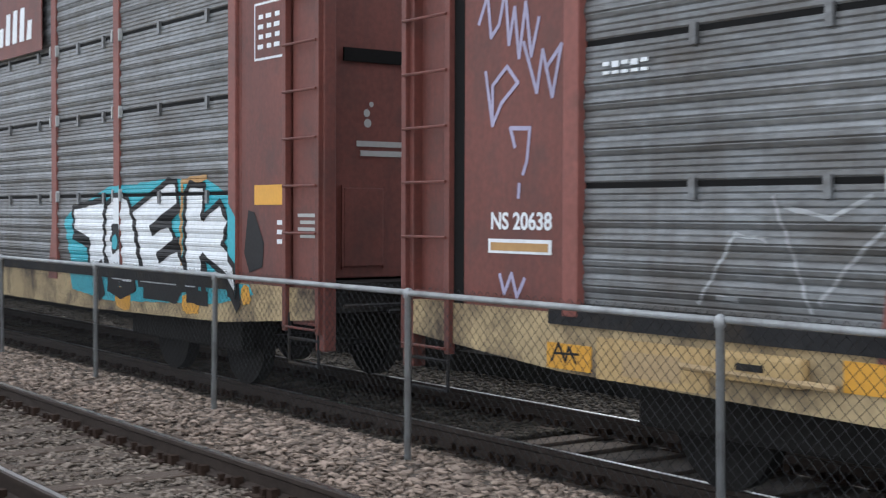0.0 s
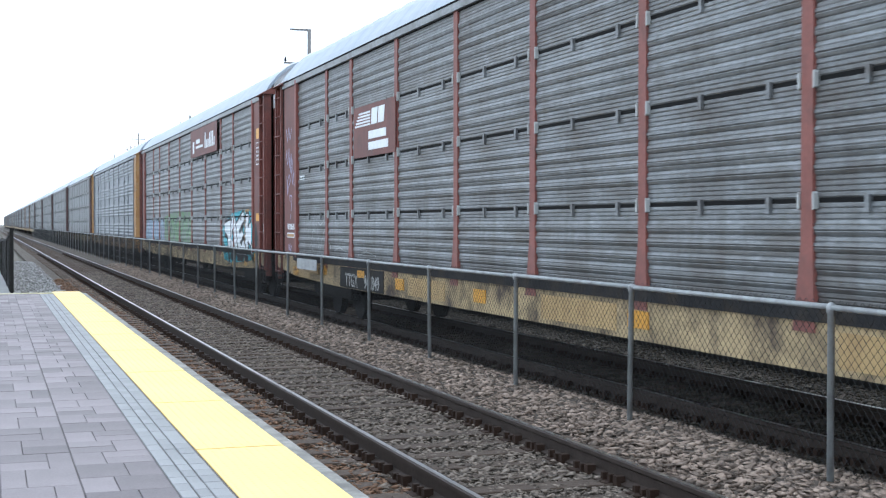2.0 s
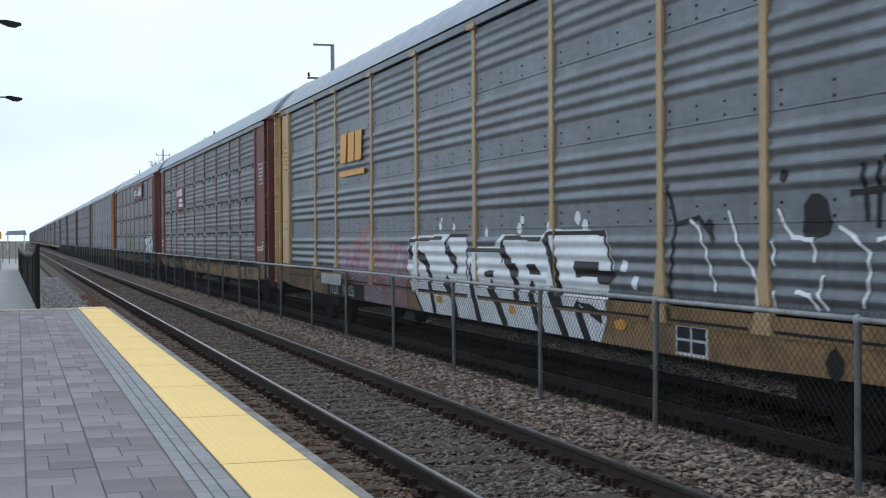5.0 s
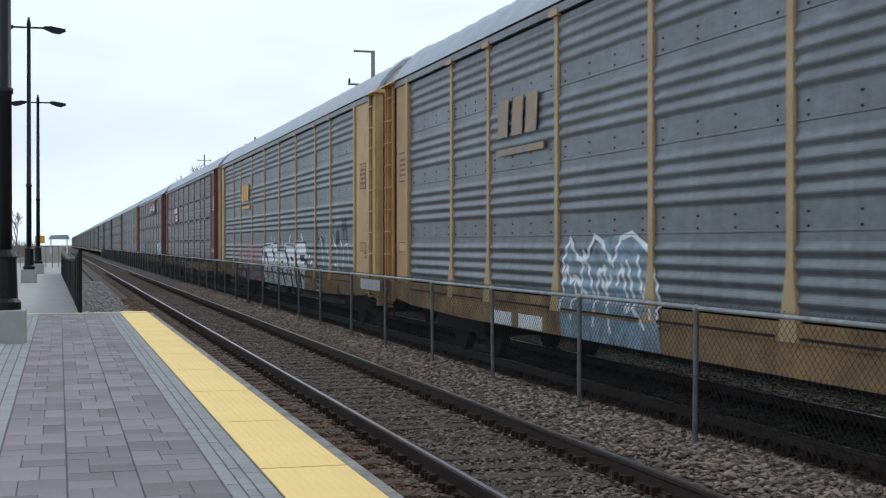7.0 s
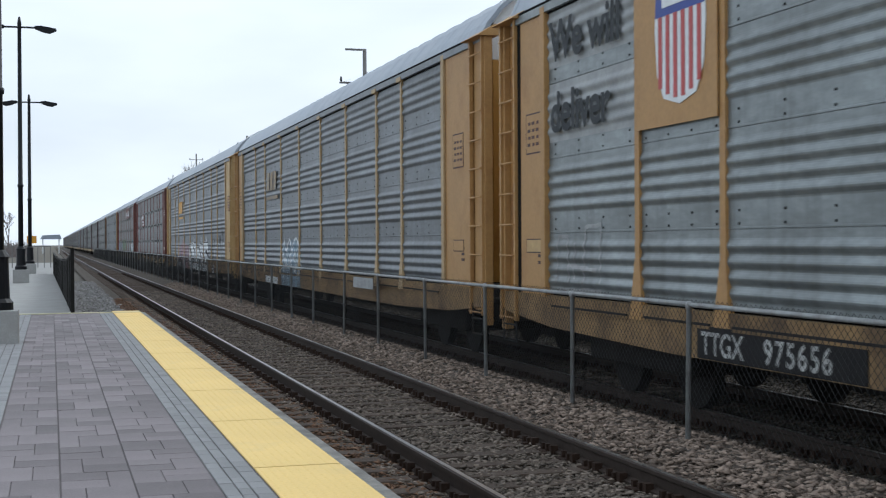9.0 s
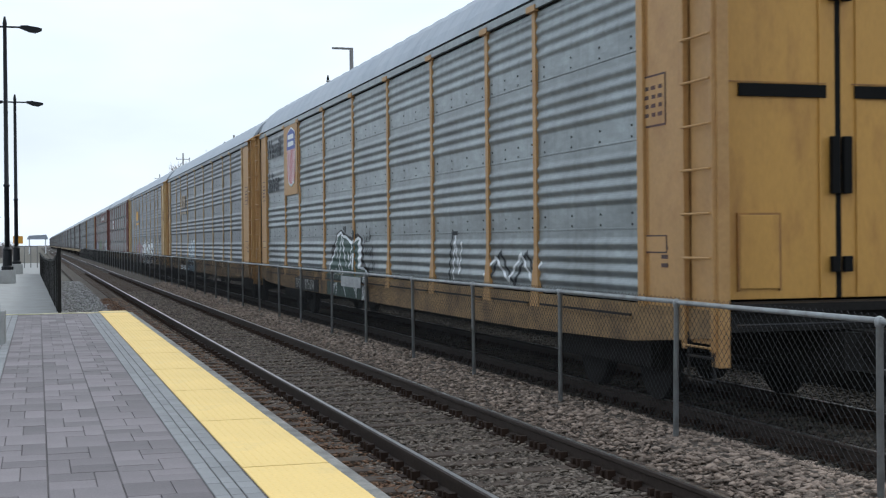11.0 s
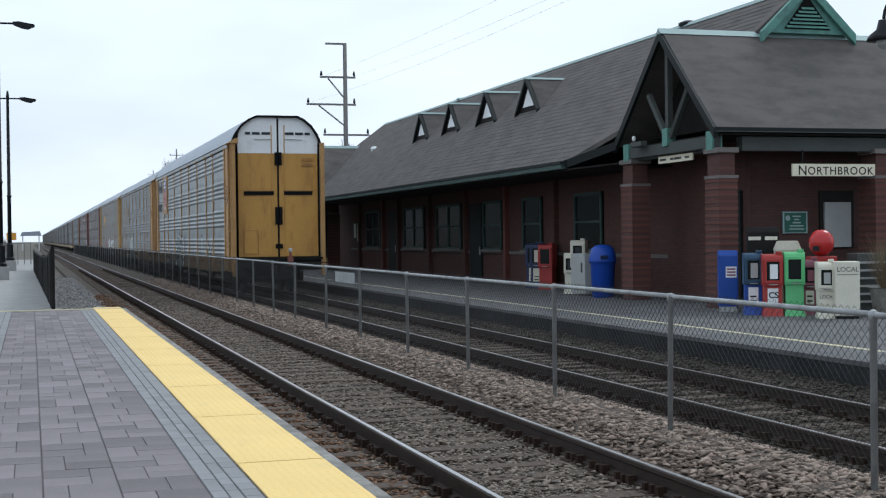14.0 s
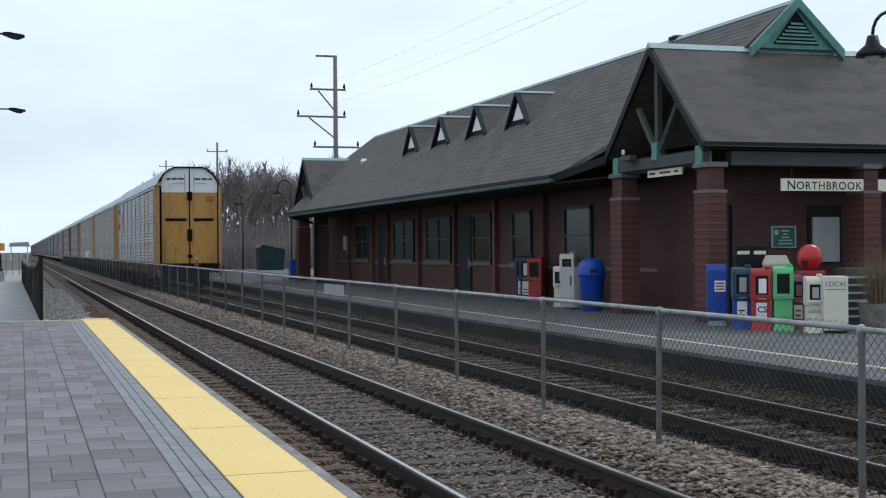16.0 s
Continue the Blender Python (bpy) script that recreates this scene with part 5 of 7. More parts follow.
# walls
wall_w = part("track_wall", Geo().box(15.0, 15.3, 29.9, 64.0, FZ, 3.46), M["brick_x"], station, "dark red brick wall facing the track")
part("wing_track_wall", Geo().box(15.0, 15.3, 26.2, 29.9, FZ, 3.8), M["brick_x"], station)
part("south_wall", Geo().box(15.3, 23.0, 26.0, 26.2, FZ, 3.8).box(15.0, 15.3, 26.0, 26.2, FZ, 3.8), M["brick_y_shaded"], station, "dark red brick wall under the porch")
part("east_wall", Geo().box(20.8, 21.0, 26.2, 64.0, FZ, 3.5), M["brick_x"], station)
part("north_wall", Geo().box(15.3, 20.8, 63.8, 64.0, FZ, 3.5), M["brick_y_shaded"], station)
part("far_porch_wall", Geo().box(15.0, 15.3, 64.0, 69.3, FZ, 3.46), M["brick_x"], station)
part("plinth_band", Geo().box(14.96, 15.0, 29.9, 64.0, 1.16, 1.25), M["stone_cap"], station, "stone sill band")


def pillar(x, y, w=0.46, d=0.74):
    """A brick pier with proud courses, a narrower neck and a stone cap."""
    p = part("pillar", Geo().box(x, x + w, y, y + d, FZ, 2.95).box(x + 0.035, x + w - 0.035, y + 0.04, y + d - 0.04, 2.95, 3.42), M["brick_x"], station, "brick pier with proud courses")
    one = Geo().box(x - 0.009, x + w + 0.009, y - 0.009, y + d + 0.009, 0, 0.062).mesh("brick_course", M["course"])
    z = FZ + 0.16
    while z < 2.9:
        ob = part("brick_course", one, M["course"], p)
        ob.location = (0, 0, z)
        z += 0.145
    part("cap", Geo().box(x - 0.03, x + w + 0.03, y - 0.03, y + d + 0.03, 3.43, 3.54), M["stone_cap"], p, "stone cap", 0.015)
    part("neck_band", Geo().box(x - 0.02, x + w + 0.02, y - 0.02, y + d + 0.02, 2.90, 2.965), M["stone_cap"], p)


pillar(13.6, 24.8, 0.42, 0.6)
pillar(13.6, 29.0, 0.46, 0.62)
pillar(17.35, 24.8, 0.42, 0.6)
pillar(21.2, 24.8, 0.42, 0.6)
pillar(13.6, 63.2, 0.62, 0.7)
pillar(13.6, 67.6, 0.62, 0.7)
part("porch_beam", Geo().box(14.2, 23.0, 24.9, 25.15, 3.48, 3.78), M["timber"], station, "grey timber porch beam", 0.012)
part("porch_beam", Geo().box(13.75, 14.0, 25.4, 29.0, 3.5, 3.56), M["timber"], station)


def window(y0, y1, z0, z1, sash=True):
    w = part("window", Geo().box(14.955, 15.0, y0, y1, z0, z1), M["glass"], station, "dark sash window in a green frame")
    fr = Geo()
    for a, b, c, d in ((y0, y0 + 0.09, z0, z1), (y1 - 0.09, y1, z0, z1), (y0, y1, z1 - 0.09, z1), (y0, y1, z0, z0 + 0.07)):
        fr.box(14.91, 14.954, a, b, c, d)
    part("window_frame", fr, M["frame"], w)
    mid = (y0 + y1) / 2
    if y1 - y0 > 2.2:
        part("mullion", Geo().box(14.915, 14.954, mid - 0.06, mid + 0.06, z0, z1), M["frame"], w)
    if sash:
        part("sash_bar", Geo().box(14.925, 14.954, y0, y1, (z0 + z1) / 2 - 0.03, (z0 + z1) / 2 + 0.03), M["frame"], w)
    part("window_sill", Geo().box(14.86, 15.0, y0 - 0.1, y1 + 0.1, z0 - 0.08, z0), M["stone_cap"], w)


for a, b in ((33.8, 35.75), (38.35, 40.0), (42.0, 43.9), (46.4, 49.5), (51.2, 54.2), (58.2, 60.8)):
    window(a, b, 1.30, 2.95)


def door(name, g, mat, label, handle):
    d = part(name, g, mat, station, label, 0.008)
    part("door_handle", handle, M["galv_post"], d)


door("door", Geo().box(14.93, 15.0, 44.1, 45.4, FZ, 2.9), M["fascia"], "dark green station door", Geo().box(14.9, 14.93, 44.2, 44.26, 1.1, 1.4))
door("door", Geo().box(14.93, 15.0, 55.4, 56.7, FZ, 2.9), M["fascia"], "dark green station door", Geo().box(14.9, 14.93, 55.5, 55.56, 1.1, 1.4))
door("door", Geo().box(14.93, 15.0, 26.3, 27.3, FZ, 2.7), M["fascia"], "dark green porch door", Geo().box(14.89, 14.93, 26.95, 27.0, 1.0, 1.5))
for y in (37.2, 41.5, 45.8, 50.35, 55.0, 57.6, 62.0):
    part("downpipe" if y in (41.5, 57.6) else "pilaster", Geo().box(14.84, 15.0, y - 0.11, y + 0.11, FZ, 3.44), M["brick_x"] if y not in (41.5, 57.6) else M["brown"], station, "", 0.01)
part("corner_downpipe", Geo().tube((14.75, 31.3, FZ), (14.75, 31.3, 3.4), 0.06), M["box_red"], station, "dark red downpipe")
part("downpipe", Geo().tube((12.85, 65.9, 3.4), (14.0, 65.9, 3.1), 0.06).tube((13.5, 63.0, FZ), (13.5, 63.0, 3.4), 0.06), M["lamp_black"], station)
part("security_camera", Geo().turned([(0.02, 4.05), (0.04, 4.03), (0.045, 3.98), (0.03, 3.93)], 13.45, 28.55, 12), M["white"], station, "white dome camera")
part("floodlight", Geo().box(13.38, 13.55, 28.05, 28.6, 3.78, 3.9), M["timber"], station, "dark floodlight", 0.02)

sign = thing("station_sign", "long cream station name board with dark lettering", "sign")
part("board", Geo().box(15.36, 19.3, 24.86, 24.90, 2.95, 3.21), M["signboard"], sign, "", 0.004)
lettering("lettering", "N", 0.29, M["black"], sign, Matrix.Translation((15.49, 24.857, 2.975)) @ FACE_SOUTH, "dark station name", 1.0, bold=0.002)
lettering("lettering", "ORTHBROOK", 0.236, M["black"], sign, Matrix.Translation((15.725, 24.857, 2.985)) @ FACE_SOUTH, "dark station name", 1.15, bold=0.002)
part("bracket", Geo().box(15.6, 15.63, 24.87, 24.89, 3.2, 3.5).box(18.9, 18.93, 24.87, 24.89, 3.2, 3.5), M["lamp_black"], sign)
gsign = thing("gable_sign", "narrow cream sign with faint lettering below the gable beam", "sign")
part("board", Geo().box(13.72, 13.76, 26.2, 27.85, 3.36, 3.52), M["signboard"], gsign, "", 0.004)
for k, w in enumerate((0.2, 0.34, 0.16, 0.3)):
    part("text_bar", Geo().box(13.714, 13.719, 26.34 + 0.37 * k, 26.34 + 0.37 * k + w, 3.415, 3.465), M["timber"], gsign)
notice = thing("notice_plate", "dark green framed notice with white lines on brick", "sign")
part("plate", Geo().box(15.78, 16.4, 25.95, 25.99, 1.74, 2.22), M["flashing"], notice, "", 0.006)
part("plate_face", Geo().box(15.82, 16.36, 25.943, 25.949, 1.765, 2.195), M["notice_green"], notice)
part("emblem", Geo().turned([(0.06, 0), (0.06, 0.004)], n=14).mesh("emblem", M["flashing"]), M["flashing"], notice).matrix_basis = pose(15.9, 25.942, 2.08, 90)
for k, w in enumerate((0.2, 0.12, 0.2, 0.34, 0.36)):
    part("text_bar", Geo().box(16.12 - w / 2, 16.12 + w / 2, 25.936, 25.942, 2.10 - 0.07 * k, 2.13 - 0.07 * k), M["flashing"], notice)
panel = thing("wall_cabinet", "pale grey metal cabinet mounted on the brick wall", "cabinet")
part("casing", Geo().box(16.8, 17.47, 25.88, 25.99, 1.42, 2.42), M["box_grey"], panel, "", 0.015)
part("frame", Geo().box(16.71, 17.57, 25.94, 25.995, 1.40, 2.68), M["dark_timber"], panel)
for y0, y1, z0 in ((61.9, 62.6, 1.55), (62.9, 63.3, 1.75)):
    poster = thing("poster_case", "pale framed poster on the brick wall", "poster", "posters on the station wall")
    part("sheet", Geo().box(14.93, 14.97, y0, y1, z0, 2.42), M["box_cream"], poster, "", 0.005)
    part("case", Geo().box(14.96, 14.995, y0 - 0.05, y1 + 0.05, z0 - 0.05, 2.47), M["frame"], poster)


# ---- newspaper boxes and bins ----
def news_box(x, y, w, h, mat, label, turn=0.0, low=None, paper=None, sticker=None, word=""):
    """A newspaper vending box: head with a framed window, narrower stand with a card, skirt and coin box."""
    b = thing("newspaper_box", label, "newspaper box", "newspaper boxes before the station", pose(x, y, FZ, 0, 0, turn))
    d, hw, low = 0.42, w / 2, low or mat
    z = h * 0.49
    part("head", Geo().along_x([(0, z), (d, z), (d, h), (0.06, h), (0.015, h - 0.04), (0, h - 0.1)], -hw, hw), mat, b, "", 0.012)
    part("stand", Geo().box(-hw * 0.88, hw * 0.88, 0.035, d - 0.03, 0.1, z), low, b, "", 0.01)
    part("skirt", Geo().add([(-hw * 0.88, 0.03, 0.15), (hw * 0.88, 0.03, 0.15), (hw * 0.88, d, 0.15), (-hw * 0.88, d, 0.15), (-hw, -0.04, 0), (hw, -0.04, 0), (hw, d, 0), (-hw, d, 0)],
                            [(0, 1, 2, 3), (0, 4, 5, 1), (1, 5, 6, 2), (2, 6, 7, 3), (3, 7, 4, 0), (4, 7, 6, 5)]), low, b)
    z0, z1 = z + 0.1, h - 0.14
    win = part("window", Geo().box(-hw * 0.62, hw * 0.62, -0.006, 0.004, z0, z1), M["glass"], b, "dark display window")
    if paper:
        part("paper", Geo().box(-hw * 0.3, hw * 0.45, -0.012, -0.007, z0 + 0.03, z1 - 0.05), paper, win, "folded newspaper")
    for a, c, e, f in ((-0.84, -0.62, z0 - 0.05, z1 + 0.05), (0.62, 0.84, z0 - 0.05, z1 + 0.05), (-0.62, 0.62, z1, z1 + 0.05), (-0.62, 0.62, z0 - 0.05, z0)):
        part("window_rim", Geo().box(hw * a, hw * c, -0.028, 0.0, e, f), mat, win, "", 0.005)
    part("handle", Geo().tube((-hw * 0.4, -0.05, z0 - 0.075), (hw * 0.4, -0.05, z0 - 0.075), 0.011, n=6), M["galv_post"], b)
    part("coin_box", Geo().box(hw * 0.35, hw * 0.9, 0.04, 0.2, h, h + 0.05), mat, b, "", 0.01)
    if sticker:
        card = part("card", Geo().box(-hw * 0.52, hw * 0.5, 0.024, 0.034, 0.2, z - 0.05), sticker, b, "printed card")
        if word:
            lettering("word", word, w * 0.42, M["black"], card, Matrix.Translation((-hw * 0.44, 0.021, z - 0.23)) @ FACE_SOUTH, "black lettering", 1.0, bold=0.004)
        else:
            for k in range(2):
                part("text_bar", Geo().box(-hw * 0.38, hw * 0.3, 0.02, 0.0235, 0.25 + 0.09 * k, 0.28 + 0.09 * k), M["grey_text"], card)
    return b


honor = thing("newspaper_box", "blue newspaper box with a white sticker", "newspaper box", "newspaper boxes before the station", pose(13.25, 23.83, FZ, 0, 0, -25))
part("body", Geo().along_x([(0, 0.1), (0.42, 0.1), (0.42, 1.22), (0.06, 1.22), (0, 1.12)], -0.19, 0.19), M["box_blue"], honor, "", 0.02)
part("foot", Geo().box(-0.16, 0.16, 0.0, 0.38, 0, 0.1), M["box_grey"], honor, "pale worn foot")
stick = part("sticker", Geo().box(-0.05, 0.16, -0.006, 0.001, 0.68, 0.9), M["white"], honor, "white printed sticker")
for k in range(3):
    part("text_bar", Geo().box(-0.03, 0.14, -0.01, -0.0065, 0.715 + 0.06 * k, 0.745 + 0.06 * k), M["box_plum"], stick)
news_box(13.13, 22.65, 0.36, 1.18, M["box_steel"], "teal-blue newspaper box with a white card", -25, M["box_blue"], M["box_grey"], M["white"])
news_box(13.27, 22.18, 0.38, 1.16, M["box_red"], "red newspaper box with a white lettered card", -25, None, M["white"], M["white"], "CS")
news_box(13.62, 22.0, 0.38, 1.2, M["box_green"], "bright green newspaper box", -25)
news_box(14.04, 22.15, 0.3, 1.04, M["box_plum"], "plum newspaper box with a small white card", -25, None, M["box_plum"], M["box_cream"])
slim = news_box(13.76, 21.17, 0.31, 1.02, M["box_cream"], "cream newspaper box with a glass front", -25, None, M["box_grey"])
lettering("title", "LOCAL", 0.085, M["timber"], slim, Matrix.Translation((-0.12, 0.031, 0.36)) @ FACE_SOUTH, "dark box lettering")
local = thing("newspaper_box", "cream newspaper box with dark lettering on its face", "newspaper box", "newspaper boxes before the station", pose(14.0, 20.87, FZ, 0, 0, -22))
part("body", Geo().box(-0.22, 0.22, 0, 0.45, 0.05, 1.03), M["box_cream"], local, "", 0.02)
lettering("title", "LOCAL", 0.122, M["timber"], local, Matrix.Translation((-0.19, -0.004, 0.85)) @ Matrix.Rotation(radians(90), 4, "X"), "dark box lettering")
part("rule", Geo().box(-0.18, 0.18, -0.006, 0.002, 0.79, 0.80), M["timber"], local)
part("foot", Geo().box(-0.2, 0.2, 0.02, 0.4, 0, 0.05), M["lamp_black"], local)
tall = thing("newspaper_box", "tall black newspaper box with two white labels", "newspaper box", "newspaper boxes before the station", pose(13.85, 23.5, FZ, 0, 0, -25))
part("body", Geo().along_x([(0, 0), (0.45, 0), (0.45, 1.68), (0.08, 1.68), (0, 1.58)], -0.31, 0.31), M["under"], tall, "", 0.015)
for x in (-0.17, 0.15):
    part("label", Geo().box(x - 0.12, x + 0.12, -0.006, 0.002, 1.42, 1.49), M["box_cream"], tall, "white printed label")
part("window", Geo().box(-0.24, 0.24, -0.006, 0.002, 0.7, 1.2), M["glass"], tall)
cream_top = thing("mail_chute_box", "cream box with a pitched lid behind the row", "box", "", pose(14.1, 23.0, FZ, 0, 0, -25))
part("body", Geo().box(-0.24, 0.24, 0, 0.4, 0, 1.22), M["box_cream"], cream_top, "", 0.015)
part("lid", Geo().along_y([(-0.26, 1.22), (0.26, 1.22), (0.18, 1.4), (-0.18, 1.4)], -0.02, 0.42), M["box_cream"], cream_top, "pitched cream lid")
ball = thing("ball_top_box", "red newspaper stand topped with a large glossy red dome", "newspaper box", "", pose(14.55, 22.55, FZ))
part("body", Geo().box(-0.22, 0.22, -0.2, 0.2, 0, 1.1), M["box_red"], ball, "", 0.02)
part("dome", Geo().turned([(0.24 * math.sin(a * math.pi / 12), 1.36 - 0.26 * math.cos(a * math.pi / 12)) for a in range(1, 12)], n=24), M["ball_red"], ball, "glossy red plastic dome", smooth=True)
part("label", Geo().box(-0.32, -0.2, -0.24, -0.2, 1.2, 1.3), M["black"], ball)
rack = thing("leaflet_rack", "grey-green metal rack beside the newspaper boxes", "rack", "", pose(15.45, 22.2, FZ))
part("case", Geo().box(-0.35, 0.35, 0, 0.35, 0.0, 1.15), M["timber"], rack, "", 0.02)
for k in range(6):
    part("shelf", Geo().box(-0.36, 0.36, -0.05, 0.0, 0.2 + 0.15 * k, 0.24 + 0.15 * k), M["box_grey"], rack)
planter = thing("dry_shrub", "dry brown ornamental grass clump in a planter", "plant", "", pose(15.35, 21.45, FZ))
part("planter", Geo().turned([(0.34, 0), (0.42, 0.5), (0.45, 0.52), (0.38, 0.5)], n=16), M["edge"], planter, "round concrete planter")
blades = Geo()
prng = random.Random(8)
for k in range(420):
    a, lean, h = prng.uniform(0, math.tau), prng.uniform(0.05, 0.5), prng.uniform(0.6, 1.15)
    r0 = prng.uniform(0, 0.25)
    p = Vector((r0 * math.cos(a), r0 * math.sin(a), 0.48))
    q = p + Vector((lean * math.cos(a), lean * math.sin(a), h))
    w = Vector((-math.sin(a), math.cos(a), 0)) * 0.008
    blades.add([p - w, p + w, q], [(0, 1, 2)])
tagged(part("dry_grass", blades, M["weed"], planter), kind="stuff")

bin_ = thing("recycling_bin", "tall round blue plastic bin with a domed lid", "bin", "", pose(13.6, 30.75, FZ))
part("barrel", Geo().turned([(0.24, 0), (0.27, 0.03), (0.31, 0.85), (0.33, 0.88)], n=24), M["bin_blue"], bin_, smooth=True)
part("lid", Geo().turned([(0.345, 0.86), (0.345, 0.92), (0.33, 1.05), (0.28, 1.22), (0.18, 1.3), (0.05, 1.32)], n=24), M["bin_blue"], bin_, "domed blue lid", smooth=True)
part("flap", Geo().box(-0.2, 0.0, -0.345, -0.3, 0.96, 1.05), M["box_navy"], bin_)
cab = thing("utility_cabinet", "grey steel cabinet beside the blue bin", "cabinet", "", pose(13.75, 32.0, FZ))
part("casing", Geo().box(-0.3, 0.3, -0.45, 0.45, 0.05, 1.08), M["box_grey"], cab, "", 0.02)
part("door_slot", Geo().box(-0.306, -0.299, -0.3, -0.22, 0.6, 0.85), M["black"], cab)
news_box(13.72, 33.2, 0.32, 1.08, M["box_cream"], "white newspaper box against the wall", -35, None, M["grey_text"])
news_box(13.85, 32.95, 0.40, 1.42, M["box_cream"], "tall white newspaper box against the wall", -35, None, M["grey_text"], M["box_grey"])
news_box(14.3, 37.5, 0.45, 1.32, M["box_navy"], "navy blue newspaper box by the window", -40, None, M["box_cream"], M["box_cream"])
news_box(14.2, 36.9, 0.42, 1.32, M["box_navy"], "navy blue newspaper box by the window", -40, None, M["box_cream"], M["box_cream"])
news_box(14.2, 36.2, 0.45, 1.3, M["box_red"], "red newspaper box by the window", -40)
kerbside = thing("collection_box", "small blue box on the far porch", "box", "", pose(13.9, 70.0, FZ))
part("body", Geo().box(-0.3, 0.3, -0.3, 0.3, 0, 1.1), M["bin_blue"], kerbside, "", 0.03)


def gooseneck(x, y, top, label):
    """A station lantern: post, curved neck and bell shade."""
    l = thing("station_lantern", label, "street lamp", "gooseneck station lanterns", pose(x, y, FZ))
    part("post", Geo().turned([(0.11, 0), (0.11, 0.3), (0.06, 0.5), (0.05, top - 0.6)], n=12), M["lamp_black"], l, smooth=True)
    neck = Geo()
    pts = [(0.0 - 0.38 + 0.38 * math.cos(a), top - 0.6 + 0.42 * math.sin(a)) for a in [k * math.pi / 10 for k in range(11)]]
    for (a, b), (c, d) in zip(pts, pts[1:]):
        neck.tube((a, 0, b), (c, 0, d), 0.03, n=8)
    part("neck", neck, M["lamp_black"], l, smooth=True)
    part("shade", Geo().turned([(0.30, top - 0.98), (0.27, top - 0.9), (0.13, top - 0.78), (0.09, top - 0.62)], -0.76, 0, 18), M["lamp_black"], l, "bell-shaped black shade", smooth=True)
    part("lens", Geo().turned([(0.05, top - 1.12), (0.13, top - 1.05), (0.14, top - 0.96)], -0.76, 0, 14), M["box_grey"], l, "frosted lens")


gooseneck(14.95, 20.0, 5.85, "black gooseneck lantern with a bell shade")
gooseneck(14.7, 75.0, 5.7, "black gooseneck lantern far along the platform")


# ---- the near side: lamps, walkway, guard, sign ----
def platform_lamp(x, y, top, label, pedestal):
    z = 0.2
    l = thing("platform_lamp", label, "lamp post", "tall double-armed platform lamps", pose(x, y, z))
    if pedestal:
        part("pedestal", Geo().box(-0.32, 0.32, -0.32, 0.32, 0, 0.55), M["concrete"], l, "pale concrete pedestal", 0.02)
    b = 0.55 if pedestal else 0.0
    part("base", Geo().turned([(0.24, b), (0.24, b + 0.12), (0.19, b + 0.18), (0.17, b + 0.8), (0.2, b + 0.84), (0.12, b + 0.95)], n=14), M["lamp_black"], l, "fluted black base")
    part("pole", Geo().turned([(0.105, b + 0.9), (0.1, b + 3.4), (0.125, b + 3.42), (0.125, b + 3.5), (0.095, b + 3.52), (0.075, top - 0.35), (0.09, top - 0.3), (0.04, top)], n=12), M["lamp_black"], l, smooth=True)
    part("arm", Geo().tube((-0.75, 0, top - 0.42), (0.75, 0, top - 0.42), 0.04, n=8), M["lamp_black"], l)
    for s in (-1, 1):
        part("lamp_head", Geo().along_y([(s * 0.6, top - 0.36), (s * 0.85, top - 0.34), (s * 1.45, top - 0.44), (s * 1.48, top - 0.52), (s * 1.2, top - 0.64), (s * 0.95, top - 0.6), (s * 0.6, top - 0.46)][::s], -0.15, 0.15), M["lamp_black"], l, "wedge-shaped black lamp head", 0.02)


platform_lamp(-0.82, 22.3, 9.6, "tall black lamp post on a concrete pedestal", True)
platform_lamp(-1.2, 57.9, 10.95, "tall black double-armed lamp post beside the walkway", True)
platform_lamp(-1.1, 75.8, 9.68, "tall black double-armed lamp post beside the walkway", True)
structure("walkway", Geo().box(-7.0, 0.52, 31.3, 120, -0.46, 0.2), M["concrete"], "pale concrete walkway beyond the platform")
guard = thing("guard_panel", "dark mesh guard fence along the walkway edge", "fence")
rows = [(31.6, 0.2, 1.62), (33.0, 0.2, 1.5), (36.0, 0.2, 1.36), (44, 0.2, 1.25), (60, 0.2, 1.18), (75, 0.2, 1.3)]
for (a, b0, t0), (c, b1, t1) in zip(rows, rows[1:]):
    n = max(2, int((c - a) / 0.12)) if c < 50 else int((c - a) / 0.25)
    bars = Geo()
    for k in range(n):
        f = k / n
        y, t = a + (c - a) * f, t0 + (t1 - t0) * f
        x = 0.47 - 0.008 * (y - 31.6)
        bars.box(x - 0.03, x, y, y + (c - a) / n * 0.85, b0, t)
    tagged(part("picket", bars, M["under"], guard), kind="stuff")
    xa, xc_ = 0.47 - 0.008 * (a - 31.6), 0.47 - 0.008 * (c - 31.6)
    part("guard_rail", Geo().add([(xa - 0.05, a, t0), (xa + 0.02, a, t0), (xc_ + 0.02, c, t1), (xc_ - 0.05, c, t1), (xa - 0.05, a, t0 + 0.05), (xa + 0.02, a, t0 + 0.05), (xc_ + 0.02, c, t1 + 0.05), (xc_ - 0.05, c, t1 + 0.05)],
                                 [(0, 1, 2, 3), (4, 7, 6, 5), (0, 4, 5, 1), (1, 5, 6, 2), (2, 6, 7, 3), (3, 7, 4, 0)]), M["under"], guard)
    part("guard_post", Geo().box(xa - 0.05, xa + 0.03, a - 0.04, a + 0.04, 0.2, t0 + 0.08), M["under"], guard)
wsign = thing("yellow_sign", "square yellow sign on a thin post", "sign", "", pose(-2.0, 150, 0.2))
part("post", Geo().tube((0, 0, 0), (0, 0, 2.6), 0.05, n=8), M["pole"], wsign)
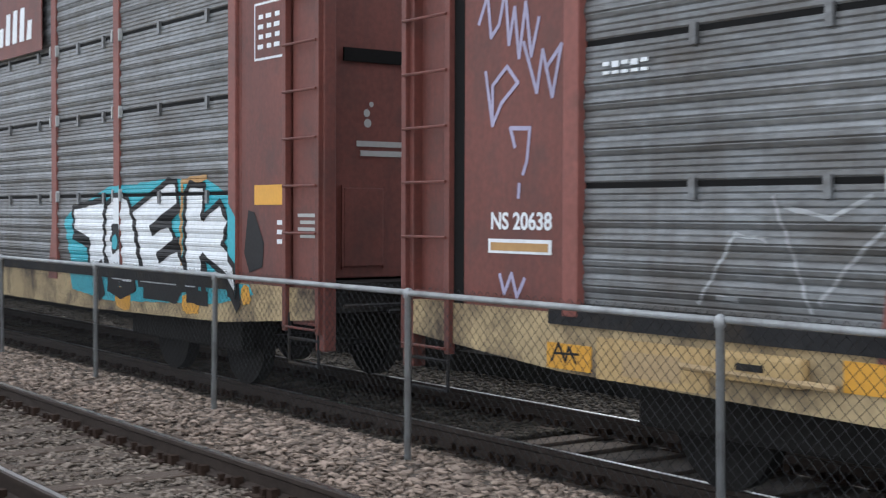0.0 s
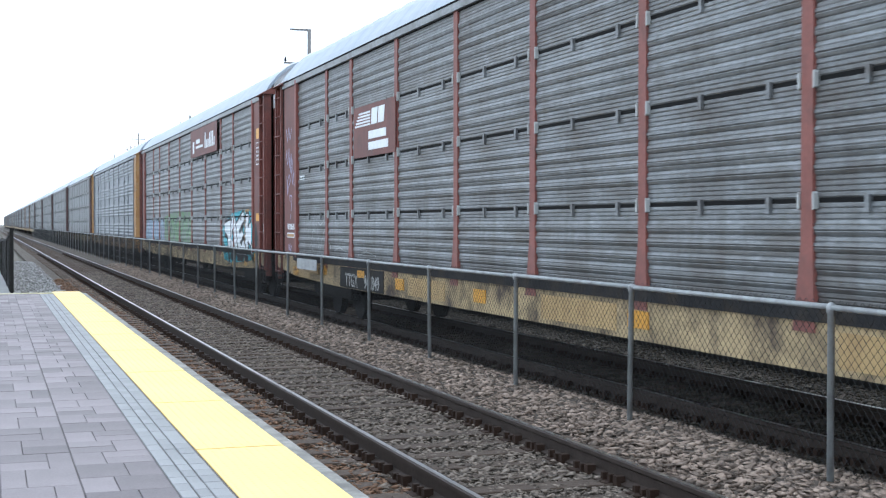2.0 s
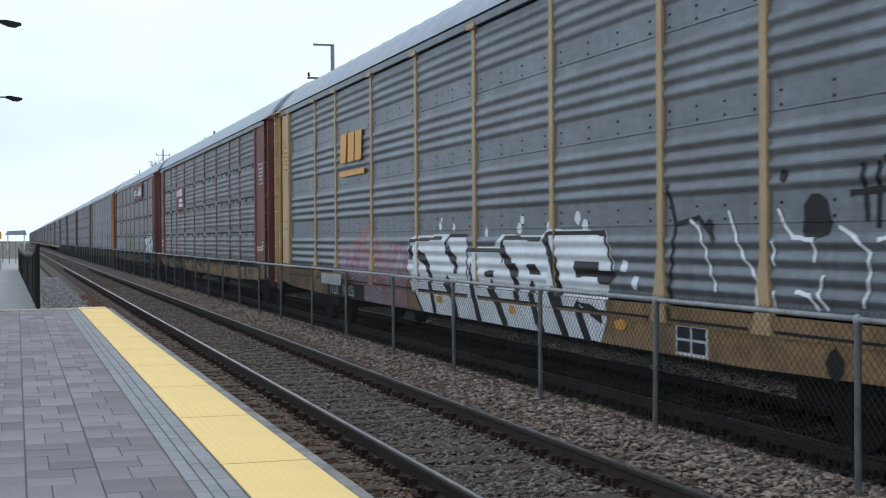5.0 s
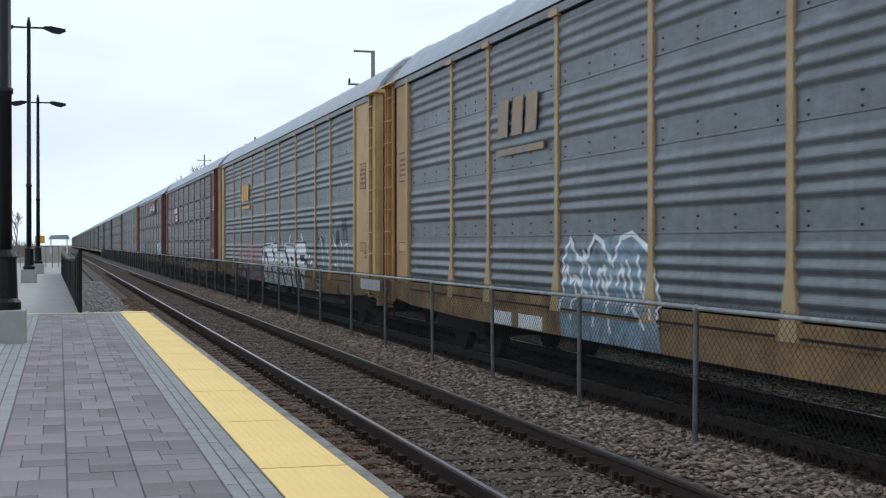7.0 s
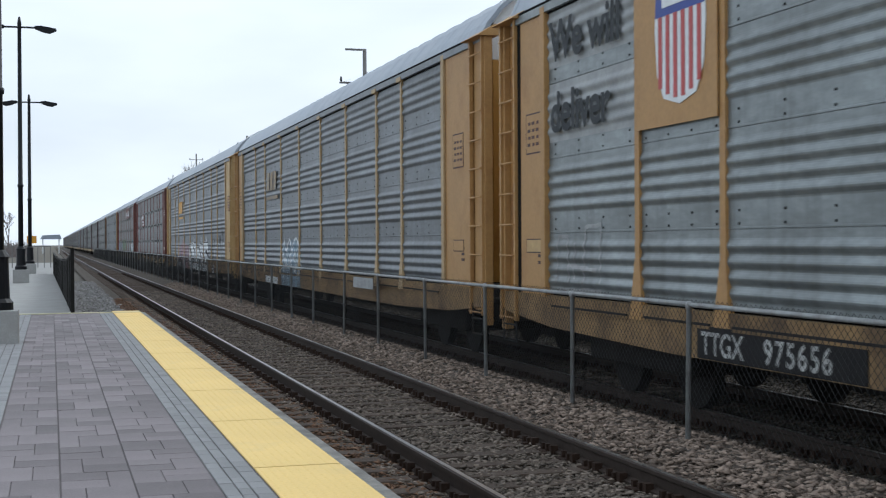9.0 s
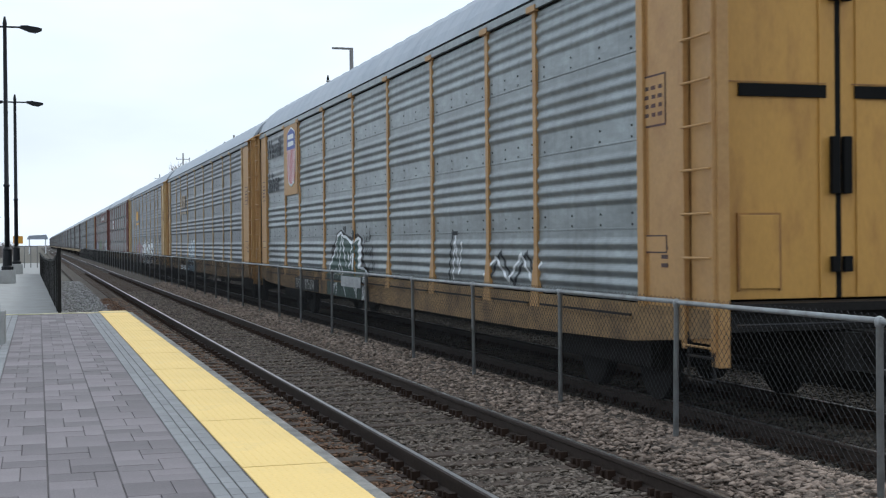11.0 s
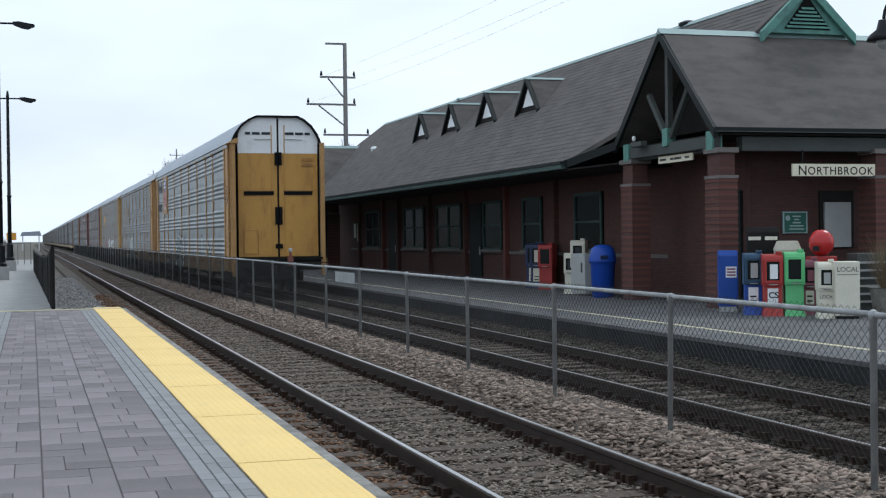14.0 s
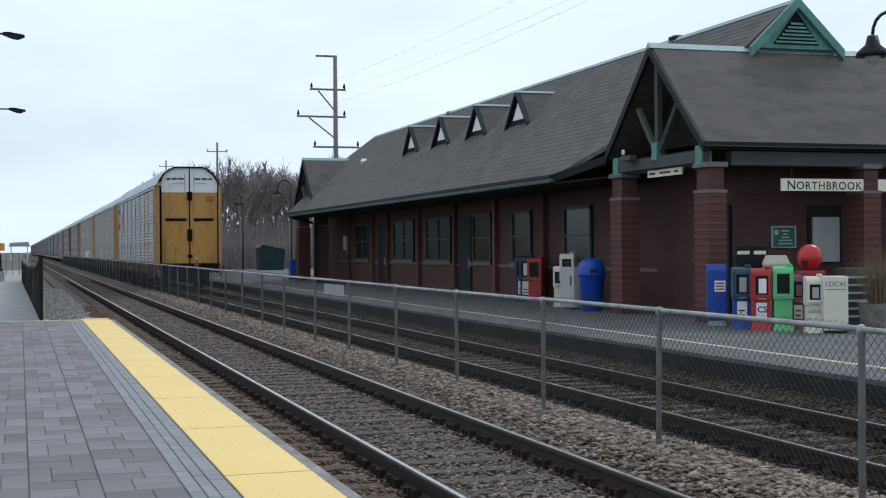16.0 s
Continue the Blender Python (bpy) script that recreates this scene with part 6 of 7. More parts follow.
part("plate", Geo().box(-0.5, 0.5, -0.04, 0, 1.7, 2.5), M["orange"], wsign, "", 0.01)
gate = thing("wire_gate", "low wire gate across the end of the walkway", "gate", "", pose(-3.4, 96, 0.2))
for k in range(9):
    part("bar", Geo().tube((k * 0.42, 0, 0), (k * 0.42, 0, 1.5), 0.03, n=6), M["pole"], gate)
part("rail", Geo().tube((0, 0, 1.45), (3.4, 0, 1.45), 0.03, n=6), M["pole"], gate)
house = thing("far_shed", "small pale metal-roofed shelter far down the line", "building", "", pose(-2.2, 330, -0.4))
for x, y in ((0.3, 0.3), (4.0, 0.3), (0.3, 5.7), (4.0, 5.7)):
    part("post", Geo().tube((x, y, 0), (x, y, 3.4), 0.12, n=6), M["white"], house)
part("roof", Geo().along_y([(-0.3, 3.4), (4.6, 3.4), (4.2, 4.5), (0.2, 4.3)], -0.5, 6.5), M["roof"], house, "pale metal roof")


def wire_pole(x, y, top, label, big):
    p = thing("utility_pole", label, "utility pole", "timber utility poles along the line", pose(x, y, -0.4))
    part("shaft", Geo().tube((0, 0, 0), (0, 0, top + 0.4), 0.2, 0.13, 10), M["pole"], p, smooth=True)
    arms = ((top - 0.1, -1.3, 0.1), (top - 2.3, -1.7, 0.7), (top - 4.1, -2.6, 0.7), (top - 6.1, -1.5, 1.6)) if big else ((top - 1.2, -1.3, 1.3),)
    for z, a, b in arms:
        part("crossarm", Geo().box(a, b, -0.06, 0.06, z + 0.38, z + 0.5), M["pole"], p)
        if big and z < top - 1 and z > top - 5:
            part("brace", Geo().tube((a * 0.7, -0.1, z + 0.36), (-0.05, -0.1, z - 1.0), 0.05, n=6), M["pole"], p)
        for q in (a + 0.1, b - 0.1) if z < top - 1 or not big else ():
            part("insulator", Geo().turned([(0.05, z + 0.52), (0.09, z + 0.6), (0.04, z + 0.85 if big else z + 0.75)], q, 0, 8), M["lamp_black"], p)
    return p


wire_pole(20.0, 86.7, 14.6, "weathered timber utility pole with several crossarms", True)
wire_pole(23.9, 170, 15.4, "distant timber utility pole", False)
wire_pole(26.8, 260, 19.0, "distant timber utility pole", False)
wire_pole(31.0, 360, 20.0, "distant timber utility pole", False)
wires = thing("overhead_wire_set", "thin overhead wires above the station roof", "cable")
for k, (x, z) in enumerate(((18.6, 12.4), (20.6, 12.4), (17.5, 10.6))):
    pts = [Vector((x, 86.7 - 9.0 * i, z - 0.9 * math.sin(math.pi * i / 9))) for i in range(10)]
    g = Geo()
    for a, b in zip(pts, pts[1:]):
        g.tube(a, b, 0.004, n=4)
    part("wire", g, M["lamp_black"], wires)

bin2 = thing("dumpster", "dark green steel refuse container beyond the station", "dumpster", "", pose(18.7, 104.5, -0.05))
part("container", Geo().along_y([(-0.85, 0.2), (0.95, 0.2), (1.1, 1.75), (-0.9, 2.0)], -0.9, 0.9), M["dumpster"], bin2, "", 0.03)
part("lid", Geo().along_y([(-0.95, 2.0), (1.12, 1.75), (1.12, 1.85), (-0.7, 2.25)], -0.95, 0.95), M["dumpster"], bin2, "sloping dark lid")
for s in (-0.7, 0.7):
    part("caster", Geo().tube((s, -0.8, 0.1), (s, -0.7, 0.1), 0.1, n=10), M["lamp_black"], bin2)


cottage = thing("brown_house", "low brown brick house behind bare brush", "house", "", pose(19.5, 128, -0.46))
cw = part("wall", Geo().box(-3.2, 5.9, 0, 6, 0, 2.6), M["brick_house"], cottage, "orange-brown wall")
part("roof", slab([(-3.5, -0.4, 2.55), (6.2, -0.4, 2.55), (6.2, 3, 3.2), (-3.5, 3, 3.2)], 0.1), M["shingle"], cottage)
for x in (-0.6, 4.4):
    pane = part("window", Geo().box(x, x + 0.9, -0.03, 0, 0.9, 2.2), M["glass"], cw)
    for a, b, c, e in ((x - 0.09, x, 0.8, 2.3), (x + 0.9, x + 0.99, 0.8, 2.3), (x, x + 0.9, 2.2, 2.3), (x, x + 0.9, 0.8, 0.9), (x + 0.42, x + 0.48, 0.9, 2.2)):
        part("window_frame", Geo().box(a, b, -0.06, 0, c, e), M["white"], pane, "white window frame")
yard = thing("yard_lamp", "thin dark lamp post beyond the station platform", "lamp post", "", pose(17.2, 108, -0.46))
part("post", Geo().tube((0, 0, 0), (0, 0, 5.9), 0.07, 0.05, 8), M["lamp_black"], yard, smooth=True)
part("lamp_head", Geo().along_x([(-0.12, 5.85), (0.12, 5.85), (0.08, 6.0), (-0.08, 6.0)], -0.75, 0.05), M["lamp_black"], yard)


def bare_tree(seed, height):
    """Trunk, limbs and fine twigs; returns two meshes."""
    r = random.Random(seed)
    trunk, twigs = Geo(), Geo()

    def grow(p, way, length, rad, depth):
        q = p + way * length
        rad = max(rad, 0.022)
        (trunk if depth < 2 else twigs).tube(p, q, rad, rad * 0.65, 5 if depth < 2 else 3)
        if depth == 5:
            return
        for _ in range(3 if depth < 4 else 4):
            turn = Vector((r.uniform(-1, 1), r.uniform(-1, 1), r.uniform(-0.15, 0.9)))
            w = (way * 0.9 + turn * 0.75).normalized()
            grow(p + way * length * r.uniform(0.55, 1.0), w, length * r.uniform(0.62, 0.8), rad * 0.6, depth + 1)

    grow(Vector((0, 0, 0)), Vector((0.03, 0.02, 1)).normalized(), height * 0.30, height * 0.017, 0)
    return trunk.mesh("trunk", M["bark"]), twigs.mesh("crown", M["bark"])


TREES = [bare_tree(s, 15) for s in (1, 2, 3)]
trng = random.Random(6)
spots = [(19.5 + 2.0 * (k % 10) + trng.uniform(-1, 1), 138 + 9 * (k // 10) + trng.uniform(-4, 4)) for k in range(52)]
spots += [(-9 - 3.2 * k + trng.uniform(-1, 1), 260 + trng.uniform(-30, 60)) for k in range(9)]
for k, (x, y) in enumerate(spots):
    t = thing("bare_tree", "leafless grey-brown tree with fine twigs beyond the platform", "tree", "bare trees in the distance")
    s = trng.uniform(0.85, 1.1) * (0.75 if x < 0 else 1.0)
    t.matrix_basis = Matrix.LocRotScale((x, y, -0.46), Euler((0, 0, trng.uniform(0, 6))), (s, s, s))
    a, b = TREES[k % 3]
    part("trunk", a, M["bark"], t)
    part("crown", b, M["bark"], t, "bare twigs")
scrub = Geo()
for k in range(20000):
    side = trng.random() < 0.55
    x = trng.uniform(19, 50) if side else trng.uniform(-60, -5)
    y = trng.uniform(150, 185) if side else trng.uniform(240, 330)
    h = trng.uniform(0.8, 7.0 if side else 3.5)
    a = trng.uniform(0, math.tau)
    p = Vector((x, y, -0.46))
    q = p + Vector((0.5 * math.cos(a), 0.5 * math.sin(a), h))
    w = Vector((math.sin(a), -math.cos(a), 0)) * 0.07
    scrub.add([p - w, p + w, q], [(0, 1, 2)])
for k in range(9000):
    side = k % 2
    x, y = (trng.uniform(15.5, 30), trng.uniform(111, 127)) if side else (trng.uniform(-26, -5.2), trng.uniform(105, 130))
    h, a = trng.uniform(0.6, 6.0) * (0.45 if not side else 1.0), trng.uniform(0, math.tau)
    p = Vector((x, y, -0.46))
    q = p + Vector((0.6 * math.cos(a), 0.6 * math.sin(a), h))
    w = Vector((math.sin(a), -math.cos(a), 0)) * 0.03
    scrub.add([p - w, p + w, q], [(0, 1, 2)])
tagged(part("scrub", scrub, M["bark"]), "brown leafless scrub and brush in the distance", "scrub", "", "stuff")



# ---- paint sprayed on the cars ----
def blob(y, z, r, seed, sq=1.0):
    rr = random.Random(seed)
    return [(y + r * sq * math.cos(a) * rr.uniform(0.75, 1.15), z + r * math.sin(a) * rr.uniform(0.75, 1.15)) for a in [k * math.tau / 11 for k in range(11)]]


def scrawl(y, z, w, h, n, seed):
    """An unreadable hand-drawn line of n strokes."""
    rr = random.Random(seed)
    pts = []
    for k in range(n):
        pts.append((y - w * k / n + rr.uniform(-0.4, 0.4) * w / n, z + rr.uniform(0, h)))
    return pts


r = car_white_tag
body = [(15.75, 1.76), (15.36, 1.82), (12.91, 1.84), (12.86, 1.64), (11.77, 1.67), (11.5, 1.82), (10.13, 1.8), (9.95, 1.88), (8.31, 1.85), (8.06, 1.43), (8.2, 1.28), (8.26, 1.18), (8.2, 0.91), (8.35, 0.66), (14.8, 0.66), (15.38, 0.94), (15.83, 1.33)]
spray("spray_tag", [body], "group", M["spray_white"], r, "large silver-white block-letter spray tag", 0.006, True)
thin = ([(15.76, 1.44), (15.68, 1.74), (14.03, 1.78)], [(13.7, 1.56), (13.87, 1.67), (13.64, 1.81), (12.91, 1.81)], [(12.87, 1.23), (12.86, 1.61), (11.55, 1.62)], [(11.46, 1.47), (11.53, 1.65), (11.37, 1.78), (10.14, 1.76)], [(10.02, 1.8), (9.88, 1.83), (8.34, 1.82), (8.11, 1.43)], [(15.3, 0.95), (14.9, 0.68)])
thick = ([(15.17, 1.53), (14.74, 1.39), (14.45, 1.01), (14.25, 0.7)], [(13.76, 1.61), (13.38, 1.44), (13.36, 1.32)], [(13.8, 1.17), (13.39, 0.95), (13.2, 0.67)], [(12.72, 1.36), (12.48, 0.98), (12.24, 0.67)], [(11.91, 1.16), (11.56, 0.96), (11.24, 0.67)],
         [(11.46, 1.62), (11.08, 1.36), (10.84, 1.02)], [(10.45, 1.2), (10.19, 0.83), (10.0, 0.67)], [(10.0, 1.77), (9.74, 1.5), (9.47, 1.0)], [(9.76, 1.15), (9.3, 0.67)], [(9.0, 1.02), (8.69, 0.67)])
inks = [q for pts in thin for q in stroke(pts, 0.05)] + [q for pts in thick for q in stroke(pts, 0.15)]
inks += [[(12.14, 1.34), (11.77, 1.35), (11.77, 1.27), (12.09, 1.26)], [(10.6, 1.45), (10.29, 1.46), (10.15, 1.34), (10.5, 1.33)], [(11.25, 1.46), (10.95, 1.46), (10.85, 1.3), (11.1, 1.28)],
         [(9.16, 1.52), (8.5, 1.52), (8.44, 1.42), (8.06, 1.42), (8.2, 1.28), (8.44, 1.28), (8.53, 1.35), (9.1, 1.34)], [(8.97, 1.07), (8.62, 1.06), (8.32, 0.98), (8.32, 0.86), (8.56, 0.92)], [(15.72, 1.66), (15.55, 1.66), (15.5, 1.44), (15.7, 1.44)], [(15.3, 1.56), (14.9, 1.55), (14.7, 1.36), (15.0, 1.4)]]
spray("outline", inks, "group", M["black"], r, "black letter outlines", 0.010, True)
for k, (y, z, rad) in enumerate(((14.12, 1.95, 0.09), (14.05, 2.04, 0.05), (13.48, 1.93, 0.08), (12.09, 1.85, 0.09), (10.77, 1.99, 0.08), (10.87, 1.89, 0.1), (9.06, 2.0, 0.11), (8.86, 1.91, 0.11), (9.91, 1.91, 0.09), (7.85, 1.48, 0.1), (7.6, 1.32, 0.1))):
    spray("paint_blot", [blob(y, z, rad * 0.72, k + 1, 1.2)], "group", M["spray_white"], r, "", 0.005, True)
for k, (y, mat) in enumerate(((14.0, "orange"), (11.0, "orange"), (7.87, "orange"))):
    spray("sill_splash", [blob(y, 0.88, 0.06, 70 + k, 2.6)], "group", M[mat], r, "", 0.0125)
reds = [[(20.7, 1.62), (19.2, 1.75), (18.4, 2.1), (17.9, 1.8), (16.8, 1.72), (15.8, 1.6), (15.75, 0.66), (20.6, 0.7)]]
spray("faded_tag", reds, "group", M["spray_red"], r, "faded red spray tag", 0.004)
rr_lines = [q for k in range(7) for q in stroke(scrawl(20.4 - 0.65 * k, 0.9, 0.6, 0.75, 4, 40 + k), 0.05)]
spray("faded_lines", rr_lines, "group", M["spray_lilac"], r, "", 0.006)
dark = [q for pts in ([(6.9, 2.26), (6.75, 1.9), (6.85, 1.3), (6.8, 0.95)], [(6.7, 1.9), (6.3, 1.95), (6.0, 1.75)], [(3.8, 2.3), (3.75, 1.9)], [(3.6, 2.3), (3.62, 1.85)], [(3.95, 2.1), (3.4, 2.12)], [(3.5, 2.35), (3.35, 1.8)]) for q in stroke(pts, 0.05)]
spray("black_scribble", dark + [blob(4.4, 1.92, 0.2, 21, 1.1), blob(6.1, 1.88, 0.07, 22), blob(4.86, 2.27, 0.06, 23), blob(4.1, 0.8, 0.12, 24)], "group", M["black"], r, "black spray scribbles")
pale = [q for pts in ([(6.45, 1.93), (6.3, 1.86), (6.16, 1.67), (6.05, 1.47), (5.95, 1.3)], [(5.75, 2.0), (5.68, 1.87), (5.51, 1.63), (5.28, 1.44), (5.2, 1.21)], [(5.02, 1.73), (5.0, 1.54)], [(4.95, 2.0), (4.85, 1.86), (4.72, 1.77), (4.44, 1.75), (4.4, 1.59)],
                     [(4.1, 1.85), (3.89, 1.77), (3.71, 1.65), (3.71, 1.44), (3.78, 1.25)], [(5.0, 1.33), (5.0, 1.19)], [(4.68, 1.34), (4.48, 1.31), (4.37, 1.2)], [(4.29, 1.47), (4.37, 1.33), (4.25, 1.21)], [(3.6, 1.75), (3.3, 1.8), (3.15, 1.4)]) for q in stroke(pts, 0.035)]
spray("white_scribble", pale, "group", M["spray_white"], r, "thin white spray lines", 0.008, True)
plate = side_bar("number_plate", r, 6.06, 6.66, 0.68, 0.97, M["spray_white"], -1.508, "white-edged black data plate")
for y, z in ((6.09, 0.84), (6.38, 0.84), (6.09, 0.71), (6.38, 0.71)):
    part("plate_field", Geo().box(-1.511, -1.5075, y, y + 0.25, z, z + 0.105), M["black"], plate)

def tag(name, shapes, *rest):
    return spray(name, [[(y - 0.45, z) for y, z in s] for s in shapes], *rest)


r = car_teal_tag
backing = [(6.45, 1.68), (6.2, 1.78), (5.1, 2.06), (4.4, 2.08), (3.6, 2.12), (2.65, 2.11), (2.4, 2.03), (2.1, 1.9), (1.9, 1.72), (1.82, 1.25), (1.6, 1.02), (2.3, 0.9), (5.0, 0.78), (6.1, 0.86)]
spray("tag_backing", [backing], "fine", M["spray_teal"], r, "teal spray-paint backing", 0.004, True)
letters = [[(6.15, 1.83), (5.19, 1.92), (5.19, 1.15), (5.68, 1.14), (5.64, 1.45), (6.11, 1.54)], [(5.15, 1.86), (4.87, 1.97), (4.57, 1.95), (4.35, 1.68), (4.17, 1.19), (4.35, 0.98), (4.96, 1.01), (5.19, 1.31)],
           [(4.42, 1.8), (3.51, 2.1), (3.32, 2.09), (3.26, 1.83), (3.79, 1.6), (3.45, 1.66), (3.32, 1.47), (3.65, 1.32), (3.26, 1.41), (3.1, 1.2), (3.13, 1.0), (4.14, 1.0)],
           [(3.1, 1.97), (3.0, 2.06), (2.67, 2.04), (2.7, 1.72), (2.34, 1.88), (2.15, 1.7), (2.26, 1.48), (1.94, 1.27), (1.88, 0.96), (2.06, 1.1), (2.7, 1.35), (2.76, 1.0), (3.1, 1.0)]]
for l in letters:
    spray("tag_letter", [l], "fine", M["spray_white"], r, "silver block letter", 0.007, True)
edges = [q for l in letters for q in stroke(l + [l[0]], 0.065)]
edges += stroke([(3.89, 1.59), (3.26, 1.82)], 0.13) + stroke([(3.72, 1.31), (3.26, 1.46)], 0.13) + stroke([(2.7, 1.33), (2.61, 1.02)], 0.1) + stroke([(5.35, 1.15), (5.2, 0.86)], 0.2)
edges += stroke([(4.98, 0.95), (4.65, 0.88), (4.28, 0.98)], 0.13) + stroke([(4.0, 0.93), (3.26, 0.92), (3.07, 1.09)], 0.14) + stroke([(2.95, 0.94), (2.56, 0.93)], 0.14) + stroke([(2.15, 1.15), (1.9, 0.9)], 0.12) + stroke([(6.1, 1.5), (5.7, 1.42)], 0.12)
edges += [[(4.95, 1.65), (4.76, 1.65), (4.69, 1.38), (4.88, 1.3), (5.01, 1.47)]]
spray("tag_outline", edges, "fine", M["black"], r, "black letter outlines", 0.011, True)
spray("tag_spot", [blob(4.85, 1.44, 0.09, 31)], "fine", M["spray_teal"], r, "", 0.014, True)
spray("tag_accent", stroke([(3.19, 1.25), (3.18, 2.09), (2.64, 2.12)], 0.06) , "fine", M["yellow"], r, "ochre spray lines", 0.009, True)
spray("sill_splash", [blob(4.6, 0.82, 0.14, 33, 1.6), blob(2.9, 0.86, 0.12, 34, 1.8), blob(1.75, 1.0, 0.1, 35)], "fine", M["orange"], r, "", 0.005)
part("black_smudge", Geo().add([(-1.4945, y, z) for y, z in [(1.72, 1.8), (1.6, 1.78), (1.42, 1.5), (1.45, 1.28), (1.7, 1.22), (1.8, 1.4)]], [(0, 1, 2, 3, 4, 5)]), M["black"], r, "black spray smudge")
tag("green_tag", [[(19.4, 1.1), (19.5, 2.05), (16.5, 2.2), (13.2, 2.15), (12.7, 1.6), (12.9, 1.15)]], "fine", material("spray_lime_green", (0.11, 0.25, 0.09), 0.6, 0, 0.3, 2, 20, 0, (0.17, 0.19, 0.17), low=0.4, high=0.58), r, "green spray tag", 0.004)
tag("green_lines", [q for k in range(6) for q in stroke(scrawl(19.2 - 1.1 * k, 1.2, 0.9, 0.85, 4, 60 + k), 0.08)], "fine", M["spray_green"], r, "", 0.008)
tag("blue_tag", [[(26.0, 1.1), (25.1, 1.95), (22.5, 2.0), (19.7, 1.95), (19.6, 1.15)]], "fine", M["spray_blue"], r, "pale blue spray tag", 0.004)
tag("blue_lines", [q for k in range(5) for q in stroke(scrawl(24.8 - 1.1 * k, 1.2, 0.9, 0.75, 4, 80 + k), 0.09)], "fine", M["spray_lilac"], r, "", 0.008)

r = car_blue_tag
spray("blue_tag", [[(17.9, 1.0), (17.85, 1.6), (17.6, 1.85), (17.1, 1.6), (16.6, 1.85), (15.9, 1.9), (15.4, 1.75), (15.1, 1.3), (15.0, 0.66), (17.8, 0.62)]], "group", M["spray_blue"], r, "pale blue spray tag")
spray("blue_lines", [q for k in range(5) for q in stroke(scrawl(17.8 - 0.55 * k, 1.0, 0.5, 0.75, 4, 100 + k), 0.06)], "group", M["spray_white"], r, "", 0.009)

edge = [(17.85, 1.0), (17.8, 1.6), (17.6, 1.85), (17.35, 1.62), (17.1, 1.58), (16.85, 1.88), (16.6, 1.8), (16.3, 1.55), (16.1, 1.85), (15.8, 1.9), (15.4, 1.75), (15.15, 1.35), (15.05, 0.95)]
spray("tag_edge", [q for pts in (edge, [(17.5, 0.9), (17.4, 1.4), (17.1, 1.2)], [(16.8, 0.85), (16.7, 1.5), (16.4, 1.1), (16.3, 0.8)], [(15.9, 1.6), (15.7, 1.1), (15.4, 0.9)]) for q in stroke(pts, 0.06)], "group", M["spray_white"], r, "silver outline of the tag", 0.011)

r = car_deliver
tag = [(17.5, 1.15), (16.75, 1.61), (16.6, 1.9), (16.25, 1.97), (16.08, 1.89), (15.84, 1.88), (15.24, 1.75), (14.72, 1.85), (14.54, 1.81), (14.43, 1.66), (14.52, 1.28), (14.24, 1.27), (14.06, 1.2), (13.98, 1.1), (14.05, 0.64), (17.5, 0.64)]
halo = [(17.2, 1.45), (17.15, 1.7), (16.9, 1.72), (16.72, 1.95), (16.25, 2.03), (15.95, 1.95), (15.3, 1.86), (15.2, 1.95), (15.0, 1.93), (14.7, 1.92), (14.4, 1.84), (14.28, 1.6), (14.25, 1.38), (13.95, 1.28), (13.8, 1.1), (13.7, 0.66), (14.3, 0.64), (16.5, 1.2)]
spray("tag_shadow", [halo], "group", M["black"], r, "black edge of a spray tag", 0.004, True)
spray("green_tag", [tag], "group", M["spray_green"], r, "dark grey-green spray tag", 0.007, True)
white = [q for pts in (tag[:14], [(16.21, 1.92), (16.3, 1.58), (16.43, 1.27), (16.37, 1.07)], [(15.24, 1.74), (15.38, 1.41), (15.52, 1.26)], [(15.68, 1.02), (15.91, 0.94), (15.71, 0.72)], [(15.09, 1.01), (14.73, 0.72)],
                     [(16.76, 1.22), (16.84, 1.04)], [(16.26, 1.33), (16.06, 1.08)], [(16.6, 1.7), (16.58, 1.45)], [(16.99, 0.72), (16.89, 0.89), (16.5, 0.92), (16.56, 0.74)], [(15.62, 1.55), (15.5, 1.42)]) for q in stroke(pts, 0.055)]
white += [[(16.14, 1.86), (16.05, 1.84), (15.85, 1.5), (15.73, 1.25), (15.92, 1.45)], [(15.19, 1.53), (15.01, 1.56), (15.06, 1.23), (15.14, 1.22)], [(14.68, 1.82), (14.52, 1.79), (14.43, 1.68), (14.55, 1.26), (14.73, 1.25)],
          [(14.2, 1.2), (13.99, 1.14), (14.07, 0.66), (14.3, 0.66)], [(14.85, 0.98), (14.65, 1.05), (14.72, 0.7), (14.8, 0.7)], [(17.0, 0.7), (16.9, 0.9), (16.7, 0.9), (16.8, 0.7)]]
spray("tag_lines", white, "group", M["spray_white"], r, "white spray outlines", 0.011, True)
for y, z, rad, seed in ((15.9, 2.03, 0.08, 51), (15.08, 1.93, 0.09, 52), (16.05, 2.05, 0.05, 53)):
    spray("drip_mark", [blob(y, z, rad, seed)], "group", M["black"], r, "", 0.006, True)
inks = ([(14.27, 1.9), (14.18, 1.75), (14.03, 1.87), (14.07, 1.78), (13.95, 1.78)], [(13.82, 2.03), (13.86, 1.78), (13.75, 1.9)], [(14.11, 1.68), (14.11, 1.52), (13.98, 1.64), (13.94, 1.5)], [(13.82, 1.64), (13.8, 1.5), (13.57, 1.69), (13.57, 1.46)],
        [(13.94, 1.36), (13.84, 1.25), (13.8, 1.38)], [(13.62, 1.42), (13.54, 1.26), (13.46, 1.42), (13.4, 1.27)])
spray("black_scribble", [q for pts in inks for q in stroke(pts, 0.028)], "group", M["grey_text"], r, "thin black marker scribble")
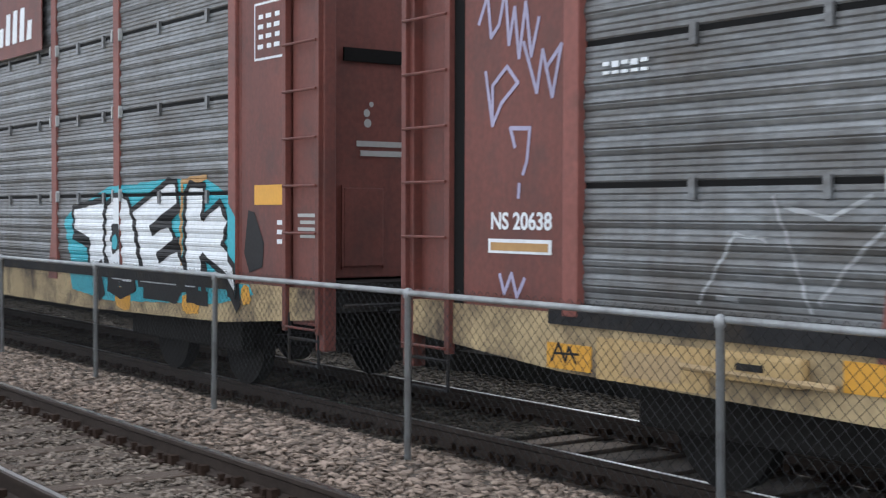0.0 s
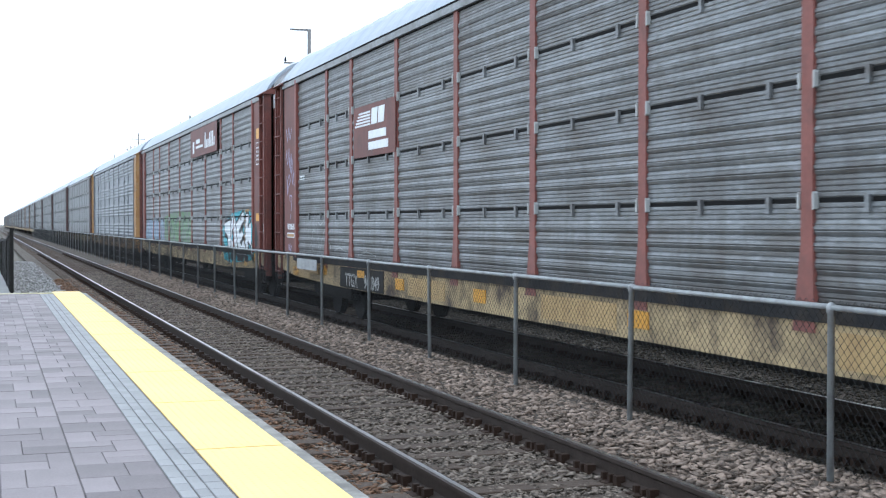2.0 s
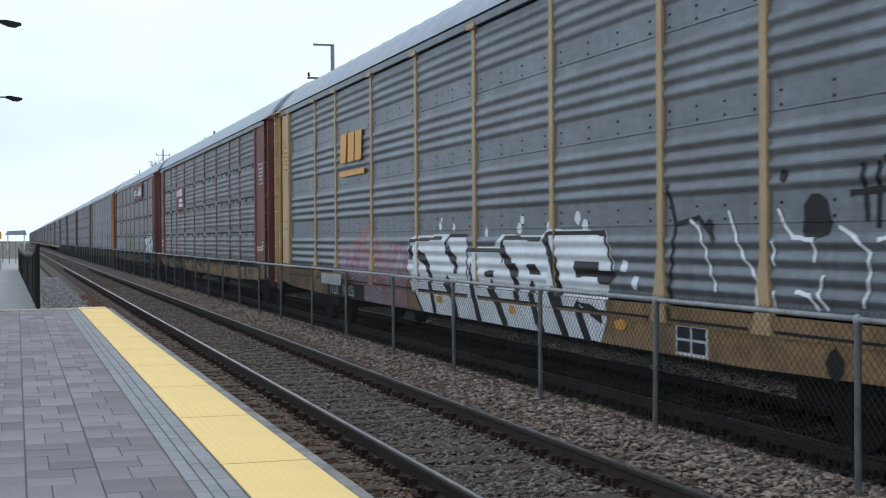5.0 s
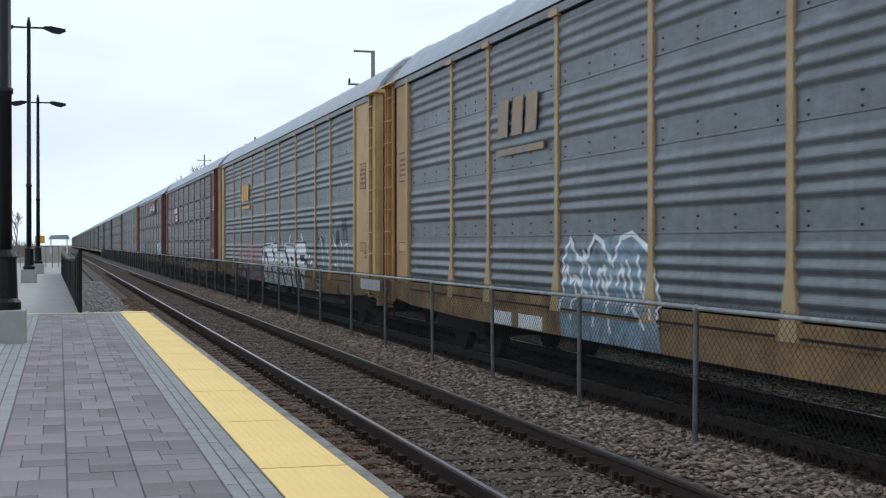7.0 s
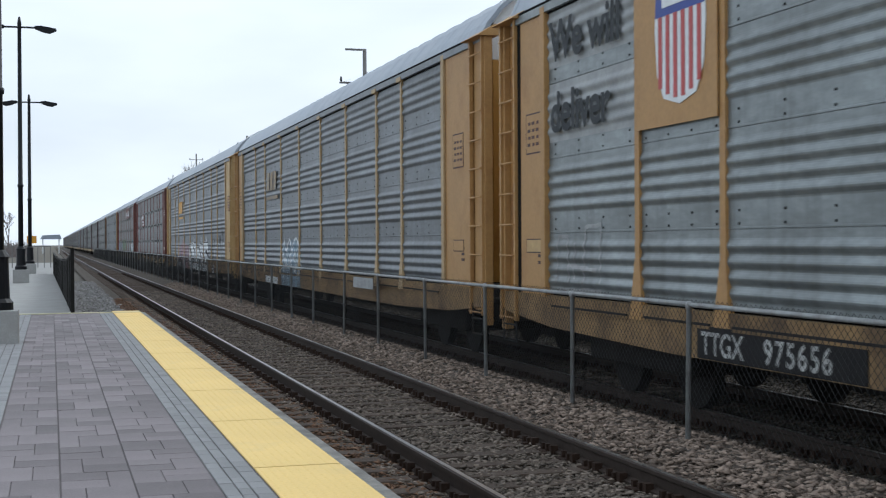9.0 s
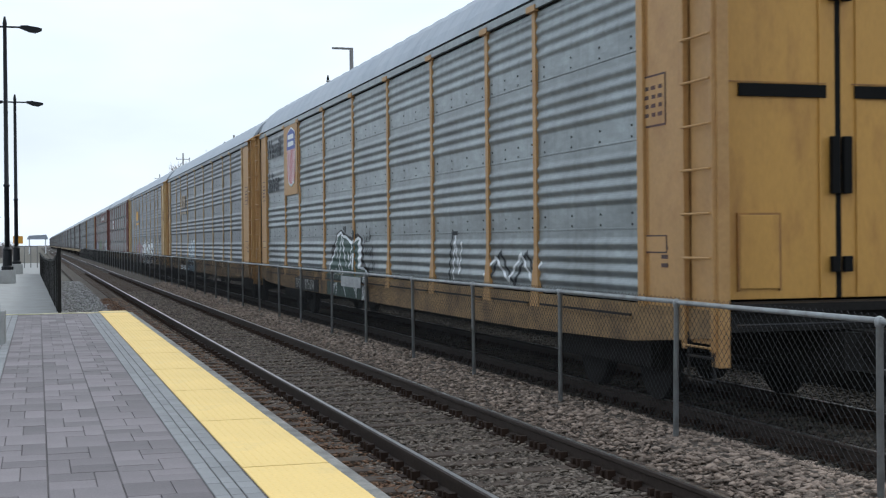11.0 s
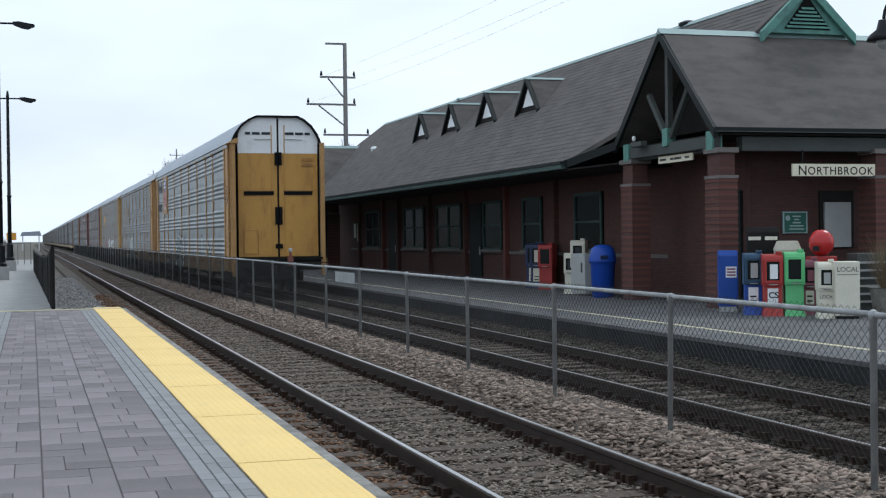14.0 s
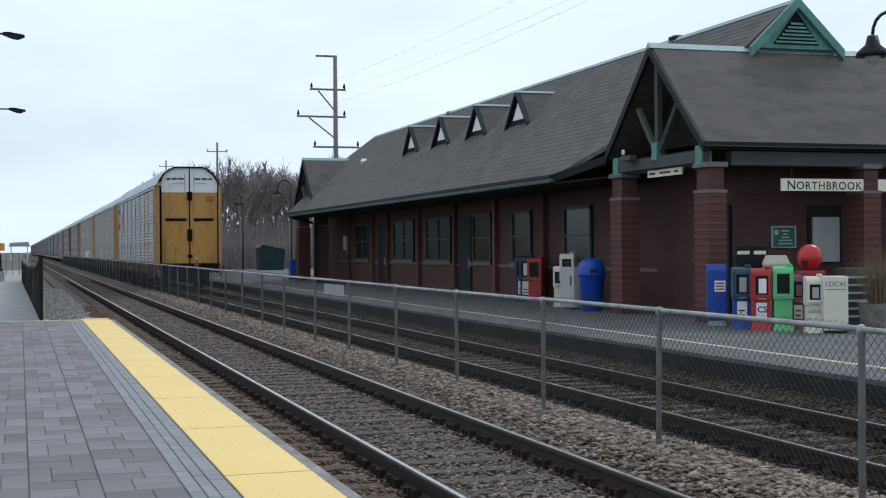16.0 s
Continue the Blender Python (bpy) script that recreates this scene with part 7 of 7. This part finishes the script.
spray("white_scribble", [q for pts in ([(24.95, 1.3), (24.9, 1.85), (24.6, 1.85), (24.55, 1.3)], [(24.4, 1.35), (24.35, 1.75)], [(24.1, 1.3), (24.05, 1.95), (23.6, 1.97), (23.6, 1.32)], [(24.6, 1.5), (23.7, 1.45)], [(24.9, 1.2), (23.6, 1.22)]) for q in stroke(pts, 0.045)], "group", M["galv_post"], r, "thin white scribble")

spray("white_scribble", [q for pts in ([(8.55, 1.2), (8.45, 1.85), (8.25, 1.3), (8.1, 1.75)], [(7.1, 1.3), (6.6, 1.55), (6.1, 1.25), (5.6, 1.6), (5.2, 1.25), (4.9, 1.5)]) for q in stroke(pts, 0.05)], "group", M["spray_white"], r, "thin white scribble", 0.006)
spray("black_scribble", [q for pts in ([(8.75, 1.2), (8.6, 1.9), (8.35, 1.9)], [(6.9, 1.2), (6.4, 1.62), (5.9, 1.2), (5.4, 1.62), (4.95, 1.2)]) for q in stroke(pts, 0.06)], "group", M["grey_text"], r, "thin black marker scribble", 0.004)

# stencils, plates and scrawls on the solid end panels
ends = [(car_red_board, True), (car_red_board, False), (car_teal_tag, False), (car_white_tag, True), (car_white_tag, False), (car_blue_tag, False), (car_blue_tag, True), (car_deliver, True), (car_deliver, False)]
for k, (r, far_end) in enumerate(ends):
    brown = r in (car_red_board, car_teal_tag)
    shift, up = (-0.1, 0.16) if brown else (0.25, -0.1)
    if far_end and not brown:
        shift = 0.2
    if r is car_red_board:
        shift = 0.3
    y0, y1 = sorted((flip(1.12 + shift, far_end), flip(1.72 + shift, far_end)))
    ink = M["spray_white"] if brown else M["brown_dark"]
    if r is car_red_board and far_end:
        continue
    field = M["brown"] if brown else M["yellow"]
    if r is car_white_tag and far_end:
        field, up = M["orange"], 0.35
    box_ = side_bar("data_stencil", r, y0 + 0.04, y1 - 0.02, 3.0 + up, 3.52 + up, ink, -1.4945, "stencilled data box")
    part("stencil_field", Geo().box(-1.4965, -1.4946, y0 + 0.06, y1 - 0.04, 3.02 + up, 3.5 + up), field, box_)
    for q in range(3):
        for p in range(4):
            ya = y0 + 0.11 + 0.15 * q
            part("text_bar", Geo().box(-1.499, -1.4966, ya, ya + 0.1 - 0.02 * ((p + q) % 2), 3.1 + up + 0.09 * p, 3.14 + up + 0.09 * p), ink, box_)
    if r is car_red_board:
        bar = side_bar("yellow_plate", r, 1.62, 2.34, 1.48, 1.58, M["spray_white"], -1.4945, "white-edged yellow plate")
        part("plate_field", Geo().box(-1.4965, -1.4946, 1.65, 2.31, 1.497, 1.563), M["yellow"], bar)
    else:
        plate = side_bar("yellow_plate", r, y0 + 0.04, y1 - 0.02, 1.72 + up * 0.8, 1.9 + up * 0.8, M["orange"] if brown else M["brown_dark"], -1.4945, "small yellow plate")
        if not brown:
            part("plate_field", Geo().box(-1.4965, -1.4946, y0 + 0.055, y1 - 0.035, 1.735 + up * 0.8, 1.885 + up * 0.8), M["cream"] if far_end else M["yellow"], plate)
    if r is car_teal_tag:
        side_bar("yellow_plate", r, y0 + 0.04, y1 - 0.06, 3.76, 4.0, M["orange"], -1.4945)
    for q in range(3):
        side_bar("text_bar", r, y0 + 0.02, y0 + 0.16, 1.5 + 0.085 * q, 1.54 + 0.085 * q, ink, -1.4945)
# stencilled lines on the red end door
for k, (a, b) in enumerate(((-0.94, -0.4), (-0.9, -0.42))):
    part("text_bar", Geo().box(a, b, 0.728, 0.735, 2.37 - 0.085 * k, 2.42 - 0.085 * k), M["box_grey"], car_teal_tag)
for k in range(4):
    side_bar("text_bar", car_teal_tag, 0.55, 0.8 + 0.04 * (k % 2), 1.56 + 0.06 * k, 1.59 + 0.06 * k, M["box_grey"], -1.478)
smudge = Geo()
for x, z, rad in ((-0.83, 2.67, 0.035), (-0.78, 2.75, 0.025), (-0.82, 2.58, 0.04)):
    smudge.add([(x + rad * math.cos(a), 0.736, z + rad * math.sin(a)) for a in [k * math.tau / 9 for k in range(9)]], [tuple(range(9))])
part("paint_spot", smudge, M["box_grey"], car_teal_tag, "pale paint spots")
scrawls = Geo()
for pts in ([(26.0, 3.13), (25.9, 3.32), (25.86, 3.02), (25.77, 3.1), (25.7, 3.34), (25.66, 2.95), (25.6, 3.2), (25.55, 2.85), (25.48, 3.22), (25.42, 2.85), (25.34, 3.1)], [(25.92, 2.78), (25.84, 2.4), (25.74, 2.55), (25.56, 2.68), (25.68, 2.8), (25.84, 2.68), (25.84, 2.4)],
            [(25.5, 2.95), (25.36, 2.6), (25.3, 2.88), (25.2, 2.56), (25.11, 2.9), (25.26, 2.76)], [(25.64, 2.37), (25.43, 2.36), (25.46, 2.14), (25.5, 2.05)], [(25.64, 2.37), (25.59, 2.24)], [(25.54, 1.98), (25.55, 1.89)],
            [(25.95, 3.75), (25.85, 3.5), (25.7, 3.78), (25.6, 3.52), (25.45, 3.74)], [(25.75, 1.35), (25.7, 1.22), (25.62, 1.36), (25.56, 1.2), (25.48, 1.33)]):
    for q in stroke(pts, 0.03):
        scrawls.add([(-1.4945, y, z) for y, z in q], [(0, 1, 2, 3)])
spray("pale_marks", [q for pts in ([(23.9, 1.25), (23.62, 1.66), (23.4, 1.64)], [(23.35, 1.87), (23.22, 1.6), (23.08, 1.25)], [(23.27, 1.82), (22.95, 1.76), (22.7, 1.88)], [(23.02, 1.3), (22.82, 1.52), (22.6, 1.72)], [(22.5, 1.4), (22.3, 1.42), (22.15, 1.32)],
      [(23.75, 1.3), (23.6, 1.28)], [(21.9, 1.3), (21.5, 1.36), (21.0, 1.28)], [(20.3, 1.25), (19.7, 1.32), (19.2, 1.26)]) for q in stroke(pts, 0.026)], "fine", M["galv_post"], car_red_board, "faint pale chalk lines", 0.004)
part("chalk_scrawl", scrawls, M["spray_lilac"], car_red_board, "white spray scrawl on the end panel")


# ---- platform pavers, laid last ----
def paver_mesh(w, d, name, mat):
    c, t = 0.0035, 0.028
    g = Geo().add([(-w / 2 + c, -d / 2 + c, t), (w / 2 - c, -d / 2 + c, t), (w / 2 - c, d / 2 - c, t), (-w / 2 + c, d / 2 - c, t), (-w / 2, -d / 2, t - c), (w / 2, -d / 2, t - c), (w / 2, d / 2, t - c), (-w / 2, d / 2, t - c),
                   (-w / 2, -d / 2, 0), (w / 2, -d / 2, 0), (w / 2, d / 2, 0), (-w / 2, d / 2, 0)],
                  [(0, 1, 2, 3)] + [(i, 4 + i, 4 + (i + 1) % 4, (i + 1) % 4) for i in range(4)] + [(4 + i, 8 + i, 8 + (i + 1) % 4, 4 + (i + 1) % 4) for i in range(4)])
    return g


def lay(x0, x1, splits, d, mat, label, seed, y0=7.0, y1=31.0):
    """One column of pavers along the platform: rows of depth d, each split across at a place that alternates; wide pieces are often cut once more."""
    rr = random.Random(seed)
    bed_ = thing("paving", label, "paving")
    gap, shapes = 0.0045, {}
    y, row = y0, 0
    while y + d <= y1 + 0.001:
        cuts = [x0] + [q for q in (splits[row % len(splits)],) if q] + [x1]
        for a, b in zip(cuts, cuts[1:]):
            lots = 2 if b - a > 0.26 and rr.random() < 0.45 and d > 0.3 else 1
            for q in range(lots):
                w, dd = round(b - a - gap, 3), round(d / lots - gap, 3)
                if (w, dd) not in shapes:
                    shapes[(w, dd)] = paver_mesh(w, dd, "paver", mat).mesh("paver", mat)
                ob = new("paver", shapes[(w, dd)])
                ob.parent = bed_
                ob.matrix_basis = pose((a + b) / 2, y + d / lots * (q + 0.5), PZ - 0.03 + rr.uniform(-0.002, 0.002), rr.uniform(-0.12, 0.12), rr.uniform(-0.2, 0.2), 0)
        row += 1
        y += d


lay(-0.42, 0.045, (-0.13, -0.26), 0.55, M["paver"], "plum-grey pavers laid in irregular courses on the platform", 31)
lay(0.05, 0.504, (0.20, 0.35), 0.6, M["paver"], "plum-grey pavers laid in irregular courses on the platform", 32)
lay(0.508, 1.014, (0.71, 0.81), 0.47, M["paver"], "plum-grey pavers laid in irregular courses on the platform", 33)
for k, (a, b) in enumerate(((1.02, 1.117), (1.12, 1.203), (1.206, 1.317))):
    lay(a, b, (0,), 0.21, M["paver_pale"], "narrow pale grey border pavers beside the yellow strip", 40 + k)
for k in range(3):
    lay(-0.8 + 0.125 * k, -0.8 + 0.125 * k + 0.12, (0,), 0.2, M["paver_pale"], "narrow pale grey border pavers", 50 + k)
structure("platform_slab", Geo().box(-7.0, -0.81, -9.0, 31.05, PZ - 0.029, PZ - 0.003), M["concrete"], "pale concrete part of the platform")
structure("platform_slab_near", Geo().box(-0.805, 1.325, -9.0, 6.99, PZ - 0.010, PZ - 0.003), M["paver"], "paved platform under the camera")


motions()
